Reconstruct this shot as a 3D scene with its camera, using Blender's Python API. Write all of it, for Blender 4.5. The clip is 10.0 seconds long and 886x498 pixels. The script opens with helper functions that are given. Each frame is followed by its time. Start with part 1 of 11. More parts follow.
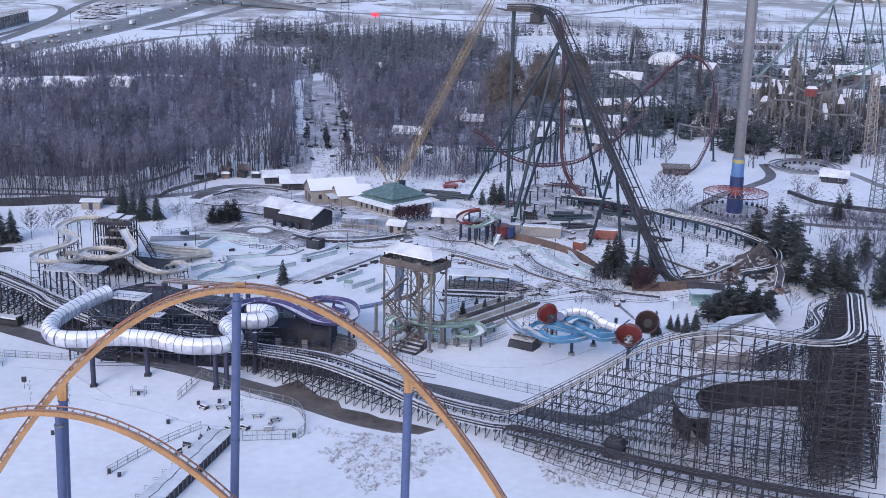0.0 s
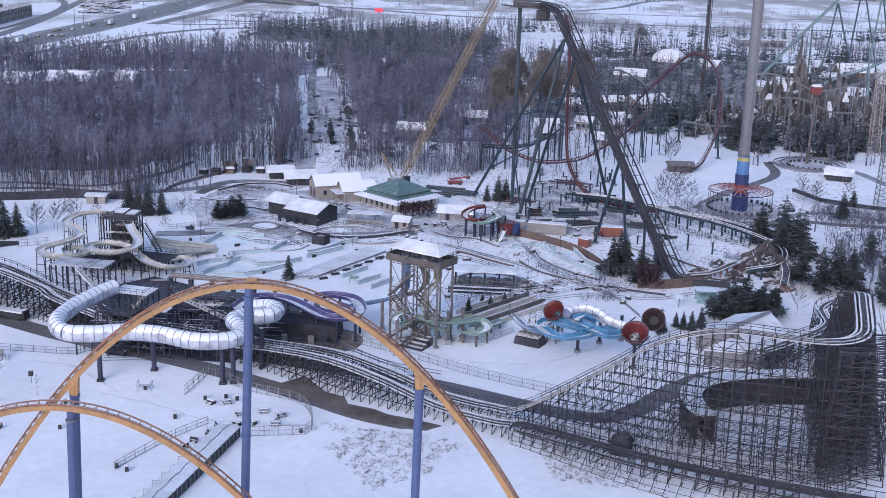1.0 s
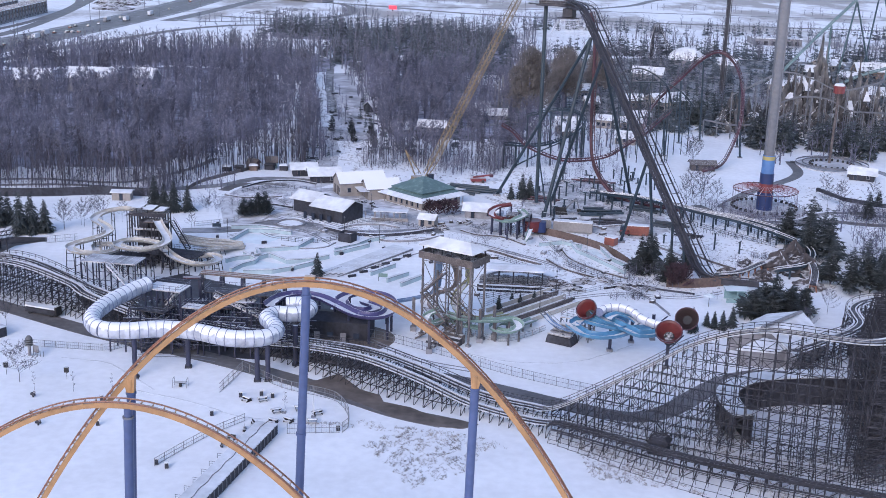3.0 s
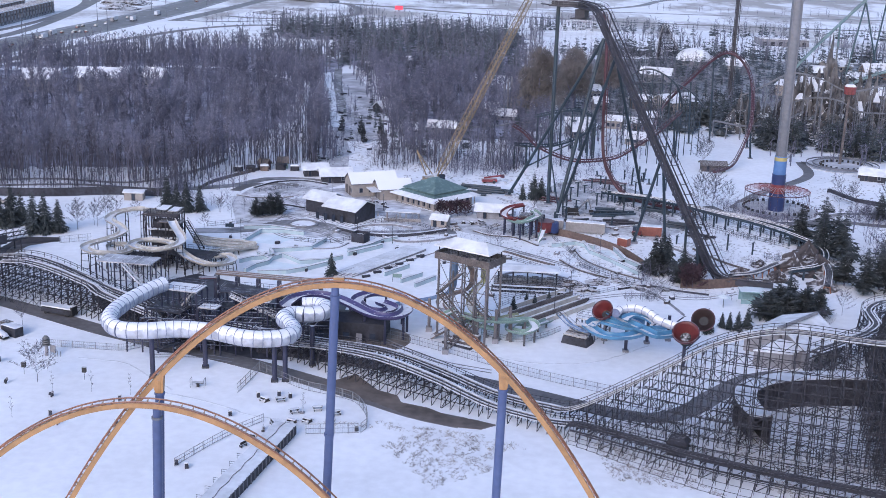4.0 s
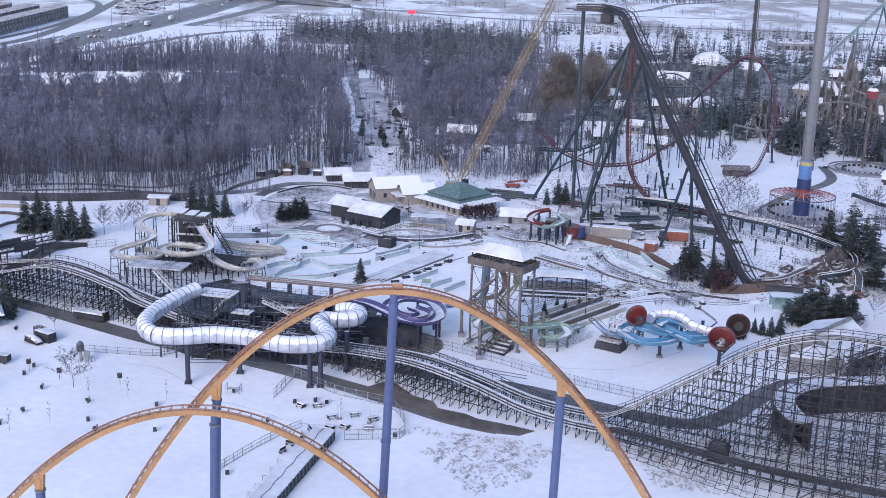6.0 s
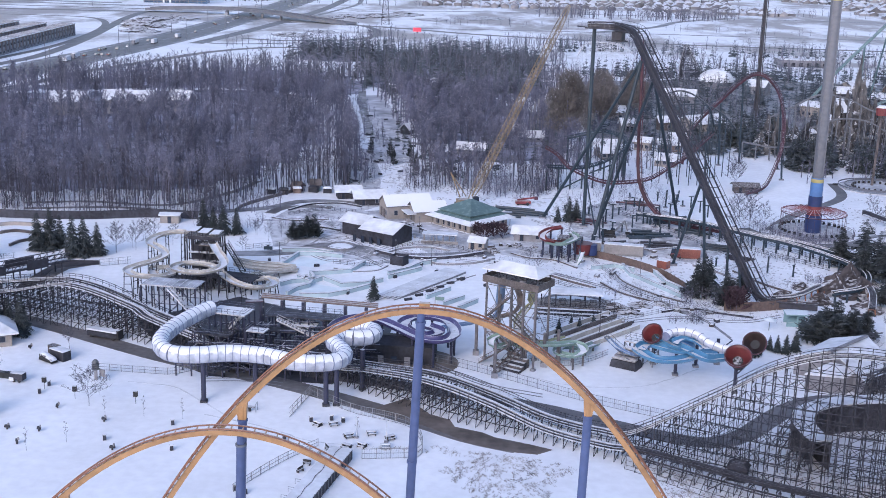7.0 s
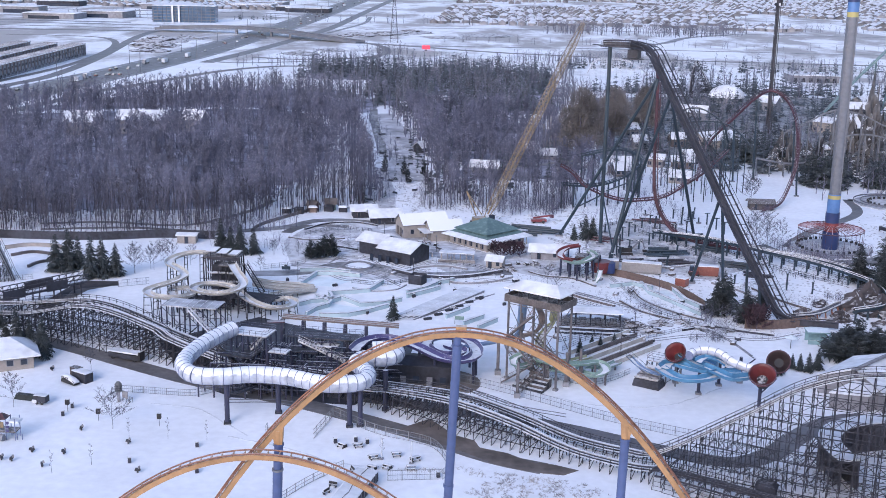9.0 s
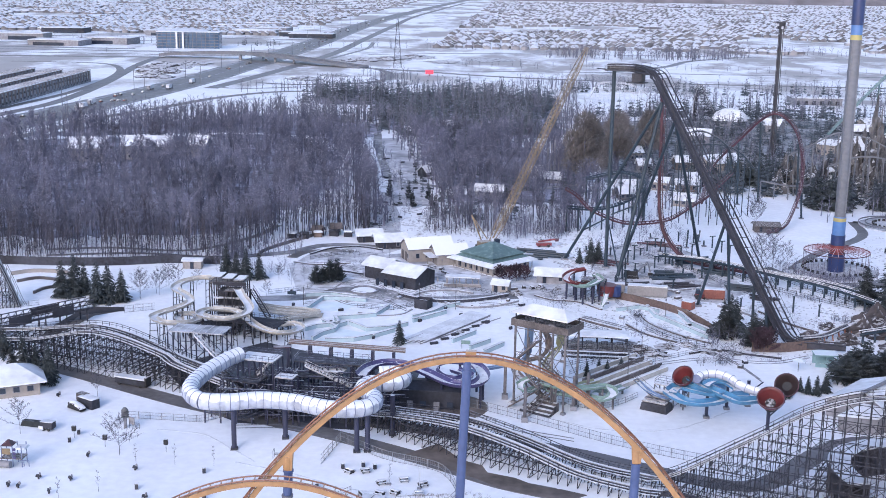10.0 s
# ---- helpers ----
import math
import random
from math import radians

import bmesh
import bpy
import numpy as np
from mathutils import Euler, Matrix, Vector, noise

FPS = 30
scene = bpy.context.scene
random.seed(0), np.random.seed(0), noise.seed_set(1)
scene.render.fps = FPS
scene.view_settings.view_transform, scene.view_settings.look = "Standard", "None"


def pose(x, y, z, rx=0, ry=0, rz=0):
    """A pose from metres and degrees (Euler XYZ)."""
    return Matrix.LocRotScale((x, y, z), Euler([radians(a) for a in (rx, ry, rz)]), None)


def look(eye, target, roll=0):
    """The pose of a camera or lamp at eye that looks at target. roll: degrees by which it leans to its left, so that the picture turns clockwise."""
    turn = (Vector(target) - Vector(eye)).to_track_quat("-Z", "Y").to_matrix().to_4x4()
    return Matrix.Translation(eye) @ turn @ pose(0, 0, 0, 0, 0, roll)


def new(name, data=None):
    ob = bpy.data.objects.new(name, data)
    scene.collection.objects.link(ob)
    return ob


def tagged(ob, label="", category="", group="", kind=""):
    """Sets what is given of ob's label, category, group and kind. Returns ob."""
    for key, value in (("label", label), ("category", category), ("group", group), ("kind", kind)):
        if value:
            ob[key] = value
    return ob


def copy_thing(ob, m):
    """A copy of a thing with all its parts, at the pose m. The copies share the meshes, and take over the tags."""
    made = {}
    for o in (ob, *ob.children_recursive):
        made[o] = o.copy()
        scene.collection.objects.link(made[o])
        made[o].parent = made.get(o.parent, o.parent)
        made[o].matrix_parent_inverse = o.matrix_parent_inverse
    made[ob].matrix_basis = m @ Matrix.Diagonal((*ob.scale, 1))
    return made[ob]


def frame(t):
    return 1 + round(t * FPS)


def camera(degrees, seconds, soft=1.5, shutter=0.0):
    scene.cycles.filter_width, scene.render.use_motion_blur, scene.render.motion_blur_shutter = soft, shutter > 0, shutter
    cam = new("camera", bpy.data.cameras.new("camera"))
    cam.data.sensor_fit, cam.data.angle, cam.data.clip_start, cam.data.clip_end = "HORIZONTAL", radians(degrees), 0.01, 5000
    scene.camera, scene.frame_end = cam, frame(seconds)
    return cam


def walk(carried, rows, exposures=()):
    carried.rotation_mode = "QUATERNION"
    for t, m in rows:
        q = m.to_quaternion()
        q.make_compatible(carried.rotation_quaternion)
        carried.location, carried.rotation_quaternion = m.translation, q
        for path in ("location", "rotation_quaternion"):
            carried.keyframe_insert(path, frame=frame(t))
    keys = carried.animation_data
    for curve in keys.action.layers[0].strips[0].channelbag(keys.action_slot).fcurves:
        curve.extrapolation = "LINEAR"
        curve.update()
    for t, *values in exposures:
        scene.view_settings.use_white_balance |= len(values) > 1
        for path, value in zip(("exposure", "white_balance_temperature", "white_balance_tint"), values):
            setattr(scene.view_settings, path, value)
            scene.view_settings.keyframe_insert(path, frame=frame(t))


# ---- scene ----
cam = camera(40.8, 10.0, soft=0.85)
PATH = [
    (0, (1.351, 0.075, 93.874), (1.276, 2.0, 93.338), 1.2),
    (0.5, (0.881, 0.039, 93.968), (0.806, 1.964, 93.428), 1.4),
    (1, (0.035, 0.002, 93.97), (-0.041, 1.926, 93.427), 1.5),
    (1.5, (-1.2, -0.089, 93.978), (-1.278, 1.834, 93.433), 1.6),
    (2, (-2.597, -0.084, 94.013), (-2.677, 1.838, 93.466), 1.6),
    (2.5, (-4.143, -0.143, 93.982), (-4.227, 1.778, 93.435), 1.6),
    (4, (-8.695, -0.474, 94.034), (-8.787, 1.447, 93.487), 1.7),
    (4.5, (-10.105, -0.6, 94.007), (-10.2, 1.321, 93.459), 1.6),
    (5, (-11.64, -0.514, 94.05), (-11.737, 1.406, 93.501), 1.6),
    (5.5, (-13.143, -0.414, 94.0), (-13.243, 1.506, 93.45), 1.6),
    (7, (-17.432, -0.107, 94.157), (-17.541, 1.822, 93.643), 1.5),
    (7.5, (-18.505, -0.111, 94.286), (-18.616, 1.819, 93.772), 1.4),
    (8, (-19.533, -0.046, 94.402), (-19.647, 1.885, 93.89), 1.3),
    (8.5, (-20.236, -0.052, 94.569), (-20.354, 1.879, 94.062), 1.2),
    (9, (-20.835, 0.072, 94.792), (-20.956, 2.008, 94.304), 1.1),
    (9.5, (-21.216, -0.088, 94.792), (-21.341, 1.856, 94.341), 1.0),
    (10, (-21.498, 0.068, 94.846), (-21.626, 2.013, 94.397), 0.8),
]
walk(cam, [(t, look(e, g, r)) for t, e, g, r in PATH], [(0.0, 0.97, 6200, 21), (2.5, 1.05, 6200, 21), (5.25, 1.13, 6250, 21), (7.5, 1.10, 6250, 21), (8.5, 1.11, 6250, 21), (9.0, 1.16, 6250, 21), (9.5, 1.22, 6280, 20), (10.0, 1.28, 6300, 20)])

# ---- light ----
world = bpy.data.worlds.new("overcast")
scene.world = world
world.use_nodes = True
wn = world.node_tree.nodes
sky = wn.new("ShaderNodeTexSky")
sky.sky_type = "NISHITA"
sky.sun_disc = False
sky.sun_elevation = radians(28)
sky.sun_rotation = radians(200)
sky.dust_density = 1.0
wn["Background"].inputs[1].default_value = 0.12
world.node_tree.links.new(sky.outputs[0], wn["Background"].inputs[0])
sun_data = bpy.data.lights.new("sun", "SUN")
sun_data.energy = 0.7
sun_data.angle = radians(25)
sun_data.color = (1.0, 0.97, 0.93)
sun = new("sun", sun_data)
sun.matrix_world = look((0, 0, 300), (60, 160, 210))

# ---- materials ----


def mat(name, col, rough=0.8, metal=0.0, var=0.2, scale=1.5, coarse=0.15, bump=0.15, snow=0.0, edge=0.72, tint=None, streak=0.0, rnd=0.0):
    """A worn surface: fine grain and broad stains; snow: how much of the upward faces lies under snow."""
    m = bpy.data.materials.new(name)
    m.use_nodes = True
    nt = m.node_tree
    n, ln = nt.nodes, nt.links.new
    b = n["Principled BSDF"]
    b.inputs["Roughness"].default_value = rough
    b.inputs["Metallic"].default_value = metal
    geo = n.new("ShaderNodeNewGeometry")
    fine = n.new("ShaderNodeTexNoise")
    fine.inputs["Scale"].default_value = scale
    fine.inputs["Detail"].default_value = 5
    broad = n.new("ShaderNodeTexNoise")
    broad.inputs["Scale"].default_value = coarse
    broad.inputs["Detail"].default_value = 3
    ln(geo.outputs["Position"], fine.inputs["Vector"])
    if streak:
        mp = n.new("ShaderNodeMapping")
        mp.inputs["Scale"].default_value = (1, 1, streak)
        ln(geo.outputs["Position"], mp.inputs["Vector"])
        ln(mp.outputs[0], broad.inputs["Vector"])
    else:
        ln(geo.outputs["Position"], broad.inputs["Vector"])
    dark = tuple(c * (1 - var * 1.6) for c in col) if tint is None else tint
    lite = tuple(min(1, c * (1 + var)) for c in col)
    mix = n.new("ShaderNodeMix")
    mix.data_type = "RGBA"
    mix.inputs["A"].default_value = (*dark, 1)
    mix.inputs["B"].default_value = (*lite, 1)
    add = n.new("ShaderNodeMath")
    add.operation = "MULTIPLY_ADD"
    add.inputs[1].default_value = 0.55
    half = n.new("ShaderNodeMath")
    half.operation = "MULTIPLY"
    half.inputs[1].default_value = 0.45
    ln(fine.outputs[0], half.inputs[0])
    ln(broad.outputs[0], add.inputs[0])
    ln(half.outputs[0], add.inputs[2])
    ramp = n.new("ShaderNodeMapRange")
    ramp.inputs["From Min"].default_value = 0.36
    ramp.inputs["From Max"].default_value = 0.64
    ln(add.outputs[0], ramp.inputs["Value"])
    fac = ramp.outputs[0]
    if rnd:
        inf = n.new("ShaderNodeObjectInfo")
        rm = n.new("ShaderNodeMath")
        rm.operation = "MULTIPLY_ADD"
        rm.inputs[1].default_value = rnd
        ln(inf.outputs["Random"], rm.inputs[0])
        ln(fac, rm.inputs[2])
        fac = rm.outputs[0]
    ln(fac, mix.inputs["Factor"])
    out = mix.outputs["Result"]
    if snow:
        sep = n.new("ShaderNodeSeparateXYZ")
        ln(geo.outputs["Normal"], sep.inputs[0])
        sm = n.new("ShaderNodeMath")
        sm.operation = "MULTIPLY_ADD"
        sm.inputs[1].default_value = 0.9
        ln(fine.outputs[0], sm.inputs[0])
        ln(sep.outputs["Z"], sm.inputs[2])
        rs = n.new("ShaderNodeMapRange")
        rs.inputs["From Min"].default_value = edge + 0.45 - 0.06
        rs.inputs["From Max"].default_value = edge + 0.45 + 0.14
        rs.inputs["To Max"].default_value = snow
        ln(sm.outputs[0], rs.inputs["Value"])
        ms = n.new("ShaderNodeMix")
        ms.data_type = "RGBA"
        ms.inputs["B"].default_value = (0.80, 0.82, 0.85, 1)
        ln(rs.outputs[0], ms.inputs["Factor"])
        ln(out, ms.inputs["A"])
        out = ms.outputs["Result"]
    ln(out, b.inputs["Base Color"])
    if bump:
        bp = n.new("ShaderNodeBump")
        bp.inputs["Strength"].default_value = bump
        bp.inputs["Distance"].default_value = 0.1
        ln(fine.outputs[0], bp.inputs["Height"])
        ln(bp.outputs[0], b.inputs["Normal"])
    return m


SNOW = mat("snow", (0.80, 0.82, 0.85), 0.75, var=0.05, scale=0.6, coarse=0.06, bump=0.25)
SNOW_ROOF = mat("roof_snow", (0.655, 0.68, 0.72), 0.75, var=0.14, scale=0.5, coarse=0.15, bump=0.3)
ASPHALT = mat("wet_asphalt", (0.15, 0.14, 0.138), 0.55, var=0.25, scale=0.8, coarse=0.12, bump=0.05)
SLUSH = mat("slushy_asphalt", (0.24, 0.24, 0.25), 0.6, var=0.5, scale=0.35, coarse=0.08, bump=0.1)
MUD = mat("brown_wet_mud", (0.15, 0.125, 0.11), 0.6, var=0.3, scale=0.5, coarse=0.12, bump=0.2)
ORANGE = mat("ochre_steel_paint", (0.33, 0.19, 0.09), 0.42, var=0.14, scale=2, coarse=0.25, bump=0.03, snow=0.35, edge=0.9)
RAIL_RUST = mat("rust_brown_rail", (0.20, 0.085, 0.05), 0.5, var=0.25, scale=3, bump=0.05, snow=0.3, edge=0.85)
BLUE = mat("violet_blue_steel_paint", (0.058, 0.088, 0.20), 0.42, var=0.13, scale=1.2, coarse=0.2, bump=0.03, streak=0.2)
WOOD = mat("weathered_dark_timber", (0.031, 0.032, 0.044), 0.85, var=0.35, scale=2.5, coarse=0.3, bump=0.2, snow=0.2, edge=1.0)
WOOD_SHEATH = mat("dark_timber_sheathing", (0.040, 0.042, 0.055), 0.85, var=0.4, scale=1.2, coarse=0.25, bump=0.2, streak=0.3)
TRACK_SNOW = mat("snowy_boards", (0.42, 0.42, 0.43), 0.8, var=0.3, scale=1.5, coarse=0.4, bump=0.2, snow=0.85, edge=0.55)
GREY_STEEL = mat("galvanised_steel", (0.13, 0.14, 0.165), 0.55, var=0.15, scale=1, coarse=0.15, bump=0.02, streak=0.1)
WHITE_STEEL = mat("white_steel_paint", (0.55, 0.57, 0.62), 0.45, var=0.1, scale=1, coarse=0.15, bump=0.02)
TEAL = mat("dark_teal_steel", (0.019, 0.036, 0.052), 0.5, var=0.2, scale=1, coarse=0.15, bump=0.03)
TEAL_LIGHT = mat("turquoise_steel", (0.13, 0.21, 0.23), 0.5, var=0.2, scale=1, coarse=0.15, bump=0.03, snow=0.4)
RED_STEEL = mat("dull_red_steel", (0.068, 0.025, 0.037), 0.5, var=0.25, scale=1, coarse=0.15, bump=0.03, snow=0.3, edge=0.85)
RED = mat("bright_red_paint", (0.19, 0.042, 0.045), 0.45, var=0.2, scale=1, bump=0.03, snow=0.5, edge=0.8)
YELLOW = mat("crane_yellow", (0.25, 0.185, 0.11), 0.5, var=0.2, scale=1, bump=0.03, snow=0.3, edge=0.85)
DARK_STEEL = mat("dark_lift_steel", (0.04, 0.04, 0.052), 0.6, var=0.3, scale=1, bump=0.05, snow=0.12, edge=1.05)
NAVY = mat("dark_slate_blue_steel", (0.026, 0.030, 0.062), 0.5, var=0.2, scale=1, bump=0.03, snow=0.5)
# both bark colours are lifted to pale blue-grey, with distance haze painted in
BARK = mat("haze_paled_bark", (0.148, 0.150, 0.206), 0.9, var=0.3, scale=0.5, coarse=0.03, bump=0.1, snow=0.25, edge=0.92)
BARK_FAR = mat("haze_paled_twigs", (0.155, 0.157, 0.198), 0.9, var=0.3, scale=0.3, coarse=0.02, bump=0.0, snow=0.3, edge=0.88)
TRUNK = mat("dark_grey_trunks", (0.082, 0.080, 0.105), 0.9, var=0.3, scale=0.5, coarse=0.03, bump=0.1, snow=0.2, edge=0.95)
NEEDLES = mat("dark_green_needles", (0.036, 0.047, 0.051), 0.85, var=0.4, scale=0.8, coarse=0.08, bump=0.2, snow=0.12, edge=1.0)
# paler and bluer than NEEDLES: distance haze put into the colour, besides the snow
NEEDLES_FAR = mat("hazy_snow_dusted_needles", (0.076, 0.094, 0.110), 0.85, var=0.4, scale=0.3, coarse=0.03, bump=0.1, snow=0.16, edge=1.0)
WILLOW = mat("ochre_willow_twigs", (0.165, 0.152, 0.150), 0.9, var=0.3, scale=0.5, coarse=0.06, bump=0.2)
RED_LEAF = mat("dull_red_brown_leaves", (0.060, 0.034, 0.046), 0.9, var=0.4, scale=1, coarse=0.3, bump=0.1)
BEIGE = mat("beige_siding", (0.29, 0.262, 0.242), 0.8, var=0.12, scale=1, coarse=0.3, bump=0.1)
BRICK = mat("brown_brick", (0.18, 0.135, 0.115), 0.85, var=0.2, scale=3, coarse=0.3, bump=0.2)
DARK_WALL = mat("dark_painted_boards", (0.028, 0.03, 0.042), 0.75, var=0.3, scale=1.2, coarse=0.3, bump=0.15)
GREY_WALL = mat("grey_siding", (0.22, 0.22, 0.24), 0.8, var=0.2, scale=1, coarse=0.3, bump=0.1)
GREEN_ROOF = mat("green_metal_roof", (0.095, 0.16, 0.16), 0.5, var=0.15, scale=0.7, coarse=0.12, bump=0.05, snow=0.12, edge=0.98)
GLASS_DARK = mat("dark_window_glass", (0.03, 0.04, 0.06), 0.12, var=0.2, scale=0.4, bump=0.0)
GLASS_BLUE = mat("blue_curtain_glass", (0.06, 0.11, 0.18), 0.15, var=0.25, scale=0.1, bump=0.0)
BROWN_FENCE = mat("brown_board_fence", (0.13, 0.092, 0.08), 0.85, var=0.25, scale=1.5, bump=0.15)
ROCK = mat("painted_concrete_rock", (0.075, 0.066, 0.070), 0.9, var=0.4, scale=0.35, coarse=0.06, bump=0.5, snow=0.6, edge=0.86)
CREAM_SLIDE = mat("cream_fibreglass", (0.40, 0.38, 0.345), 0.4, var=0.15, scale=0.8, coarse=0.2, bump=0.03, snow=0.8, edge=0.80)
WHITE_TUBE = mat("white_fibreglass", (0.36, 0.39, 0.46), 0.75, var=0.25, scale=0.8, coarse=0.3, bump=0.04, snow=0.9, edge=0.36, rnd=0.4)
TUBE_SEAM = mat("blue_grey_flange", (0.16, 0.19, 0.30), 0.5, var=0.2, bump=0.03)
PURPLE_SLIDE = mat("violet_fibreglass", (0.062, 0.056, 0.15), 0.4, var=0.15, bump=0.03, snow=0.85, edge=0.86)
BLUE_SLIDE = mat("sky_blue_fibreglass", (0.07, 0.215, 0.37), 0.35, var=0.15, scale=0.7, bump=0.03, snow=0.4, edge=0.92)
RED_BOWL = mat("brick_red_fibreglass", (0.12, 0.024, 0.026), 0.4, var=0.2, scale=0.7, bump=0.03)
BROWN_BOWL = mat("dark_brown_fibreglass", (0.032, 0.02, 0.02), 0.5, var=0.2, scale=0.7, bump=0.03)
GREEN_SLIDE = mat("grey_green_fibreglass", (0.17, 0.26, 0.23), 0.45, var=0.15, bump=0.03, snow=0.6, edge=0.85)
OLIVE_SLIDE = mat("olive_fibreglass", (0.30, 0.30, 0.16), 0.45, var=0.15, bump=0.03, snow=0.5, edge=0.88)
TAN_SLIDE = mat("tan_brown_fibreglass", (0.17, 0.135, 0.125), 0.5, var=0.15, bump=0.03, snow=0.5, edge=0.86)
STEELBLUE_SLIDE = mat("steel_blue_fibreglass", (0.14, 0.22, 0.36), 0.45, var=0.15, bump=0.03, snow=0.5, edge=0.88)
PALE_STEEL = mat("weathered_pale_posts", (0.115, 0.12, 0.13), 0.6, var=0.2, bump=0.03)
POOL_WALL = mat("pale_blue_pool_wall", (0.36, 0.46, 0.50), 0.5, var=0.12, scale=0.6, coarse=0.1, bump=0.03)
DECK_WOOD = mat("weathered_dark_timber", (0.105, 0.092, 0.092), 0.85, var=0.35, scale=2.5, coarse=0.3, bump=0.2, snow=0.4, edge=0.95)
CONTAINER = mat("orange_container_paint", (0.22, 0.075, 0.055), 0.5, var=0.2, bump=0.05, snow=0.9, edge=0.7)
TRAILER = mat("beige_trailer_panels", (0.25, 0.235, 0.23), 0.6, var=0.15, bump=0.05, snow=0.9, edge=0.7)
TEAL_CABIN = mat("pale_teal_cabin", (0.21, 0.34, 0.36), 0.5, var=0.15, bump=0.03, snow=0.7, edge=0.7)
DRY_GRASS = mat("dry_brown_grass", (0.36, 0.335, 0.32), 0.9, var=0.35, scale=0.8, bump=0.1)
FENCE_MESH = mat("grey_chainlink_posts", (0.23, 0.24, 0.26), 0.5, 0.3, var=0.15, bump=0.0)
BLACK = mat("black_rubber_and_iron", (0.02, 0.02, 0.022), 0.7, var=0.3, bump=0.05, snow=0.6, edge=0.8)
FAR_HOUSE = mat("far_house_walls", (0.24, 0.235, 0.245), 0.85, var=0.4, scale=0.05, coarse=0.02, bump=0.0)
CAR_PAINT = mat("car_paint", (0.25, 0.26, 0.28), 0.3, var=0.3, scale=0.1, coarse=0.02, bump=0.0, snow=0.5, edge=0.8)
WS_BLUE = mat("deep_blue_cladding", (0.02, 0.038, 0.12), 0.4, var=0.15, scale=0.5, bump=0.02)
WS_LIGHT = mat("light_blue_cladding", (0.08, 0.18, 0.40), 0.4, var=0.15, scale=0.5, bump=0.02)
WS_YELLOW = mat("yellow_cladding", (0.36, 0.31, 0.12), 0.4, var=0.15, scale=0.5, bump=0.02)
DARK_PAVING = mat("dark_wet_paving", (0.05, 0.052, 0.066), 0.6, var=0.35, scale=0.6, coarse=0.12, bump=0.1)
MULCH = mat("dark_mulch", (0.05, 0.046, 0.05), 0.9, var=0.35, scale=0.8, coarse=0.12, bump=0.3)
MOUNTAIN = mat("grey_brown_scenic_rock", (0.118, 0.117, 0.124), 0.9, var=0.45, scale=0.3, coarse=0.07, bump=0.5, snow=0.6, edge=0.5)
DARK_ROAD = mat("dark_wet_road", (0.125, 0.12, 0.13), 0.6, var=0.25, scale=0.8, coarse=0.12, bump=0.05)

# ---- building blocks ----


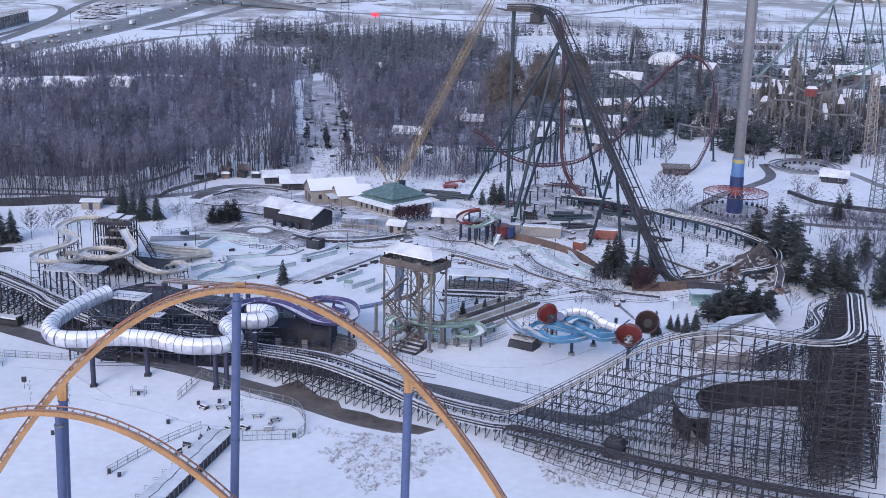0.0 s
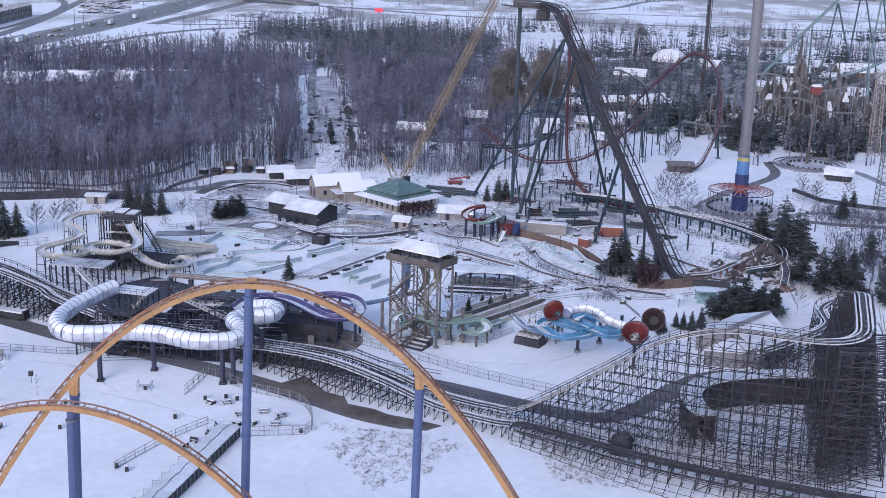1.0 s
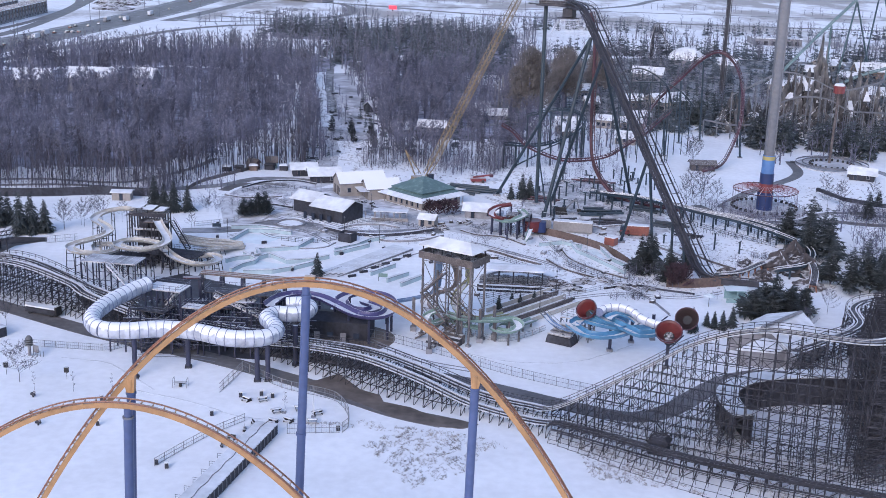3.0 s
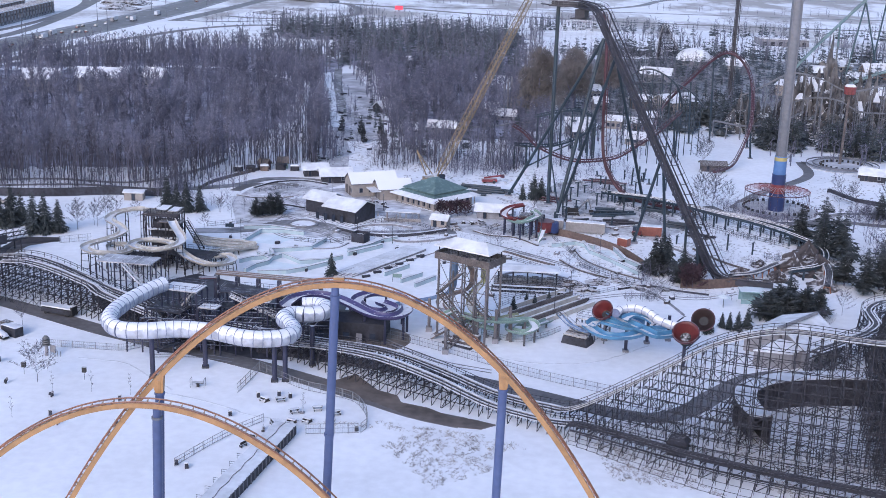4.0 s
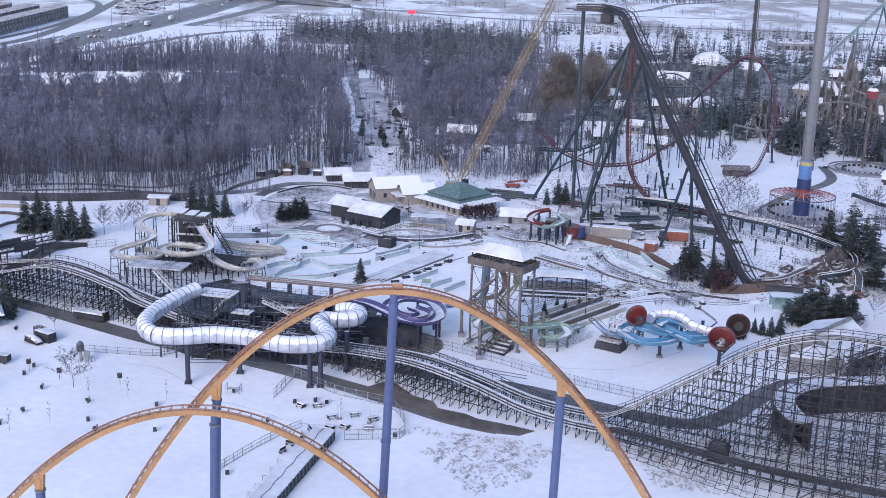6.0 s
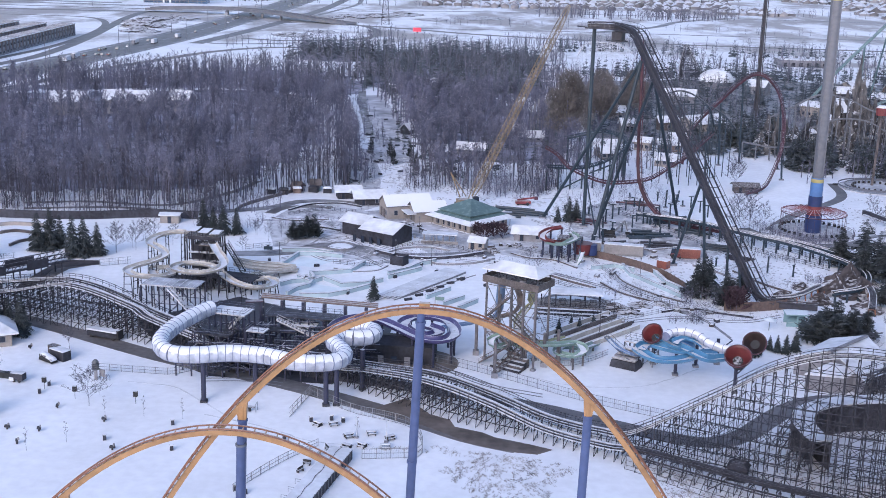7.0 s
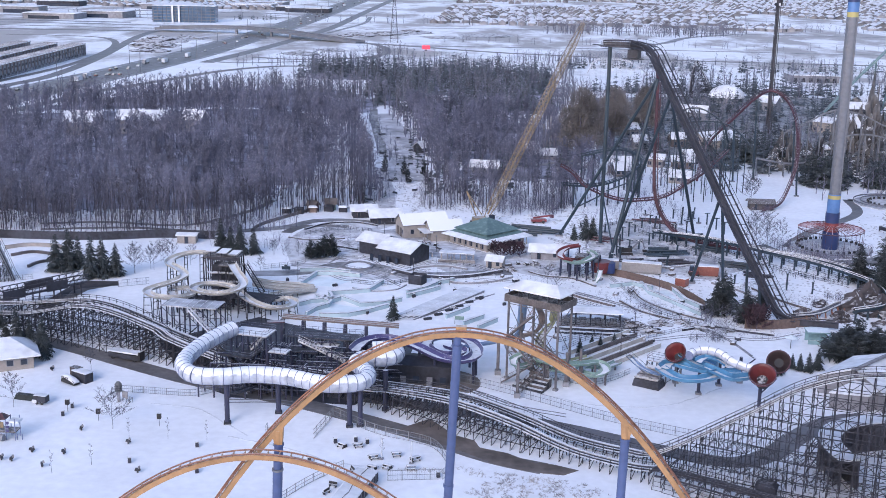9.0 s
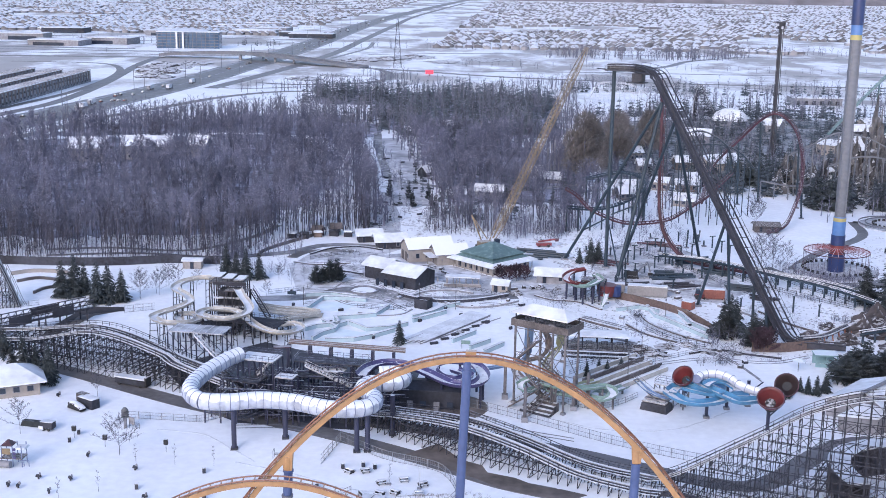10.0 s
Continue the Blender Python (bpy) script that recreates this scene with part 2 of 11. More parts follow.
class Geo:
    """Vertices and faces of one mesh, in metres."""

    def __init__(self):
        self.v, self.f = [], []

    def put(self, vs, fs):
        k = len(self.v)
        self.v.extend(tuple(p) for p in vs)
        self.f.extend(tuple(i + k for i in q) for q in fs)
        return self

    def box(self, c, s, rz=0.0, top=1.0):
        """A box with its base centre at c; top: the size of the upper face against the lower."""
        ca, sa = math.cos(radians(rz)), math.sin(radians(rz))
        vs = []
        for z, k in ((0, 1.0), (s[2], top)):
            for a, b in ((-1, -1), (1, -1), (1, 1), (-1, 1)):
                x, y = a * s[0] / 2 * k, b * s[1] / 2 * k
                vs.append((c[0] + x * ca - y * sa, c[1] + x * sa + y * ca, c[2] + z))
        return self.put(vs, [(3, 2, 1, 0), (4, 5, 6, 7), (0, 1, 5, 4), (1, 2, 6, 5), (2, 3, 7, 6), (3, 0, 4, 7)])

    def beam(self, p, q, w, h=None):
        p, q = Vector(p), Vector(q)
        h = h or w
        d = (q - p).normalized()
        s = d.cross(Vector((0, 0, 1)) if abs(d.z) < 0.95 else Vector((0, 1, 0))).normalized() * w / 2
        u = s.cross(d).normalized() * h / 2
        vs = [o + a * s + b * u for o in (p, q) for a, b in ((-1, -1), (1, -1), (1, 1), (-1, 1))]
        return self.put(vs, [(3, 2, 1, 0), (4, 5, 6, 7), (0, 1, 5, 4), (1, 2, 6, 5), (2, 3, 7, 6), (3, 0, 4, 7)])

    def cyl(self, p, q, r0, r1=None, n=10, caps=True):
        p, q = Vector(p), Vector(q)
        r1 = r0 if r1 is None else r1
        d = (q - p).normalized()
        s = d.cross(Vector((0, 0, 1)) if abs(d.z) < 0.95 else Vector((0, 1, 0))).normalized()
        u = s.cross(d)
        vs = []
        for o, r in ((p, r0), (q, r1)):
            for i in range(n):
                a = 2 * math.pi * i / n
                vs.append(o + (s * math.cos(a) + u * math.sin(a)) * r)
        fs = [(i, (i + 1) % n, n + (i + 1) % n, n + i) for i in range(n)]
        if caps:
            fs += [tuple(range(n))[::-1], tuple(range(n, 2 * n))]
        return self.put(vs, fs)

    def sweep(self, pts, prof, loop=True, banks=None, caps=True):
        """prof, pairs of (side, up), carried along pts; loop: whether the profile is closed."""
        n, k = len(pts), len(prof)
        pts = [Vector(p) for p in pts]
        vs = []
        for i, p in enumerate(pts):
            d = (pts[min(i + 1, n - 1)] - pts[max(i - 1, 0)]).normalized()
            s = d.cross(Vector((0, 0, 1)))
            s = s.normalized() if s.length > 1e-3 else Vector((1, 0, 0))
            u = s.cross(d).normalized()
            if banks:
                a = banks[i]
                s, u = s * math.cos(a) + u * math.sin(a), u * math.cos(a) - s * math.sin(a)
            vs += [p + s * a + u * b for a, b in prof]
        m = k if loop else k - 1
        fs = [(i * k + j, i * k + (j + 1) % k, (i + 1) * k + (j + 1) % k, (i + 1) * k + j) for i in range(n - 1) for j in range(m)]
        if loop and caps:
            fs += [tuple(range(k))[::-1], tuple(range((n - 1) * k, n * k))]
        return self.put(vs, fs)

    def prism(self, poly, z0, z1):
        n = len(poly)
        vs = [(x, y, z0) for x, y in poly] + [(x, y, z1) for x, y in poly]
        fs = [(i, (i + 1) % n, n + (i + 1) % n, n + i) for i in range(n)] + [tuple(range(n))[::-1], tuple(range(n, 2 * n))]
        return self.put(vs, fs)

    def turned(self, m):
        self.v = [tuple(m @ Vector(p)) for p in self.v]
        return self

    def mesh(self, name, material, smooth=False):
        me = bpy.data.meshes.new(name)
        me.from_pydata(self.v, [], self.f)
        me.materials.append(material)
        if smooth:
            me.polygons.foreach_set("use_smooth", [True] * len(me.polygons))
        me.update()
        return me


def rect(w, h, up=0.0, side=0.0):
    return [(side - w / 2, up - h / 2), (side + w / 2, up - h / 2), (side + w / 2, up + h / 2), (side - w / 2, up + h / 2)]


def ring(r, n=8, up=0.0, side=0.0):
    return [(side + r * math.cos(2 * math.pi * i / n), up + r * math.sin(2 * math.pi * i / n)) for i in range(n)]


def spline(ctrl, step=2.0):
    """A smooth line through the control points, with a point about every step metres."""
    c = [Vector(p) for p in ctrl]
    c = [c[0] * 2 - c[1]] + c + [c[-1] * 2 - c[-2]]
    out = []
    for i in range(1, len(c) - 2):
        a, b, d, e = c[i - 1], c[i], c[i + 1], c[i + 2]
        k = max(1, round((d - b).length / step))
        for j in range(k):
            t = j / k
            out.append(0.5 * (2 * b + (d - a) * t + (2 * a - 5 * b + 4 * d - e) * t * t + (3 * b - a - 3 * d + e) * t ** 3))
    out.append(c[-2])
    return out


def even(pts, step):
    """Points at even steps along a line, each with its direction."""
    out, left = [], 0.0
    for a, b in zip(pts, pts[1:]):
        d = b - a
        n = d.length
        if n < 1e-6:
            continue
        s = left
        while s < n:
            out.append((a + d * (s / n), d / n))
            s += step
        left = s - n
    return out


def thing(name, at, label, category, group="", kind=""):
    ob = new(name)
    ob.location = at
    ob.empty_display_size = 0.2
    return tagged(ob, label, category, group, kind)


def part(name, geo, material, parent=None, label="", smooth=False):
    """One mesh, given in the world's metres, under a thing or a part of it."""
    me = geo if isinstance(geo, bpy.types.Mesh) else geo.mesh(name, material, smooth)
    ob = new(name, me)
    if parent is not None:
        ob.parent = parent
        if parent.parent is None:
            ob.matrix_parent_inverse = Matrix.Translation(-Vector(parent.location))
    if label:
        ob["label"] = label
    return ob


def single(name, geo, material, label, category, group="", kind="", smooth=False):
    """A thing that is one mesh: its vertices are moved so that its origin lies at its base."""
    xs, ys, zs = zip(*geo.v)
    base = Vector(((min(xs) + max(xs)) / 2, (min(ys) + max(ys)) / 2, min(zs)))
    geo.v = [tuple(Vector(p) - base) for p in geo.v]
    ob = new(name, geo.mesh(name, material, smooth))
    ob.location = base
    return tagged(ob, label, category, group, kind)


def structure(name, geo, material, label="", category=""):
    return tagged(new(name, geo.mesh(name, material)), label, category, kind="structure")


def big_mesh(name, vs, tris, material):
    """A large mesh of triangles out of arrays."""
    me = bpy.data.meshes.new(name)
    me.vertices.add(len(vs))
    me.vertices.foreach_set("co", np.asarray(vs, dtype=np.float32).ravel())
    me.loops.add(len(tris) * 3)
    me.loops.foreach_set("vertex_index", np.asarray(tris, dtype=np.int32).ravel())
    me.polygons.add(len(tris))
    me.polygons.foreach_set("loop_start", np.arange(0, len(tris) * 3, 3, dtype=np.int32))
    me.materials.append(material)
    me.update(calc_edges=True)
    return me


def scatter(variants, places):
    """Copies of the variants, as (vertices, triangles), at rows of x, y, z, size, turn and which variant."""
    vs, fs, k = [], [], 0
    for x, y, z, s, a, w in places:
        v, f = variants[w]
        ca, sa = math.cos(a) * s, math.sin(a) * s
        q = np.empty_like(v)
        q[:, 0] = v[:, 0] * ca - v[:, 1] * sa + x
        q[:, 1] = v[:, 0] * sa + v[:, 1] * ca + y
        q[:, 2] = v[:, 2] * s + z
        vs.append(q)
        fs.append(f + k)
        k += len(v)
    return np.concatenate(vs), np.concatenate(fs)


def inside(x, y, poly):
    r = False
    for (a, b), (c, d) in zip(poly, poly[1:] + poly[:1]):
        if (b > y) != (d > y) and x < (c - a) * (y - b) / (d - b) + a:
            r = not r
    return r


def strip(pts, width, z=0.0, step=4.0, h=0.04):
    """A flat ribbon, such as a road, along a line on the ground."""
    line = spline([(x, y, z) for x, y in pts], step)
    return Geo().sweep(line, rect(width, h, h / 2))

# ---- ground and roads ----
xs = sorted(set([-6000, -3500, -2000, -1200, -700] + list(range(-420, 241, 12)) + [300, 420, 700, 1200, 2000, 3500, 6000]))
ys = sorted(set([-800, -200, 0] + list(range(60, 660, 12)) + [700, 800, 900, 1100, 1400, 1900, 2600, 3500, 5000, 7000]))
g = Geo()
g.v = [(x, y, 0.0) for y in ys for x in xs]
g.f = [(j * len(xs) + i, j * len(xs) + i + 1, (j + 1) * len(xs) + i + 1, (j + 1) * len(xs) + i) for j in range(len(ys) - 1) for i in range(len(xs) - 1)]


def ground_material():
    m = mat("ground_snow", (0.80, 0.82, 0.85), 0.75, var=0.06, scale=0.5, coarse=0.05, bump=0.3)
    n, ln = m.node_tree.nodes, m.node_tree.links.new
    b = n["Principled BSDF"]
    geo = n.new("ShaderNodeNewGeometry")
    sep = n.new("ShaderNodeSeparateXYZ")
    ln(geo.outputs["Position"], sep.inputs[0])
    # open fields beyond the park, where stubble and earth break through the snow
    far = n.new("ShaderNodeMapRange")
    far.inputs["From Min"].default_value = 700
    far.inputs["From Max"].default_value = 1100
    far.inputs["To Min"].default_value = 0.0
    far.inputs["To Max"].default_value = 0.14
    ln(sep.outputs["Y"], far.inputs["Value"])
    mp = n.new("ShaderNodeMapping")
    mp.inputs["Scale"].default_value = (0.010, 0.005, 1)
    ln(geo.outputs["Position"], mp.inputs["Vector"])
    patch = n.new("ShaderNodeTexNoise")
    patch.inputs["Scale"].default_value = 1.0
    patch.inputs["Detail"].default_value = 9
    patch.inputs["Roughness"].default_value = 0.65
    ln(mp.outputs[0], patch.inputs["Vector"])
    su = n.new("ShaderNodeMath")
    ln(patch.outputs[0], su.inputs[0])
    ln(far.outputs[0], su.inputs[1])
    cut = n.new("ShaderNodeMapRange")
    cut.inputs["From Min"].default_value = 0.60
    cut.inputs["From Max"].default_value = 0.70
    cut.inputs["To Max"].default_value = 0.75
    ln(su.outputs[0], cut.inputs["Value"])
    mx = n.new("ShaderNodeMix")
    mx.data_type = "RGBA"
    mx.inputs["B"].default_value = (0.22, 0.19, 0.17, 1)
    ln(cut.outputs[0], mx.inputs["Factor"])
    ln(b.inputs["Base Color"].links[0].from_socket, mx.inputs["A"])
    ln(mx.outputs["Result"], b.inputs["Base Color"])
    return m


structure("ground", g, ground_material(), "flat snow-covered ground reaching the horizon", "ground")

structure("road", strip([(-240, 305), (-170, 284), (-134, 270), (-95, 249), (-64, 236), (-39, 222.5), (-24, 213), (-14, 209)], 5.2, 0.02), ASPHALT, "wet bare service road beside the timber coaster", "road")
structure("road", strip([(-60, 243.5), (-33, 236.5), (-11, 230), (12, 219), (23, 215.8), (30.5, 220.5), (37, 229), (43.5, 236.5), (51, 241.5), (62, 240.5), (86, 238)], 5.0, 0.02), DARK_ROAD, "wet bare service road behind the timber coaster", "road")
structure("road", strip([(-124, 387), (-112, 393), (-100, 400), (-92, 411), (-80, 413), (-70, 410)], 5.0, 0.02), SLUSH, "slushy curved park path", "road")
structure("road", strip([(-99, 391), (-96, 400), (-86, 404), (-79, 403)], 4.0, 0.03), ASPHALT, "bare curved asphalt path round a snowy island", "road")
structure("road", strip([(-79.2, 549.3), (-85.8, 562.6), (-90.2, 589.7), (-96.5, 627.2), (-103.2, 669.8), (-109.6, 718.6)], 4.6, 0.02), SLUSH, "straight slushy path through the woods", "road")
structure("road", strip([(-79.2, 549.3), (-65.2, 541.3), (-51.4, 532.2), (-35.7, 526.7), (-15.7, 536.8), (5.2, 553.4)], 4.5, 0.03), SLUSH, "slushy park walk in the woods", "road")
structure("road", strip([(-99, 338), (-84, 342), (-74, 352), (-62, 350), (-52, 343), (-40, 345), (-22, 350)], 6.0, 0.02), SLUSH, "tyre-marked slushy park walk", "road")
structure("road", strip([(64, 383), (75, 377), (92, 380), (104, 392), (120, 392), (150, 370)], 3.0, 0.02), SLUSH, "grey walkway round the tower swing", "road")
structure("road", strip([(70, 395), (84, 420), (108, 452), (112, 480)], 4.0, 0.03), ASPHALT, "bare curved park path", "road")
structure("road", strip([(112, 480), (140, 470), (150, 440), (165, 425), (200, 410)], 4.0, 0.03), SLUSH, "slushy park path beside the chair swing", "road")

# motorway, its ramps and the crossing road
west = [(-372, 420), (-352, 620), (-332, 820), (-322, 920), (-313, 1053), (-311, 1200), (-308, 1340), (-312, 1663), (-326, 2313), (-316, 2990), (-275, 4140), (-250, 4700)]
structure("road", strip(west, 31, 0.05, 30), ASPHALT, "wet motorway with slushy edges", "road")
structure("verge", strip(west, 1.6, 0.1, 30), SLUSH, "snowy barrier strip along the middle of the motorway", "verge")
structure("verge", strip([(x - 19, y) for x, y in west[:10]], 7, 0.02, 30), SLUSH, "slushy shoulder of the motorway", "verge")
structure("verge", strip([(x + 18, y) for x, y in west[:10]], 5, 0.02, 30), SLUSH, "slushy shoulder of the motorway", "verge")
structure("road", strip([(-282, 980), (-270, 1100), (-258, 1280), (-252, 1478), (-258, 1740), (-268, 2284), (-274, 2839), (-235, 4140)], 13, 0.06, 30), ASPHALT, "wet collector road beside the motorway", "road")
structure("road", strip([(-372, 620), (-369, 771), (-363, 853), (-379, 993), (-416, 1199), (-427, 1275), (-432, 1330)], 10, 0.07, 15), ASPHALT, "wet motorway slip road climbing to the overpass", "road")
structure("road", strip([(-318, 620), (-305, 720), (-295, 779), (-275, 843), (-258, 903), (-237, 944), (-212, 968), (-178, 972), (-140, 985)], 9, 0.07, 15), ASPHALT, "curved wet exit road behind the woods", "road")
structure("road", strip([(-282, 1000), (-268, 985), (-240, 990), (-205, 1010), (-150, 1020)], 6, 0.08, 12), SLUSH, "slushy lane beside the exit road", "road")
structure("road", strip([(-268, 1213), (-238, 1246), (-190, 1234), (-160, 1190), (-147, 1117), (-158, 1066), (-184, 1043), (-221, 1029), (-256, 1040)], 8, 0.09, 8), ASPHALT, "looped motorway ramp", "road")
structure("road", strip([(-244, 1330), (-236, 1420), (-226, 1560), (-236, 1700)], 6, 0.08, 20), SLUSH, "slushy ramp along a snowy bank", "road")
structure("road", strip([(-900, 1302), (-608, 1313), (-514, 1320), (-425, 1330)], 16, 0.05, 20), ASPHALT, "wide wet crossing road", "road")
structure("road", strip([(-186, 1226), (-152, 1212), (-116, 1192), (-60, 1158), (11, 1134), (150, 1110), (420, 1105)], 11, 0.06, 20), ASPHALT, "wet road running down from the overpass", "road")
structure("road", strip([(-150, 1205), (40, 1225), (300, 1230), (800, 1240)], 8, 0.05, 20), SLUSH, "slushy track across open fields", "road")
structure("road", strip([(-210, 1440), (-60, 1500), (200, 1510), (700, 1500)], 9, 0.05, 20), SLUSH, "slushy road along the edge of the suburb", "road")
structure("road", strip([(60, 1225), (130, 1320), (170, 1420), (240, 1500)], 10, 0.06, 20), SLUSH, "slushy track up to the suburb", "road")
for k, yy in enumerate((1372, 1420, 1466, 1560, 1640, 1730)):
    structure("road", strip([(-1000, yy - 12), (-700, yy), (-520, yy + 6 * (k % 2)), (-345 if k not in (2, 3) else -505, yy + 4)], 9 + 4 * (k % 3), 0.05, 30), (ASPHALT, SLUSH, SLUSH)[k % 3], "slushy street among low commercial buildings", "road")
structure("road", strip([(-470, 760), (-476, 900), (-480, 1060)], 9, 0.05, 20), SLUSH, "slushy street between townhouses", "road")
structure("road", strip([(-411, 780), (-411, 1010)], 7, 0.05, 20), SLUSH, "slushy street between townhouses", "road")
structure("road", strip([(-438, 780), (-438, 1020)], 7, 0.05, 20), ASPHALT, "wet street between townhouses", "road")
structure("road", strip([(-384, 800), (-380, 930), (-398, 1080), (-428, 1180), (-470, 1228), (-560, 1232)], 7, 0.05, 15), ASPHALT, "curved street round the townhouses", "road")

# overpass across the motorway
g = Geo()
deck = spline([(-430, 1332, 2.6), (-380, 1330, 5.2), (-330, 1316, 6.2), (-285, 1288, 6.0), (-238, 1252, 4.0), (-186, 1226, 0.2)], 10)
g.sweep(deck, rect(18, 1.6))
ov = thing("overpass", (-320, 1328, 0), "concrete motorway overpass with a snowy parapet", "bridge", kind="structure")
part("deck", g, GREY_STEEL, ov)
part("roadway", Geo().sweep([p + Vector((0, 0, 0.85)) for p in deck], rect(15, 0.1)), ASPHALT, ov)
for sd in (-8.6, 8.6):
    part("parapet", Geo().sweep(deck, rect(0.5, 1.3, 1.4, sd)), GREY_STEEL, ov)
for x, y in ((-336, 1317), (-292, 1292), (-268, 1274)):
    part("pier", Geo().box((x, y, 0), (1.6, 15, 5.4), 8), GREY_WALL, ov)

# mud and trampled ground
structure("dark_ground_patch", Geo().prism([(-37.3, 231.1), (-31.8, 223.2), (-27.6, 220.8), (-26.5, 217.5), (-21.0, 215.4), (-16.4, 211.6), (-12.1, 211.0), (-7.5, 208.9), (-10.4, 206.5), (-14.1, 206.9), (-19.6, 208.5), (-24.0, 210.6), (-28.7, 214.4), (-36.0, 219.8), (-43.5, 224.8)][::-1], 0.0, 0.09), MUD, "brown wet mud at the end of the service road", "ground")

# dark flat patch beside the footbridge, drawn with the MUD colour
structure("dark_ground_patch", Geo().prism([(-147.7, 297.1), (-146.5, 304.2), (-145.5, 321.7), (-135.5, 324.3), (-134.5, 320.4), (-140.3, 315.0), (-142.6, 300.4)][::-1], 0.0, 0.03), MUD, "dark flat patch beside the footbridge", "ground")
# tyre marks and trodden lines in the snow
TRODDEN = mat("trodden_snow", (0.46, 0.47, 0.50), 0.75, var=0.2, scale=0.6, coarse=0.2, bump=0.2)
TYRE = mat("tyre_marked_slush", (0.27, 0.27, 0.29), 0.7, var=0.3, scale=0.8, coarse=0.3, bump=0.1)
rg = random.Random(4)
for pts in ([(-89.0, 348.3, 0.0), (-79.2, 351.9, 0.0), (-70.9, 349.1, 0.0), (-60.9, 346.0, 0.0), (-52.9, 337.5, 0.0)], [(-89.3, 341.5, 0.0), (-78.4, 347.3, 0.0), (-69.4, 345.3, 0.0), (-58.3, 339.9, 0.0)], [(-85.3, 355.9, 0.0), (-75.0, 357.6, 0.0), (-64.9, 350.1, 0.0), (-52.2, 345.4, 0.0)], [(-77.3, 360.8, 0.0), (-69.0, 353.6, 0.0), (-57.7, 348.5, 0.0)],
            [(-84.2, 333.9, 0.0), (-73.9, 341.9, 0.0), (-63.7, 342.3, 0.0), (-53.6, 329.9, 0.0)], [(-33.0, 340.6, 0.0), (-12.8, 336.2, 0.0), (0.2, 326.3, 0.0), (11.0, 317.7, 0.0)], [(-12.8, 337.5, 0.0), (6.5, 321.5, 0.0), (20.9, 306.0, 0.0), (31.6, 295.3, 0.0)], [(13.7, 288.1, 0.0), (27.1, 293.7, 0.0), (42.7, 292.2, 0.0), (53.9, 298.4, 0.0)],
            [(28.0, 302.0, 0.0), (33.9, 290.9, 0.0), (37.8, 278.2, 0.0)], [(-1.8, 414.2, 0.0), (13.5, 399.5, 0.0), (28.1, 389.7, 0.0), (41.5, 376.6, 0.0)], [(-9.8, 395.5, 0.0), (8.6, 374.9, 0.0), (28.1, 350.2, 0.0)],
            [(-81.7, 235.3, 0.0), (-72.1, 236.5, 0.0), (-64.4, 234.8, 0.0)], [(-34.6, 252.7, 0.0), (-21.2, 240.3, 0.0), (-8.9, 235.3, 0.0)], [(-92.0, 398.3, 0.0), (-78.3, 387.9, 0.0), (-67.1, 389.8, 0.0)], [(-81.8, 366.2, 0.0), (-73.9, 362.3, 0.0), (-64.7, 360.1, 0.0), (-54.7, 350.5, 0.0), (-47.6, 347.5, 0.0)], [(-82.8, 372.1, 0.0), (-76.7, 368.5, 0.0), (-63.4, 364.6, 0.0), (-53.6, 356.1, 0.0)], [(-72.7, 337.4, 0.0), (-64.1, 342.5, 0.0), (-61.6, 349.5, 0.0), (-66.2, 358.4, 0.0), (-75.4, 359.9, 0.0), (-78.4, 351.1, 0.0)], [(-77.6, 341.2, 0.0), (-69.7, 334.0, 0.0), (-60.2, 337.9, 0.0), (-56.2, 347.6, 0.0)], [(-82.9, 383.9, 0.0), (-76.5, 379.3, 0.0), (-66.3, 373.1, 0.0), (-56.3, 365.0, 0.0)], [(-83.6, 355.8, 0.0), (-78.7, 363.8, 0.0), (-79.8, 376.4, 0.0), (-86.1, 391.7, 0.0)], [(-99.7, 380.1, 0.0), (-81.4, 383.2, 0.0), (-71.3, 367.7, 0.0)]):
    for off in (0.0, 1.7):
        line = spline([(p[0], p[1] + off, 0.03) for p in pts], 3)
        structure("tyre_track", Geo().sweep(line, rect(0.4, 0.03, 0.02)), TYRE, "tyre track pressed into the snow", "track")
for pts in ([(-185.4, 392.4, 0.0), (-163.6, 398.1, 0.0), (-135.5, 397.7, 0.0), (-119.5, 421.4, 0.0), (-114.0, 443.2, 0.0)], [(-181.9, 384.2, 0.0), (-155.0, 390.7, 0.0), (-133.0, 389.4, 0.0)], [(-154.1, 452.3, 0.0), (-138.0, 458.9, 0.0), (-124.4, 489.0, 0.0)]):
    structure("road", Geo().sweep(spline([(p[0], p[1], 0.02) for p in pts], 4), rect(2.6, 0.05, 0.03)), ASPHALT, "narrow bare path in the woods", "road")

# far wooded ridge that closes the view
g = Geo()
for i in range(60):
    x0, x1 = -4000 + i * 134, -4000 + (i + 1) * 134
    za, zb = [26 + 10 * noise.noise(Vector((x * 0.003, 0, 5))) for x in (x0, x1)]
    g.put([(x0, 4700, -1), (x1, 4700, -1), (x1, 4760, zb), (x0, 4760, za), (x1, 4860, -1), (x0, 4860, -1)], [(0, 1, 2, 3), (3, 2, 4, 5)])
structure("far_ridge", g, mat("far_wooded_ridge", (0.22, 0.20, 0.21), 0.9, var=0.25, scale=0.02, coarse=0.006, bump=0.0), "far low wooded ridge on the horizon", "backdrop")

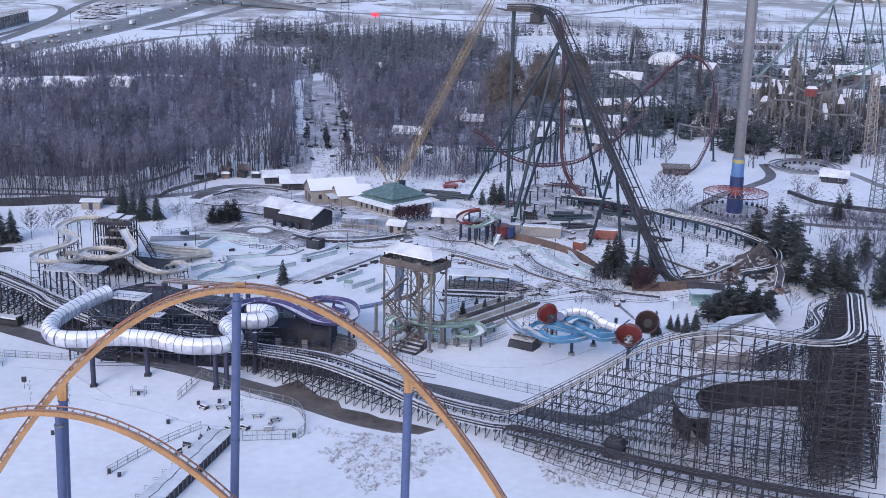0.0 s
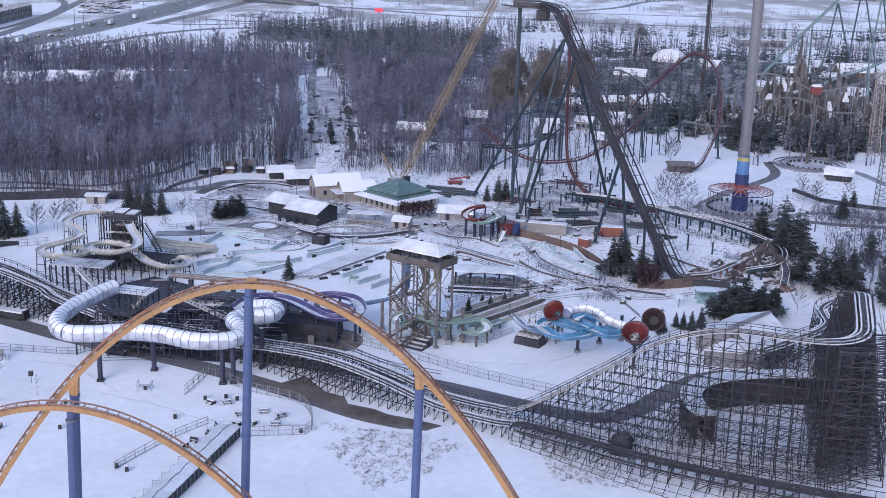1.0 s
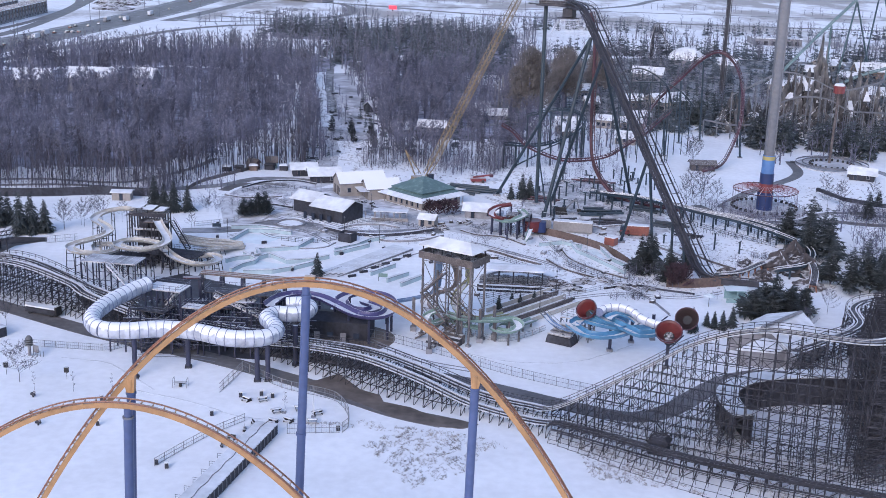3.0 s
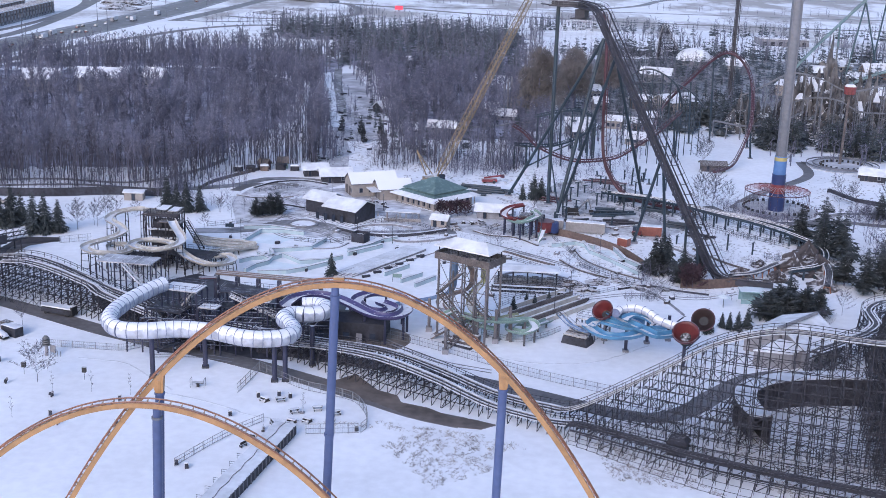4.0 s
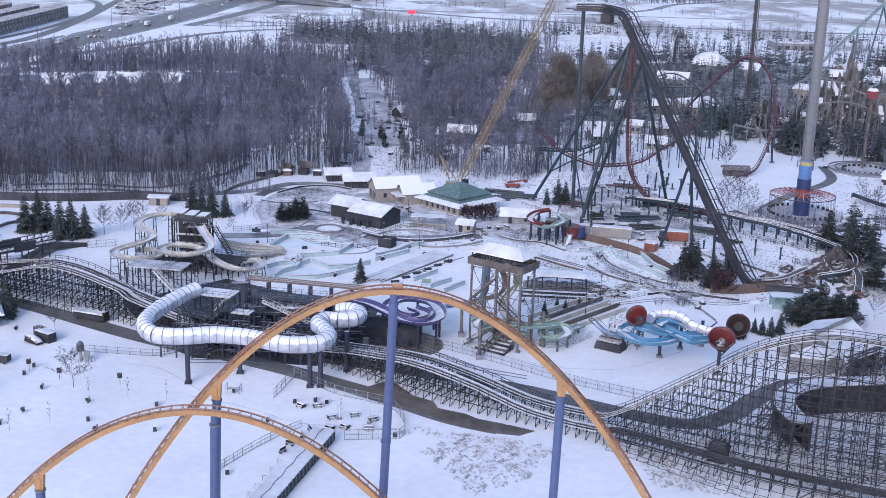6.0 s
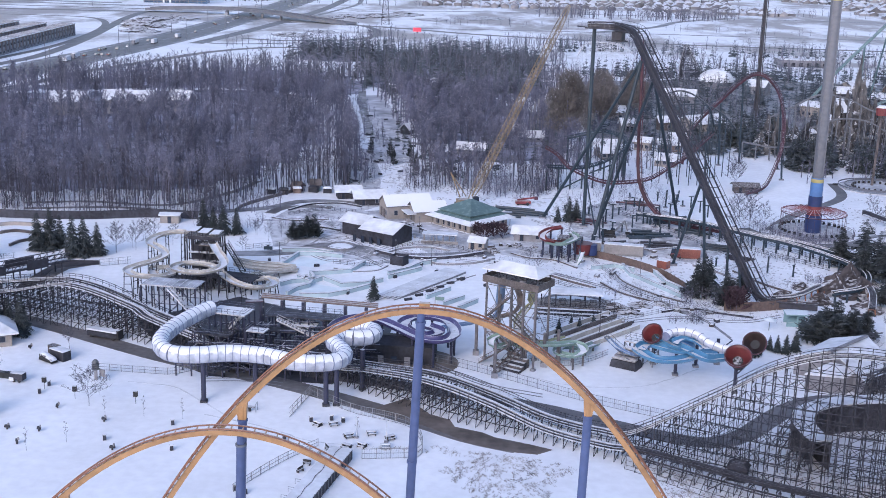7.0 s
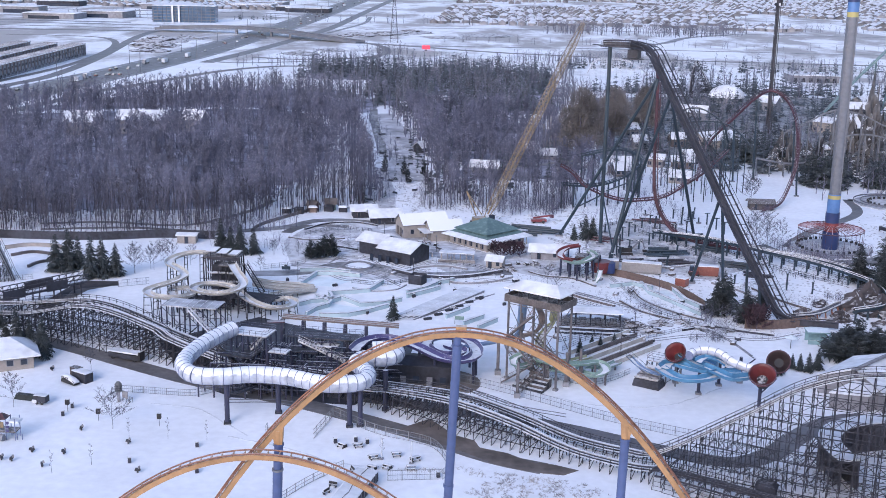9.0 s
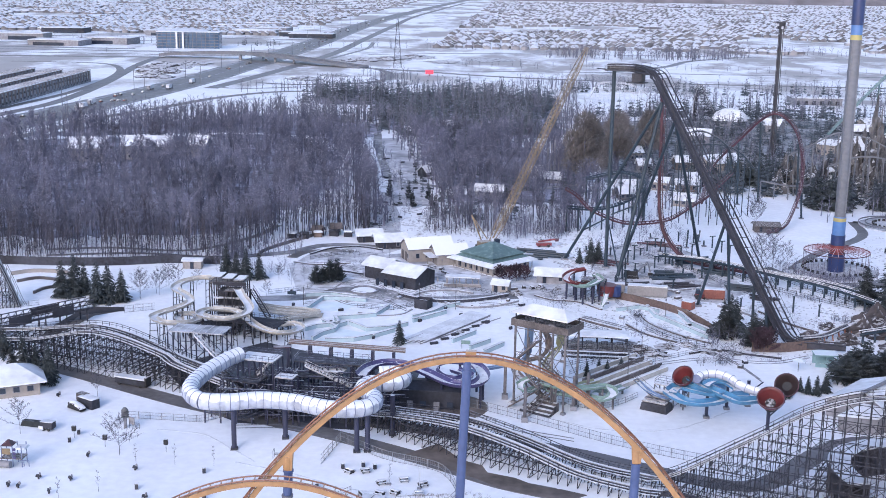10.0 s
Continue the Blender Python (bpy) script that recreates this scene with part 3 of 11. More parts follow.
# wet paving and trampled snow
structure("paving", Geo().prism([(18, 560), (70, 556), (110, 575), (240, 575), (262, 700), (250, 840), (120, 840), (20, 800)], 0.0, 0.03), SLUSH, "slushy midway paving among the park's far buildings", "pavement")
structure("trampled_snow", Geo().prism([(1.9, 401.7), (12.6, 424.2), (31.6, 431.4), (44.9, 404.9), (50.5, 363.8), (38.1, 348.5), (21.8, 357.2), (6.3, 360.2)][::-1], 0.0, 0.025), mat("trampled_site_snow", (0.52, 0.52, 0.54), 0.8, var=0.35, scale=0.25, coarse=0.09, bump=0.3), "trampled grey snow on the building site", "ground")
structure("trampled_snow", Geo().prism([(-97.5, 378.8), (-93.9, 398.0), (-78.3, 411.6), (-62.0, 410.9), (-74.6, 388.5), (-69.8, 358.4), (-54.3, 349.1), (-43.7, 346.7), (-52.5, 334.4), (-73.5, 339.4), (-89.0, 348.3)][::-1], 0.0, 0.022), mat("trampled_forecourt_snow", (0.58, 0.59, 0.62), 0.8, var=0.3, scale=0.3, coarse=0.1, bump=0.3), "trampled grey snow on the forecourt", "ground")
structure("trampled_snow", Geo().prism([(-46.3, 355.2), (-35.3, 373.7), (-13.3, 372.8), (1.0, 359.3), (-6.1, 341.6), (-23.4, 352.0), (-40.2, 346.0)][::-1], 0.0, 0.02), mat("trampled_walk_snow", (0.56, 0.57, 0.60), 0.8, var=0.3, scale=0.3, coarse=0.1, bump=0.3), "trampled grey snow before the pavilion", "ground")

structure("trampled_snow", Geo().prism([(-72.9, 365.4), (-62.7, 363.1), (-48.6, 366.8), (-31.1, 355.1), (-16.3, 353.7), (-4.4, 350.3), (-3.3, 378.5), (-14.3, 388.6), (-27.1, 369.7), (-45.5, 388.3), (-54.7, 395.3), (-61.3, 402.9), (-66.9, 400.0), (-76.3, 396.5)], 0.0, 0.016), mat("trodden_court_snow", (0.5, 0.51, 0.55), 0.8, var=0.42, scale=0.35, coarse=0.12, bump=0.3), "trodden grey snow between the bathhouse and the sheds", "ground")
structure("trampled_snow", Geo().prism([(-76.9, 487.0), (-85.0, 557.9), (-94.2, 630.3), (-107.1, 696.4), (-95.9, 699.3), (-81.0, 633.4), (-66.0, 562.4), (-58.0, 491.5)], 0.0, 0.018), mat("trampled_clearing_snow", (0.46, 0.47, 0.51), 0.8, var=0.4, scale=0.12, coarse=0.05, bump=0.3), "trampled grey snow in the woodland clearing", "ground")

rf = random.Random(17)


def ragged(poly, step=5.0, amp=5.0):
    """The outline with a finely broken edge."""
    out = []
    for a, b in zip(poly, poly[1:] + poly[:1]):
        n = max(1, round(math.dist(a, b) / step))
        out += [(a[0] + (b[0] - a[0]) * k / n + rf.uniform(-amp, amp), a[1] + (b[1] - a[1]) * k / n + rf.uniform(-amp, amp)) for k in range(n)]
    return out


# ground sheets under the woods, a darker grey than the open snow
FLOOR = mat("dark_grey_snow", (0.27, 0.27, 0.33), 0.9, var=0.5, scale=0.25, coarse=0.06, bump=0.3)
structure("forest_floor", Geo().prism(ragged([(-244, 400), (-190, 412), (-140, 418), (-122, 446), (-112, 480), (-106, 540), (-122, 640), (-152, 700), (-205, 700), (-330, 640), (-300, 500)]), 0.0, 0.012), FLOOR, "darker grey snow under the woods", "ground")
structure("forest_floor", Geo().prism(ragged([(-50, 500), (-5, 505), (6, 510), (10, 540), (6, 640), (-30, 700), (-84, 700), (-62, 580), (-56, 540)]), 0.0, 0.012), FLOOR, "darker grey snow under the woods", "ground")
structure("forest_floor", Geo().prism(ragged([(-152, 706), (-116, 650), (-110, 760), (-155, 820), (-215, 790), (-295, 716), (-310, 666), (-205, 706)], 7, 6), 0.0, 0.012), FLOOR, "darker grey snow under the far woods", "ground")
structure("forest_floor", Geo().prism(ragged([(-180, 880), (-130, 872), (-112, 740), (-62, 706), (-20, 706), (5, 740), (5, 950), (-60, 975), (-180, 960)], 7, 6), 0.0, 0.012), FLOOR, "darker grey snow under the far evergreens", "ground")

# ---- trees ----


def limb(vs, fs, p, q, r0, r1):
    """A three-sided tapered twig."""
    p, q = Vector(p), Vector(q)
    d = (q - p).normalized()
    s = d.cross(Vector((0.3, 0.2, 0.93))).normalized()
    u = s.cross(d)
    k = len(vs)
    for o, r in ((p, r0), (q, r1)):
        for i in range(3):
            a = 2.094 * i
            vs.append(o + (s * math.cos(a) + u * math.sin(a)) * r)
    for i in range(3):
        j = (i + 1) % 3
        fs += [(k + i, k + j, k + 3 + j), (k + i, k + 3 + j, k + 3 + i)]


def twig(vs, fs, p, q, r):
    """A fine twig that runs out to a point."""
    d = (q - p).normalized()
    s = d.cross(Vector((0.3, 0.2, 0.93))).normalized() * r
    u = s.cross(d)
    k = len(vs)
    vs += [p + s, p + u * 0.9, p - s, q]
    fs += [(k, k + 1, k + 3), (k + 1, k + 2, k + 3)]


def bare_tree(seed, h=16.0, limbs=11, twigs=7, spread=0.27, thick=1.0, low=0.38, rise=(0.55, 1.2), tw=0.085, reach=1.0):
    """A leafless tree: a bent tapered trunk, rising limbs and fine twigs; returns trunk and crown."""
    rn = random.Random(seed)
    tv, tf, cv, cf = [], [], [], []
    pts = [Vector((0, 0, -0.3))]
    for i in range(1, 6):
        pts.append(Vector((rn.uniform(-0.3, 0.3) * i * h / 40, rn.uniform(-0.3, 0.3) * i * h / 40, h * i / 5 * 0.95)))
    r = 0.016 * h * thick
    for i in range(5):
        limb(tv, tf, pts[i], pts[i + 1], r * (1 - i / 5.6), r * (1 - (i + 1) / 5.6))
    for i in range(limbs):
        t = low + (0.97 - low) * (i + rn.random() * 0.6) / limbs
        k = min(4, int(t * 5))
        p = pts[k].lerp(pts[k + 1], t * 5 - k)
        a = i * 2.4 + rn.uniform(-0.4, 0.4)
        ln = h * spread * (1.25 - t * 0.85) * rn.uniform(0.75, 1.2)
        up = rn.uniform(*rise)
        d = Vector((math.cos(a), math.sin(a), up)).normalized()
        m = p + d * ln * 0.5
        e = m + (d + Vector((0, 0, 0.35))).normalized() * ln * 0.5
        limb(cv, cf, p, m, r * 0.42 * (1.2 - t), r * 0.28 * (1.2 - t))
        limb(cv, cf, m, e, r * 0.28 * (1.2 - t), 0.02)
        for j in range(twigs):
            u = 0.25 + 0.75 * (j + rn.random()) / twigs
            b = p.lerp(m, u * 2) if u < 0.5 else m.lerp(e, u * 2 - 1)
            w = Vector((rn.gauss(0, 1), rn.gauss(0, 1), rn.gauss(0.5, 0.6))).normalized()
            c = b + (d * 0.5 + w).normalized() * h * reach * rn.uniform(0.05, 0.12)
            twig(cv, cf, b, c, tw * thick)
            w2 = Vector((rn.gauss(0, 1), rn.gauss(0, 1), rn.gauss(0.4, 0.6))).normalized()
            twig(cv, cf, b.lerp(c, 0.5), b.lerp(c, 0.5) + w2 * h * reach * 0.08, tw * 0.85 * thick)
    return tv, tf, cv, cf


def conifer(seed, h=10.0, r=2.6, levels=16, per=9, low=0.06, droop=0.35, slim=1.0, rag=0.35, fine=False):
    """A spruce or pine: whorls of boughs round a tapered trunk, each a drooping spray of side shoots."""
    rn = random.Random(seed)
    tv, tf, cv, cf = [], [], [], []
    limb(tv, tf, (0, 0, -0.2), (0, 0, h * 0.97), 0.02 * h, 0.02)
    lop = [rn.uniform(1 - rag, 1 + rag * 0.6) for i in range(7)]
    for i in range(levels):
        t = max(low, low + (0.97 - low) * (i + rn.uniform(-0.4, 0.4)) / levels)
        ln0 = r * (1 - t) ** 0.8 + 0.15
        for j in range(per):
            a = 2 * math.pi * (j + rn.uniform(-0.4, 0.4)) / per + i * 0.7
            ln = ln0 * rn.uniform(1 - rag * 1.5, 1.15) * lop[int(a * 1.1 + i * 0.35) % 7]
            c, s = math.cos(a), math.sin(a)
            z = t * h + rn.uniform(-0.25, 0.25)
            w = ln * rn.uniform(0.22, 0.34) * slim
            root, out, side = Vector((0, 0, z + 0.12 * ln)), Vector((c, s, 0)), Vector((-s, c, 0))
            at = lambda u: root + out * ln * u + Vector((0, 0, -droop * ln * u * u + 0.06 * ln * u))
            k = len(cv)
            if not fine:
                m = at(0.55)
                cv += [root, at(1.0), m + side * w - Vector((0, 0, 0.16 * ln)), m - side * w - Vector((0, 0, 0.16 * ln)), m + Vector((0, 0, 0.05 * ln))]
                cf += [(k, k + 4, k + 2), (k, k + 3, k + 4), (k + 4, k + 1, k + 2), (k + 4, k + 3, k + 1)]
                continue
            for u in (0.3, 0.5, 0.68, 0.85):
                p, q = at(u - 0.22), at(u + 0.04)
                for sd in (-1, 1):
                    tip = at(min(1.05, u + 0.2)) + side * sd * w * rn.uniform(0.7, 1.5) * (1.25 - u) + Vector((0, 0, rn.uniform(-0.2, 0.04) * ln))
                    k = len(cv)
                    cv += [p, q, tip]
                    cf.append((k, k + 1, k + 2))
            k = len(cv)
            cv += [at(0.7) + side * w * 0.3, at(0.7) - side * w * 0.3, at(1.12)]
            cf.append((k, k + 1, k + 2))
    return tv, tf, cv, cf


def willow(seed, h=20.0, r=8.0, strands=1500):
    """A domed willow: forking limbs and a brush of fine hanging twigs over several rounded crowns."""
    rn = random.Random(seed)
    tv, tf, cv, cf = [], [], [], []
    limb(tv, tf, (0, 0, -0.3), (0.4, 0, h * 0.5), 0.045 * h, 0.025 * h)
    domes = []
    for i in range(11):
        a = i * 2.4
        d = r * (0.0, 0.5, 0.5, 0.5, 0.5, 0.55, 0.42, 0.42, 0.42, 0.25, 0.3)[i]
        c = Vector((d * math.cos(a), d * math.sin(a), h * (0.74, 0.32, 0.36, 0.3, 0.34, 0.4, 0.56, 0.6, 0.54, 0.7, 0.46)[i]))
        limb(tv, tf, (0.2, 0, h * rn.uniform(0.12, 0.3)), c, 0.02 * h, 0.006 * h)
        domes.append((c, r * rn.uniform(0.4, 0.52)))
    for i in range(strands):
        c, k = domes[rn.randrange(11)]
        w = Vector((rn.gauss(0, 1), rn.gauss(0, 1), rn.gauss(0.3, 0.9))).normalized()
        p = c + w * k * rn.uniform(0.6, 1.0)
        p.z = max(p.z, 0.8)
        e = w + Vector((rn.gauss(0, 0.5), rn.gauss(0, 0.5), rn.gauss(0.1, 0.6)))
        twig(cv, cf, p, p + e.normalized() * h * rn.uniform(0.03, 0.07), 0.09)
        twig(cv, cf, p, p + Vector((e.y, -e.x, -0.5)).normalized() * h * rn.uniform(0.03, 0.06), 0.08)
    return tv, tf, cv, cf


def whole(t):
    tv, tf, cv, cf = t
    n = len(tv)
    return np.array([tuple(p) for p in tv + cv], dtype=np.float32), np.array(tf + [tuple(i + n for i in f) for f in cf], dtype=np.int32)


def tri_mesh(name, vs, fs, material):
    return big_mesh(name, np.array([tuple(p) for p in vs]), np.array(fs), material)


class Kind:
    """A kind of tree, of which single trees can be planted."""

    def __init__(self, parts, bark, crown, crown_name, name, label, category):
        tv, tf, cv, cf = parts
        self.trunk = tri_mesh("trunk", tv, tf, bark)
        self.crown = tri_mesh(crown_name, cv, cf, crown)
        self.name, self.label, self.category, self.crown_name = name, label, category, crown_name

    def plant(self, x, y, s=1.0, turn=0.0, label="", group="", z=0.0):
        ob = thing(self.name, (x, y, z), label or self.label, self.category, group)
        for nm, me in (("trunk", self.trunk), (self.crown_name, self.crown)):
            p = new(nm, me)
            p.parent = ob
        ob.scale = (s, s, s)
        ob.rotation_euler = (0, 0, turn)
        return ob


rt = random.Random(11)
wood_kinds = [whole(bare_tree(100 + i, rt.uniform(14, 19), 10, 7, 0.25, 0.95, 0.42, (1.0, 2.4), tw=0.12, reach=1.2)) for i in range(8)]
pole_kinds = [whole(bare_tree(150 + i, rt.uniform(11, 16), 5, 4, 0.2, 0.85, 0.5, (1.0, 2.2), tw=0.1, reach=1.2)) for i in range(5)]
far_kinds = [whole(bare_tree(200 + i, rt.uniform(11, 15), 5, 3, 0.34, 2.0, 0.25, tw=0.1, reach=1.2)) for i in range(5)]
shrub_kinds = [whole(bare_tree(250 + i, rt.uniform(11, 15), 7, 2, 0.5, 1.4, 0.03, (0.2, 0.9), reach=1.7)) for i in range(4)]
fir_kinds = [whole(conifer(300 + i, rt.uniform(10, 15), rt.uniform(2.6, 3.6), 7, 6)) for i in range(5)]


def wood(poly, n, kinds, seed, smin=0.8, smax=1.2, keep_off=()):
    rn = random.Random(seed)
    x0, x1 = min(p[0] for p in poly), max(p[0] for p in poly)
    y0, y1 = min(p[1] for p in poly), max(p[1] for p in poly)
    rows = []
    while len(rows) < n:
        x, y = rn.uniform(x0, x1), rn.uniform(y0, y1)
        if not inside(x, y, poly) or any((x - a) ** 2 + (y - b) ** 2 < r * r for a, b, r in keep_off):
            continue
        rows.append((x, y, 0.0, rn.uniform(smin, smax), rn.uniform(0, 6.28), rn.randrange(len(kinds))))
    return scatter(kinds, rows)


def woodland(name, poly, n, kinds, seed, material, label, **kw):
    v, f = wood(poly, n, kinds, seed, **kw)
    return tagged(new(name, big_mesh(name, v, f, material)), label, "woodland", kind="stuff")


left_wood = [(-235, 372), (-190, 384), (-122, 392), (-98, 425), (-76, 436), (-86, 520), (-112, 640), (-150, 700), (-205, 700), (-330, 640), (-300, 500)]
woodland("bare_woods", left_wood, 1280, wood_kinds, 1, BARK, "dense leafless grey-brown woods standing in snow", keep_off=((-215, 594, 25), (-186, 606, 20), (-245, 586, 19)))
woodland("bare_woods", [(-150, 700), (-112, 640), (-105, 760), (-150, 830), (-215, 800), (-300, 720), (-320, 660), (-205, 700)], 480, far_kinds, 2, BARK_FAR, "far leafless woods beside the motorway")
woodland("bare_woods", [(-50, 452), (-36, 446), (-5, 440), (8, 462), (14, 500), (8, 640), (-30, 700), (-92, 700), (-66, 560), (-60, 500)], 400, wood_kinds, 3, BARK, "leafless woods behind the yellow crane", smin=0.7, smax=1.1, keep_off=((-20, 470, 19), (0, 492, 14), (-34, 498, 15), (-3, 530, 16), (-48, 520, 8), (-24, 560, 10), (-46, 470, 8)))
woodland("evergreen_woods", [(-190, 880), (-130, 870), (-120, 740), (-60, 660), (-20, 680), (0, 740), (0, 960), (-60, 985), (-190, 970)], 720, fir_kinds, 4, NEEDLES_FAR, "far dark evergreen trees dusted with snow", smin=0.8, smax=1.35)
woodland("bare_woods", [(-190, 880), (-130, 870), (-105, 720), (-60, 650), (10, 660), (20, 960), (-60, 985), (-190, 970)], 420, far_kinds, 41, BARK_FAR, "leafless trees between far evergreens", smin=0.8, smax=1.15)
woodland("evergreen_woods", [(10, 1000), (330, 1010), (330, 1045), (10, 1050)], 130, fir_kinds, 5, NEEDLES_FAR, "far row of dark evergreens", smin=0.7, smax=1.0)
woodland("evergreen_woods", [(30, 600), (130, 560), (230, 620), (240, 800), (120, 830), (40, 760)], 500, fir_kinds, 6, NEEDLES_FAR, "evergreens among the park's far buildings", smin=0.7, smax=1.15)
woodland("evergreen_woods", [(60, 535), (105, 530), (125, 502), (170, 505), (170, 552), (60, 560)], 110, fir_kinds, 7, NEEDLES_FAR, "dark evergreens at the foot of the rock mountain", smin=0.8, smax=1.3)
woodland("bare_woods", [(-5, 660), (120, 720), (120, 800), (76, 850), (0, 860)], 330, far_kinds, 8, BARK_FAR, "far leafless park trees", smin=0.5, smax=0.8)
woodland("bare_woods", [(150, 470), (240, 470), (260, 650), (190, 640)], 150, far_kinds, 9, BARK_FAR, "leafless trees beside the rock mountain", smin=0.6, smax=0.9)
woodland("bare_woods", [(-700, 1560), (600, 1560), (700, 1585), (-700, 1590)], 160, far_kinds, 10, BARK_FAR, "far leafless hedgerow at the edge of the suburb", smin=0.6, smax=0.9)
woodland("bare_woods", [(0.9, 1438.9), (95.6, 1415.6), (177.0, 1417.0), (248.0, 1470.8), (261.5, 1547.1), (189.4, 1509.5), (102.0, 1497.4), (15.9, 1518.1)], 260, far_kinds, 143, BARK_FAR, "far leafless belt of trees below the suburb", smin=0.75, smax=1.1)
woodland("bare_woods", [(-35.5, 1034.5), (75.5, 1035.2), (80.3, 1090.2), (-31.4, 1091.4)], 90, far_kinds, 144, BARK_FAR, "far leafless thicket beside the timber hill", smin=0.5, smax=0.8)
woodland("bare_woods", [(-2500, 4550), (2500, 4550), (2500, 4800), (-2500, 4800)], 120, far_kinds, 12, BARK_FAR, "far belt of leafless woods on the horizon", smin=1.2, smax=2.0)
woodland("bare_woods", [(60, 395), (70, 383), (100, 374), (130, 372), (130, 380), (100, 384), (72, 396)], 50, far_kinds, 13, BARK, "low leafless shrubs round the tower swing", smin=0.2, smax=0.32)
woodland("bare_woods", [(-44, 452), (-38, 454), (-62, 560), (-92, 700), (-100, 700), (-68, 560)], 90, far_kinds, 14, BARK, "leafless trees along the woodland path", smin=0.4, smax=0.75)
woodland("bare_woods", [(-86, 445), (-72, 447), (-92, 560), (-114, 690), (-126, 690), (-100, 560)], 150, far_kinds, 15, BARK, "leafless trees along the woodland path", smin=0.5, smax=0.9)
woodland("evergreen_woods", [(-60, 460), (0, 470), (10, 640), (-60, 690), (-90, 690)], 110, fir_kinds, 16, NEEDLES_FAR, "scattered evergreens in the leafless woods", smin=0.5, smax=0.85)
woodland("bare_woods", [(-260, 950), (-130, 960), (-120, 1130), (-180, 1150), (-150, 1060), (-250, 985)], 130, far_kinds, 17, BARK_FAR, "leafless trees beside the motorway ramp", smin=0.5, smax=0.8)
woodland("bare_woods", [(-120, 1260), (900, 1240), (900, 1275), (-100, 1300)], 150, far_kinds, 18, BARK_FAR, "far leafless hedgerow across the fields", smin=0.35, smax=0.6)
woodland("bare_woods", [(0, 1060), (500, 1060), (500, 1085), (0, 1080)], 110, far_kinds, 19, BARK_FAR, "far leafless hedgerow", smin=0.5, smax=0.8)
woodland("bare_woods", [(100, 300), (130, 280), (160, 330), (150, 370), (96, 372), (92, 330)], 60, far_kinds, 20, BARK, "leafless thicket beside the pines", smin=0.4, smax=0.7)
woodland("bare_woods", [(-130, 384), (-100, 392), (-96, 402), (-120, 398)], 30, far_kinds, 21, BARK, "leafless shrubs below the woods", smin=0.3, smax=0.5)
woodland("bare_woods", [(20, 480), (70, 520), (66, 600), (20, 600), (0, 500)], 110, far_kinds, 22, BARK_FAR, "leafless trees behind the lift hill", smin=0.45, smax=0.85)
woodland("bare_woods", [(-235, 374), (-190, 382), (-122, 390), (-98, 422), (-78, 434), (-80, 462), (-120, 450), (-160, 430), (-235, 425)], 820, pole_kinds, 23, TRUNK, "thin bare trunks at the front of the woods", smin=0.6, smax=1.1)
woodland("bare_woods", [(-58, 444), (-5, 440), (6, 455), (4, 490), (-58, 480)], 190, pole_kinds, 24, TRUNK, "thin bare trunks behind the pavilion", smin=0.5, smax=0.95)
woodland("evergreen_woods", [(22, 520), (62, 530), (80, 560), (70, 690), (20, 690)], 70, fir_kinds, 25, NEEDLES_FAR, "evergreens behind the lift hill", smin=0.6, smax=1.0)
woodland("leafless_shrubs", [(-235, 372), (-190, 380), (-122, 388), (-104, 400), (-120, 404), (-160, 398), (-235, 388)], 170, shrub_kinds, 26, BARK, "leafless undergrowth along the wood's edge", smin=0.14, smax=0.3)
woodland("leafless_shrubs", [(-118, 362), (-92, 368), (-88, 380), (-112, 384)], 40, shrub_kinds, 27, BARK, "leafless shrubs along the curved path", smin=0.18, smax=0.34)
woodland("leafless_shrubs", [(28, 303), (42, 304), (44, 312), (30, 312)], 26, shrub_kinds, 28, BARK, "leafless shrubs in a rock bed", smin=0.25, smax=0.4)
woodland("leafless_shrubs", [(62, 380), (75, 366), (92, 352), (98, 356), (84, 374), (68, 388)], 70, shrub_kinds, 29, BARK, "leafless shrubs beside the low track", smin=0.15, smax=0.3)
woodland("leafless_shrubs", [(-48, 341), (-26, 343), (-24, 347), (-46, 346)], 34, shrub_kinds, 30, BARK, "leafless shrubs behind the curved wall", smin=0.08, smax=0.15)
woodland("leafless_shrubs", [(2, 306), (16, 312), (30, 322), (33, 326), (20, 322), (4, 314)], 44, shrub_kinds, 31, BARK, "leafless shrubs along the lazy river", smin=0.08, smax=0.18)
woodland("leafless_shrubs", [(52, 322), (72, 324), (88, 342), (86, 346), (66, 332)], 46, shrub_kinds, 32, BARK, "leafless shrubs between tracks", smin=0.1, smax=0.2)
woodland("leafless_shrubs", [(-84, 388), (-62, 384), (-66, 376), (-88, 380)], 40, shrub_kinds, 33, BARK, "leafless shrubs in the garden beds", smin=0.1, smax=0.2)
woodland("leafless_shrubs", [(-30, 366), (-8, 370), (-6, 376), (-28, 372)], 34, shrub_kinds, 34, BARK, "leafless shrubs near the maroon trees", smin=0.1, smax=0.2)

woodland("bare_woods", [(-54, 450), (-4, 438), (10, 462), (12, 545), (-48, 560), (-62, 515)], 70, wood_kinds, 131, BARK, "leafless woods beside the clearing", smin=0.6, smax=0.95, keep_off=((-20, 455, 8), (4, 530, 16)))
woodland("leafless_shrubs", [(-58, 436), (-8, 428), (4, 448), (-2, 470), (-60, 470)], 230, shrub_kinds, 132, TRUNK, "leafless undergrowth at the foot of the woods", smin=0.14, smax=0.36)
woodland("leafless_shrubs", [(2, 412), (30, 408), (44, 424), (40, 462), (6, 462)], 120, shrub_kinds, 133, BARK, "dense leafless shrubs among the steel supports", smin=0.12, smax=0.34)
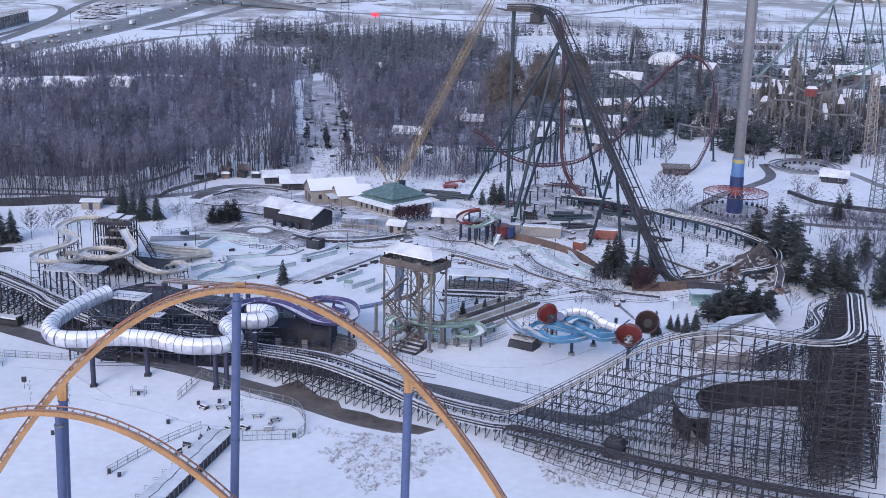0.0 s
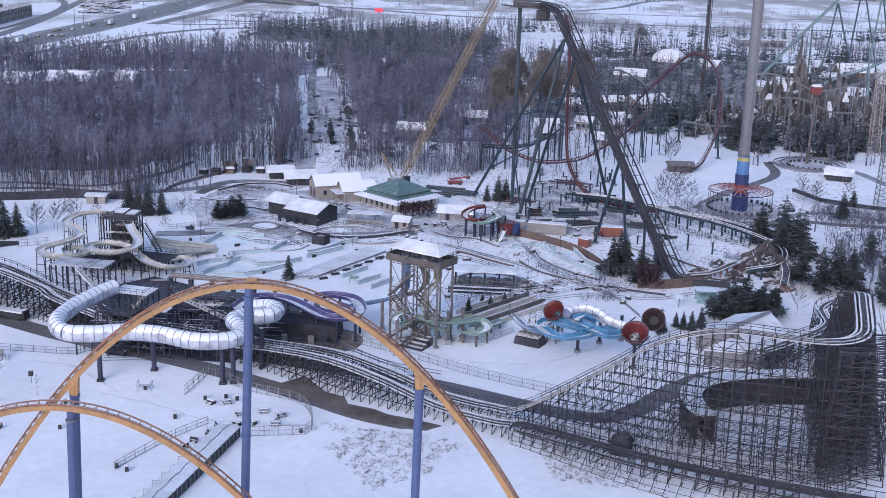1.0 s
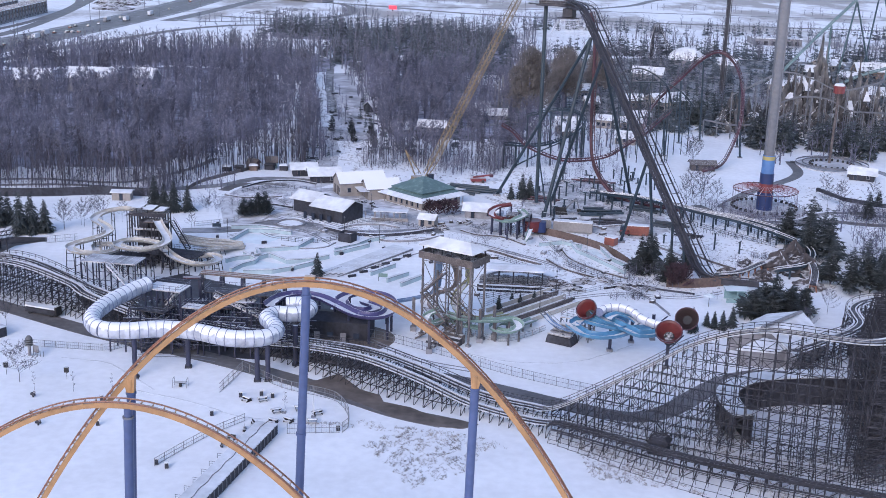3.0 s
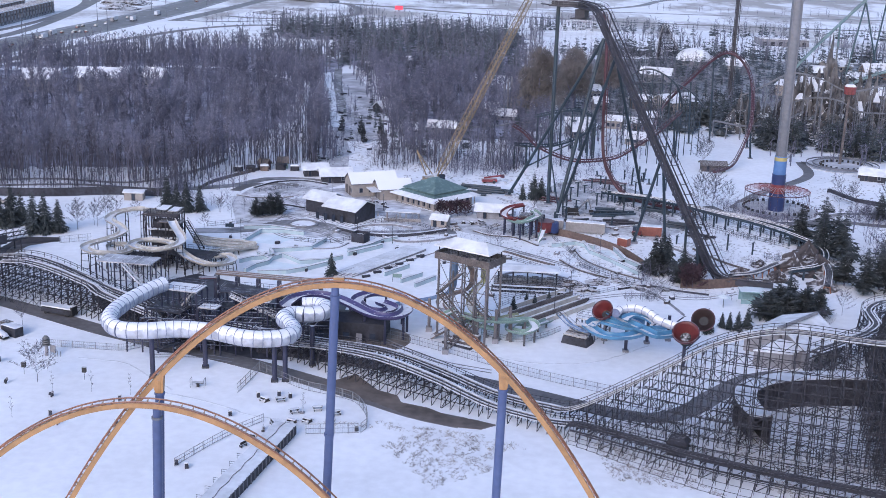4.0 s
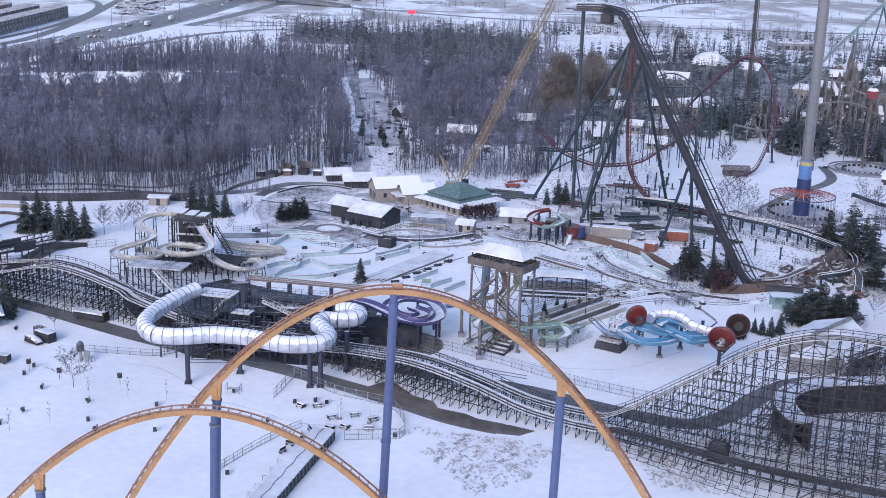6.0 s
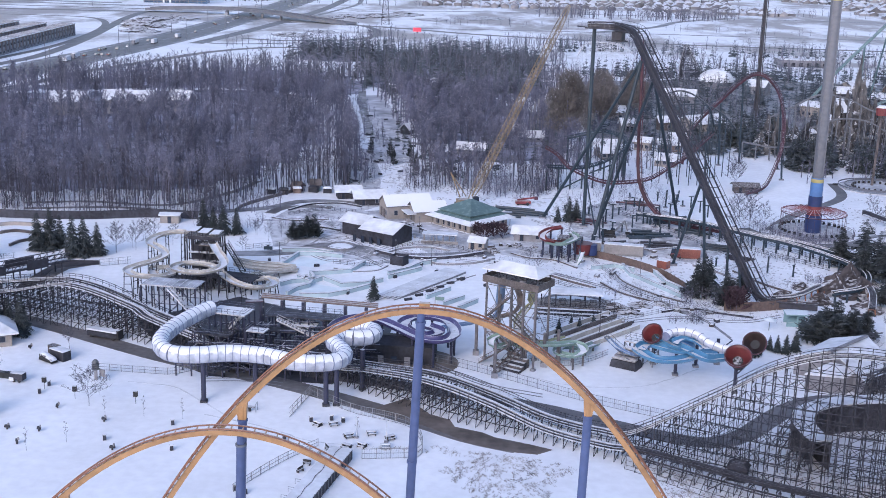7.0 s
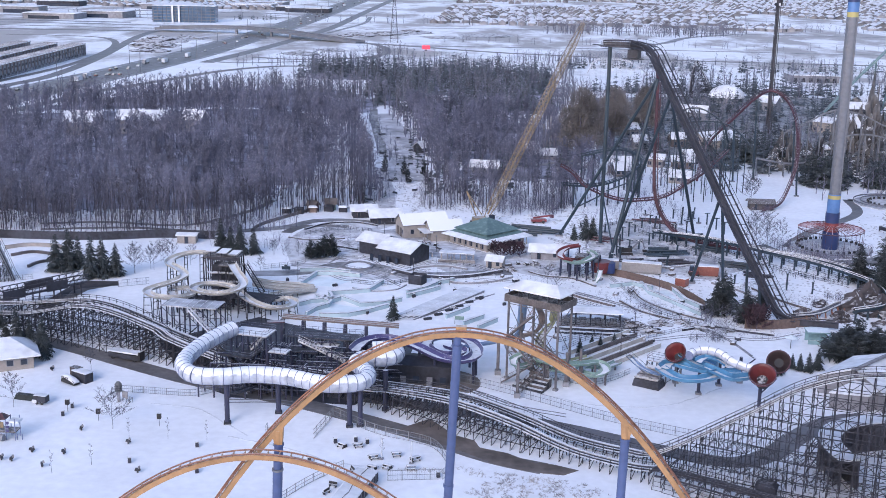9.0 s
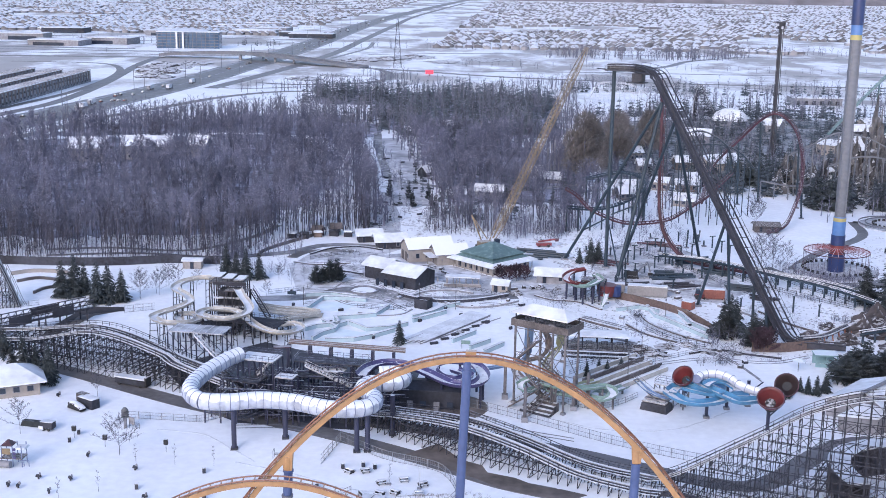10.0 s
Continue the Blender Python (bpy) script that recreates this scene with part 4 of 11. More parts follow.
woodland("bare_woods", [(4, 470), (62, 474), (66, 520), (8, 524)], 40, far_kinds, 134, BARK, "leafless trees behind the steel supports", smin=0.35, smax=0.65)

woodland("bare_woods", [(-235, 367), (-190, 371), (-124, 381), (-112, 394), (-122, 394), (-190, 386), (-235, 376)], 190, pole_kinds, 135, TRUNK, "thin bare trunks behind the board fence", smin=0.45, smax=0.9)
woodland("leafless_shrubs", [(-235, 372), (-190, 374), (-124, 384), (-104, 400), (-98, 420), (-120, 410), (-190, 392), (-235, 384)], 170, shrub_kinds, 136, BARK, "leafless undergrowth along the fence", smin=0.12, smax=0.3)
woodland("bare_woods", [(-56, 436), (-34, 428), (-28, 446), (-54, 458)], 46, pole_kinds, 137, TRUNK, "thin bare trunks beside the clearing", smin=0.5, smax=0.9)
woodland("evergreen_woods", [(100, 506), (117, 497), (119, 512), (105, 522)], 22, fir_kinds, 140, NEEDLES, "broad dark evergreens beside the tower swing", smin=1.1, smax=1.6)
woodland("evergreen_woods", [(127, 512), (134, 494), (146, 486), (152, 500), (162, 512), (140, 522)], 34, fir_kinds, 141, NEEDLES, "dark evergreens beside the gold mast", smin=0.9, smax=1.5)
woodland("evergreen_woods", [(62, 556), (106, 553), (110, 585), (60, 590)], 64, fir_kinds, 142, NEEDLES, "dark evergreens behind the snowy field", smin=0.9, smax=1.5)
woodland("evergreen_woods", [(98, 512), (170, 512), (250, 520), (260, 620), (180, 640), (110, 610)], 170, fir_kinds, 138, NEEDLES, "dark evergreens round the rock mountain", smin=0.6, smax=1.1)
woodland("bare_woods", [(98, 470), (180, 480), (250, 500), (240, 560), (110, 540)], 150, far_kinds, 139, BARK, "leafless trees round the rock mountain", smin=0.4, smax=0.75)

# ---- ochre steel coaster in the foreground ----
oc = thing("steel_coaster", (-27, 127, 0), "tall ochre steel roller coaster on violet-blue columns", "roller coaster")


def hump(cx, y, top, k, x0, x1, end_z, skew=0.0):
    """The line of an airtime hill: a parabola over the crest, steep flanks below it, level at the foot."""
    pts = []
    lim = 34.0
    for i in range(81):
        x = x0 + (x1 - x0) * i / 80
        d = abs(x - cx)
        z = top - k * d * d if d < lim else top - k * lim * lim - 2 * k * lim * (d - lim)
        pts.append(Vector((x, y + skew * (x - cx), max(end_z, z))))
    return pts


def ochre_track(line, parent):
    part("spine", Geo().sweep(line, rect(0.66, 0.62)), ORANGE, parent, "ochre box spine")
    for sd in (-0.62, 0.62):
        part("rail", Geo().sweep([p + Vector((0, 0, 0)) for p in line], ring(0.1, 6, 0.6, sd)), RAIL_RUST, parent, "rust-brown tubular rail")
    for p, d in even(line, 1.3):
        if p.z < 8:
            continue
        g = Geo()
        s = d.cross(Vector((0, 0, 1))).normalized()
        u = s.cross(d)
        for sd in (-1, 1):
            g.beam(p + u * 0.25 + s * sd * 0.25, p + u * 0.58 + s * sd * 0.6, 0.12, 0.1)
        g.beam(p + u * 0.48 - s * 0.56, p + u * 0.48 + s * 0.56, 0.1, 0.1)
        part("crosstie", g, ORANGE, parent)


def ochre_column(x, y, z, r, parent, slope=0.0, lean=0.0):
    foot = x - lean * z
    c = part("column", Geo().cyl((foot, y, 0), (x, y, z - 1.3 - abs(slope) * 0.55), r, n=20, caps=False), BLUE, parent, "violet-blue tubular column", True)
    part("footing", Geo().box((foot, y, -0.2), (3, 3, 0.6)), GREY_WALL, c)
    for zz in [10 + 12 * i for i in range(int((z - 8) / 12))]:
        part("flange", Geo().cyl((foot + lean * zz, y, zz), (foot + lean * (zz + 0.28), y, zz + 0.28), r + 0.09, n=20), BLUE, c)
    k = 0.6 + abs(slope) * 0.55
    if abs(slope) > 0.2:
        g = Geo()
        for sd in (-0.36, 0.36):
            g.v += [(x - 0.45, y + sd, z - k - 0.7), (x + 0.45, y + sd, z - k - 0.7), (x + 0.62, y + sd, z - 0.3 + slope * 0.62), (x - 0.62, y + sd, z - 0.3 - slope * 0.62)]
        g.f = [(0, 1, 2, 3), (7, 6, 5, 4), (0, 4, 5, 1), (1, 5, 6, 2), (2, 6, 7, 3), (3, 7, 4, 0)]
        part("bracket", g, ORANGE, c, "ochre gusset bracket")
    part("cap_plate", Geo().cyl((x, y, z - k - 0.9), (x, y, z - k - 0.66), r + 0.1, n=20), GREY_STEEL if r > 0.55 else BLUE, c)
    part("neck", Geo().cyl((x, y, z - k - 0.7), (x, y, z - 0.28), r * 0.86, n=16), BLUE if abs(slope) < 0.2 else ORANGE, c)


big = hump(-26.8, 128, 52.7, 0.0278, -90, 36, 3, 0.075)
ochre_track(big, oc)
for x, lean in ((-47.3, 0.03), (-27.0, 0.036), (-7.4, 0.018)):
    ochre_column(x, 128 + 0.075 * (x + 26.8), 52.7 - 0.0278 * (x + 26.8) ** 2, 0.52, oc, -0.0556 * (x + 26.8), lean)
# small box on the crest of the hill
part("sensor_box", Geo().box((-26.6, 128.2, 53.05), (1.2, 0.8, 0.55)), ORANGE, oc, "small ochre cabinet on the crest")

lo = thing("steel_coaster", (-48, 124, 0), "lower hill of the ochre steel coaster on violet-blue columns", "roller coaster")
small = hump(-48.5, 124, 38.5, 0.0237, -105, 10, 3)
ochre_track(small, lo)
for x in (-68.0, -46.95, -25):
    ochre_column(x, 124, 38.5 - 0.0237 * (x + 48.5) ** 2, 0.56, lo, -0.0474 * (x + 48.5), 0.027)

# ---- timber coaster ----


def timber_coaster(name, ctrl, label, width=3.2, batter=0.10, step=2.1, snowy=True, post=0.15, wood=None):
    wood = wood or WOOD
    line = spline(ctrl, 1.5)
    mid = line[len(line) // 2]
    ob = thing(name, (mid.x, mid.y, 0), label, "roller coaster")
    if snowy:
        part("track_deck", Geo().sweep(line, rect(1.5, 0.28)), wood, ob)
    else:
        for sd in (-0.55, 0.55):
            part("stringer", Geo().sweep(line, rect(0.16, 0.22, -0.02, sd)), wood, ob)
    for sd in (-0.6, 0.6):
        part("running_rail", Geo().sweep(line, rect(0.26, 0.18, 0.22, sd)), TRACK_SNOW if snowy else wood, ob, "laminated rail under a strip of snow")
    for sd in (-1.35, 1.35):
        part("walkway", Geo().sweep(line, rect(0.42 if snowy else 0.22, 0.1, 0.05, sd)), TRACK_SNOW if snowy else wood, ob, "snowy plank walkway" if snowy else "bare plank walkway")
        part("handrail", Geo().sweep(line, rect(0.1, 0.1, 1.1, sd * 1.25)), wood, ob)
        if snowy:
            part("handrail", Geo().sweep(line, rect(0.08, 0.08, 0.6, sd * 1.25)), wood, ob)
    posts = even(line, step)
    last = None
    br = Geo()
    for i, (p, d) in enumerate(posts):
        s = Vector((d.y, -d.x, 0)).normalized()
        h = p.z
        tall = h > 9
        fine = 0.72 if tall else 1.0
        bent = part("bent", Geo().beam(p - s * 1.8 - Vector((0, 0, 0.25)), p + s * 1.8 - Vector((0, 0, 0.25)), 0.22, 0.24), wood, ob)
        feet = []
        for a in (-width / 2, width / 2):
            b = a * (1 + batter * 2 * h / width)
            top = p + s * a - Vector((0, 0, 0.15))
            foot = Vector((p.x, p.y, -0.2)) + s * b
            feet.append((top, foot))
            part("post", Geo().beam(foot, top, post * (0.85 if tall else 1.0)), wood, bent)
        if not tall and i % 2:
            br.beam((p.x, p.y, -0.2), p - Vector((0, 0, 0.15)), post)
        for sd in (-1, 1):
            br.beam(p + s * sd * 1.68 - Vector((0, 0, 0.3)), p + s * sd * 1.68 + Vector((0, 0, 1.15)), 0.1)
        zs = [0.0]
        while zs[-1] + 1.9 < h - 0.6:
            zs.append(zs[-1] + 1.9)
        lev = []
        for z in zs:
            t = z / max(h, 0.1)
            row = [f.lerp(tp, min(1, t)) for tp, f in feet]
            lev.append(row)
            if z > 0:
                br.beam(row[0] - s * 0.3, row[-1] + s * 0.3, 0.1 * fine, 0.15 * fine)
        for k, (a, b) in enumerate(zip(lev, lev[1:] + [[tp for tp, f in feet]])):
            e = -(k % 2)
            br.beam(a[-1 - e] if k % 2 else a[-1], b[0] if not k % 2 else b[-1], 0.09 * fine, 0.13 * fine)
        if last:
            n = min(len(lev), len(last))
            for m in range(1, n):
                for e in ((0, -1) if tall or m % 2 else (-1,)):
                    br.beam(last[m][e], lev[m][e], 0.1 * fine, 0.14 * fine)
            for m in range(n - 1):
                if tall:
                    e = 0 if m % 2 else -1
                    if (i + m // 2) % 2:
                        br.beam(last[m][e], lev[m + 1][e], 0.07, 0.1)
                    else:
                        br.beam(last[m + 1][e], lev[m][e], 0.07, 0.1)
                elif (i + m) % 2 == 0:
                    e = 0 if (i // 2 + m) % 2 else -1
                    br.beam(last[m][e], lev[m + 1][e], 0.1, 0.14)
        last = lev
    if br.v:
        part("bracing", br, wood, ob)["kind"] = "stuff"
    return ob


timber_coaster("timber_coaster", [(-215, 300, 4), (-175, 286, 3.2), (-155, 279, 4.2), (-140.4, 274, 5.9), (-122.3, 268, 10.0), (-105.4, 262, 7.4), (-98.9, 258, 5.6), (-80, 250, 2.6), (-62, 243, 2.4), (-50.3, 238, 3.4), (-44.9, 234.5, 4.5), (-32.1, 226, 6.0), (-20.3, 219, 4.9), (-8.9, 213.5, 2.2), (1.9, 208, 1.9), (6, 205.8, 2.4)], "low outbound run of a dark timber coaster with snowy boards")
timber_coaster("timber_coaster", [(6, 205.8, 2.4), (10, 203.5, 2.9), (30.5, 191.8, 3.0), (54, 182.8, 3.0), (80, 176, 3.0), (105, 172, 3.0)], "low dark straight run at the foot of the timber lattice", step=2.4, snowy=False, width=3.4, batter=0.08, post=0.13)
timber_coaster("timber_coaster", [(-215, 306, 4), (-175, 292, 3.2), (-150, 284, 5.0), (-122, 273.6, 9.4), (-99, 263.5, 5.2), (-80, 256, 2.4), (-50, 243.5, 3.0), (-32, 232, 5.4), (-20, 226, 4.2), (-8, 220.5, 1.7), (2, 215.5, 1.6), (8, 212, 3.2), (21.5, 205.5, 13.6), (31, 201.5, 21.0), (41, 198.3, 25.0), (52.4, 196, 25.0), (58, 195, 24.9), (62.5, 195.6, 25.1), (65.8, 198.8, 25.4), (67.4, 204, 26.0), (68.8, 210, 26.6), (70.6, 217, 26.6), (72, 224, 24.5), (73.5, 234, 17), (75, 246, 8), (77, 258, 3)], "high climbing run of a dark timber coaster on tall bents", width=3.6, batter=0.05)

# ---- sheathed helix and lift hill of the timber coaster ----
hx = thing("sheathed_helix", (52, 218, 0), "curved timber tunnel with dark sheathed walls and a snowy roof", "roller coaster")
arc = spline([(41.4, 205.6, 0), (40.4, 209.3, 0), (40.0, 213.4, 0), (40.6, 217.4, 0), (42.6, 221.0, 0), (45.4, 223.6, 0), (49.0, 225.5, 0), (53.4, 227.0, 0), (59.0, 228.1, 0), (65.5, 228.6, 0), (73, 228, 0)], 1.6)
sides = []
for i, p in enumerate(arc):
    d = (arc[min(i + 1, len(arc) - 1)] - arc[max(i - 1, 0)]).normalized()
    sides.append(Vector((d.y, -d.x, 0)))
up = Vector((0, 0, 5.7))
g = Geo()
for i, (p, s) in enumerate(zip(arc, sides)):
    g.v += [tuple(p + up - s * 2.2), tuple(p + up + s * 2.0), tuple(p + up + s * 2.0 + Vector((0, 0, 0.36))), tuple(p + up - s * 2.2 + Vector((0, 0, 0.36)))]
for i in range(len(arc) - 1):
    k = i * 4
    g.f += [(k + j, k + (j + 1) % 4, k + 4 + (j + 1) % 4, k + 4 + j) for j in range(4)]
g.f += [(3, 2, 1, 0), tuple(len(g.v) - 4 + j for j in range(4))]
part("snowy_roof", g, SNOW_ROOF, hx, "flat snow-covered roof")
for sd in (-1.8, 1.8):
    for i in range(len(arc) - 1):
        low = Vector((0, 0, 1.2 if sd < 0 and i < 5 else 0.0))
        a, b = arc[i] + sides[i] * sd, arc[i + 1] + sides[i + 1] * sd
        g = Geo().put([a + low, b + low, b + up, a + up, a + low - sides[i] * sd * 0.06, b + low - sides[i + 1] * sd * 0.06, b - sides[i + 1] * sd * 0.06 + up, a - sides[i] * sd * 0.06 + up],
                      [(0, 1, 2, 3), (7, 6, 5, 4), (0, 3, 7, 4), (1, 5, 6, 2), (3, 2, 6, 7), (0, 4, 5, 1)])
        part("sheathing_panel", g, WOOD_SHEATH, hx)
        part("post", Geo().beam(a + sides[i] * sd * 0.06 - Vector((0, 0, 0.1)), a + sides[i] * sd * 0.06 + up, 0.16), WOOD, hx)

# dark kerb boards along both edges of the roof
for sd in (-2.28, 2.08):
    for i in range(len(arc) - 1):
        a, b = arc[i] + sides[i] * sd, arc[i + 1] + sides[i + 1] * sd
        rise = 0.5 if sd < 0 else 0.4
        c = up + Vector((0, 0, rise / 2 - 0.28))
        part("edge_board", Geo().beam(a + c, b + c, 0.16, rise), WOOD, hx)
# braced outriggers round the tunnel's outer wall
for i in range(0, len(arc) - 1, 2):
    a, s = arc[i] - sides[i] * 2.0, -sides[i]
    g = Geo().beam(a + s * 3.0, a + up, 0.16)
    for z in (1.6, 3.2, 4.8):
        g.beam(a + Vector((0, 0, z)), a + s * 3.0 * (1 - z / 5.7) + Vector((0, 0, z)), 0.12)
    part("outrigger", g, WOOD, hx)

lift = thing("lift_hill_scaffold", (67, 212, 0), "dense dark timber scaffold under the lift hill", "roller coaster")
for i in range(18):
    y = 191 + i * 2.4
    h = 24.6 if y < 225 else max(5, 24.6 - (y - 225) * 0.9)
    cx = 64.2 + (y - 191) * 0.2
    wt, wb = (4.2, 5.6) if y < 201 else (2.4, 6.4)
    W = lambda z: wb + (wt - wb) * z / h
    g = Geo()
    z = 2.2
    k = 0
    while z < h:
        g.beam((cx - W(z) - 0.3, y, z), (cx + W(z) + 0.3, y, z), 0.09, 0.14)
        g.beam((cx - W(z - 2.2), y, z - 2.2), (cx + (0.1 if k % 2 else W(z)), y, z), 0.08, 0.12)
        g.beam((cx + W(z - 2.2), y, z - 2.2), (cx - (0.1 if k % 2 else W(z)), y, z), 0.08, 0.12)
        z += 2.2
        k += 1
    bent = part("bent", Geo().beam((cx - wt - 0.4, y, h), (cx + wt + 0.4, y, h), 0.2, 0.25), WOOD, lift)
    part("bracing", g, WOOD, bent)["kind"] = "stuff"
    for j in range(5):
        a = (j - 2) / 2
        part("post", Geo().beam((cx + a * wb, y, -0.2), (cx + a * wt, y, h), 0.15), WOOD, bent)
    if i:
        g = Geo()
        z = 2.2
        while z < h - 1:
            for j in (-1, 0, 1):
                x = cx + j * W(z)
                g.beam((x - 0.48, y - 2.4, z), (x, y, z), 0.09, 0.13)
                if (i + round(z / 2.2)) % 2:
                    g.beam((x - 0.48, y - 2.4, z - 2.2), (x, y, z), 0.08, 0.11)
            z += 2.2
        part("ledger", g, WOOD, bent)["kind"] = "stuff"
# pale outriggers that lean against the lift hill
for i in range(6):
    y = 190 + i * 6.0
    g = Geo()
    g.beam((78 + i * 0.6, y, -0.2), (69.5 + i * 1.1, y, 24), 0.17)
    for z in (4, 8, 12, 16, 20):
        x = 78 + i * 0.6 - (8.5 - i * 0.5) * z / 24
        g.beam((x, y, z), (x - 7 + z * 0.12, y, z + 0.4), 0.14)
    part("outrigger", g, TRACK_SNOW, lift, "pale snow-dusted raking brace")
for i in range(8):
    g = Geo()
    z = 1.5 + i * 2.9
    g.beam((76.5 - z * 0.33, 189, z), (80 - z * 0.28, 216, z), 0.1, 0.14)
    part("outer_ledger", g, WOOD, lift)

# airy cross bracing behind the climbing run
br = thing("timber_bracing", (40, 200, 0), "open lattice of dark timber bracing under the climb", "roller coaster")
rb = random.Random(5)
for row, (oy, hk, first) in enumerate(((4.4, 0.8, 0), (-4.6, 0.62, 0), (-7.4, 0.4, 11), (-9.8, 0.26, 13))):
    for i in range(first, 20):
        x = 10 + i * 2.7
        y = 211 - (x - 8) * 0.34 + oy
        h = min(24, max(2.0, (x - 6) * 0.86)) * hk
        pst = part("post", Geo().beam((x, y, -0.2), (x, y - oy * 0.3, h), 0.1), WOOD, br)
        g = Geo()
        z = 2.0
        while z < h:
            g.beam((x, y, z), (x + 2.7, y - 0.92, z), 0.07, 0.1)
            if rb.random() < 0.5:
                g.beam((x, y, z - 2.0), (x + 2.7, y - 0.92, z), 0.06, 0.09)
            z += 2.0
        if g.v:
            part("ledger", g, WOOD, pst)["kind"] = "stuff"
# low braced frames that lean out to the open ground in front of the run
lo_line = spline([(6, 203.4, 0), (10, 201.3, 0), (30.5, 189.6, 0), (54, 180.6, 0), (80, 173.8, 0), (105, 170, 0)], 2)
for k, (p, d) in enumerate(even(lo_line, 2.2)):
    s = Vector((d.y, -d.x, 0)).normalized()
    reach = min(8.5, 1.5 + k * 0.26)
    g = Geo().beam(p + Vector((0, 0, 2.9)), p + s * reach - Vector((0, 0, 0.1)), 0.1)
    g.beam(p + Vector((0, 0, 1.4)), p + s * reach * 0.5 + Vector((0, 0, 1.4)), 0.07)
    for t in (0.25, 0.5, 0.75, 0.97):
        q = (p + Vector((0, 0, 2.9))).lerp(p + s * reach, t)
        g.beam(q, q + d * 2.25, 0.07)
    g.beam((p + s * reach * 0.25) + Vector((0, 0, -0.1)), p + s * reach * 0.25 + Vector((0, 0, 2.1)), 0.07)
    part("raking_frame", g, PALE_STEEL if k % 3 == 0 else WOOD, br)
for dz, off in ((2.2, -0.1),):
    part("long_ledger", Geo().sweep([Vector((p.x, p.y - off, dz)) for p in lo_line], rect(0.14, 0.3)), WOOD, br)

# small dark timber hut inside the structure
hut = thing("timber_hut", (25.6, 200.5, 0), "small dark boarded hut between the bents", "hut")
part("body", Geo().box((25.6, 200.5, 0), (3.4, 3.0, 2.4), -20), DARK_WALL, hut)
g = Geo()
g.box((25.6, 200.5, 2.4), (4.0, 3.5, 0.9), -20, 0.6)
part("roof", g, WOOD, hut)

# ---- rear track that bends away behind the station roof ----
timber_coaster("timber_coaster", [(58, 236, 8), (64, 243, 7.2), (69.5, 249.5, 6.6), (74, 254.5, 6.2), (78, 261, 6.0), (78.6, 267, 6.0), (79.4, 272, 6.0), (84, 279, 5.6), (92, 285, 5)], "rear low curve of the dark timber coaster", step=3.5)

# ---- station with a large snowy folded roof ----
st = thing("coaster_station", (57, 250, 0), "long grey station with a folded snow-covered roof", "station building")


def gable(parent, c, size, rz, wall_h, roof_h, wall_mat, roof_mat=None, over=0.7, thick=0.25, wall="wall", label=""):
    """Four walls with thickness and a pitched roof, whose ridge runs along the longer side."""
    L, W = size
    m = Matrix.Translation((c[0], c[1], c[2] if len(c) > 2 else 0)) @ Matrix.Rotation(radians(rz), 4, "Z")
    for n, cc, s in ((wall, (0, -W / 2 + 0.12, 0), (L, 0.24, wall_h)), (wall, (0, W / 2 - 0.12, 0), (L, 0.24, wall_h)), (wall, (-L / 2 + 0.12, 0, 0), (0.24, W - 0.5, wall_h)), (wall, (L / 2 - 0.12, 0, 0), (0.24, W - 0.5, wall_h))):
        part(n, Geo().box(cc, s).turned(m), wall_mat, parent)
    for sx in (-1, 1):
        g = Geo()
        x0, x1 = sx * (L / 2 - 0.24), sx * L / 2
        g.put([(x0, -W / 2, wall_h), (x0, W / 2, wall_h), (x0, 0, wall_h + roof_h), (x1, -W / 2, wall_h), (x1, W / 2, wall_h), (x1, 0, wall_h + roof_h)],
              [(0, 2, 1), (3, 4, 5), (0, 1, 4, 3), (1, 2, 5, 4), (2, 0, 3, 5)])
        part("gable", g.turned(m), wall_mat, parent)
    sl = roof_h / (W / 2)
    for sy in (-1, 1):
        g = Geo()
        e = W / 2 + over
        y0, z0, y1, z1 = 0.0, wall_h + roof_h + 0.05, sy * e, wall_h - over * sl + 0.05
        X = L / 2 + over
        g.put([(-X, y0, z0), (X, y0, z0), (X, y1, z1), (-X, y1, z1), (-X, y0, z0 + thick), (X, y0, z0 + thick), (X, y1, z1 + thick), (-X, y1, z1 + thick)],
              [(3, 2, 1, 0), (4, 5, 6, 7), (0, 1, 5, 4), (1, 2, 6, 5), (2, 3, 7, 6), (3, 0, 4, 7)])
        part("roof_slope", g.turned(m), roof_mat or SNOW_ROOF, parent, label)
    return m




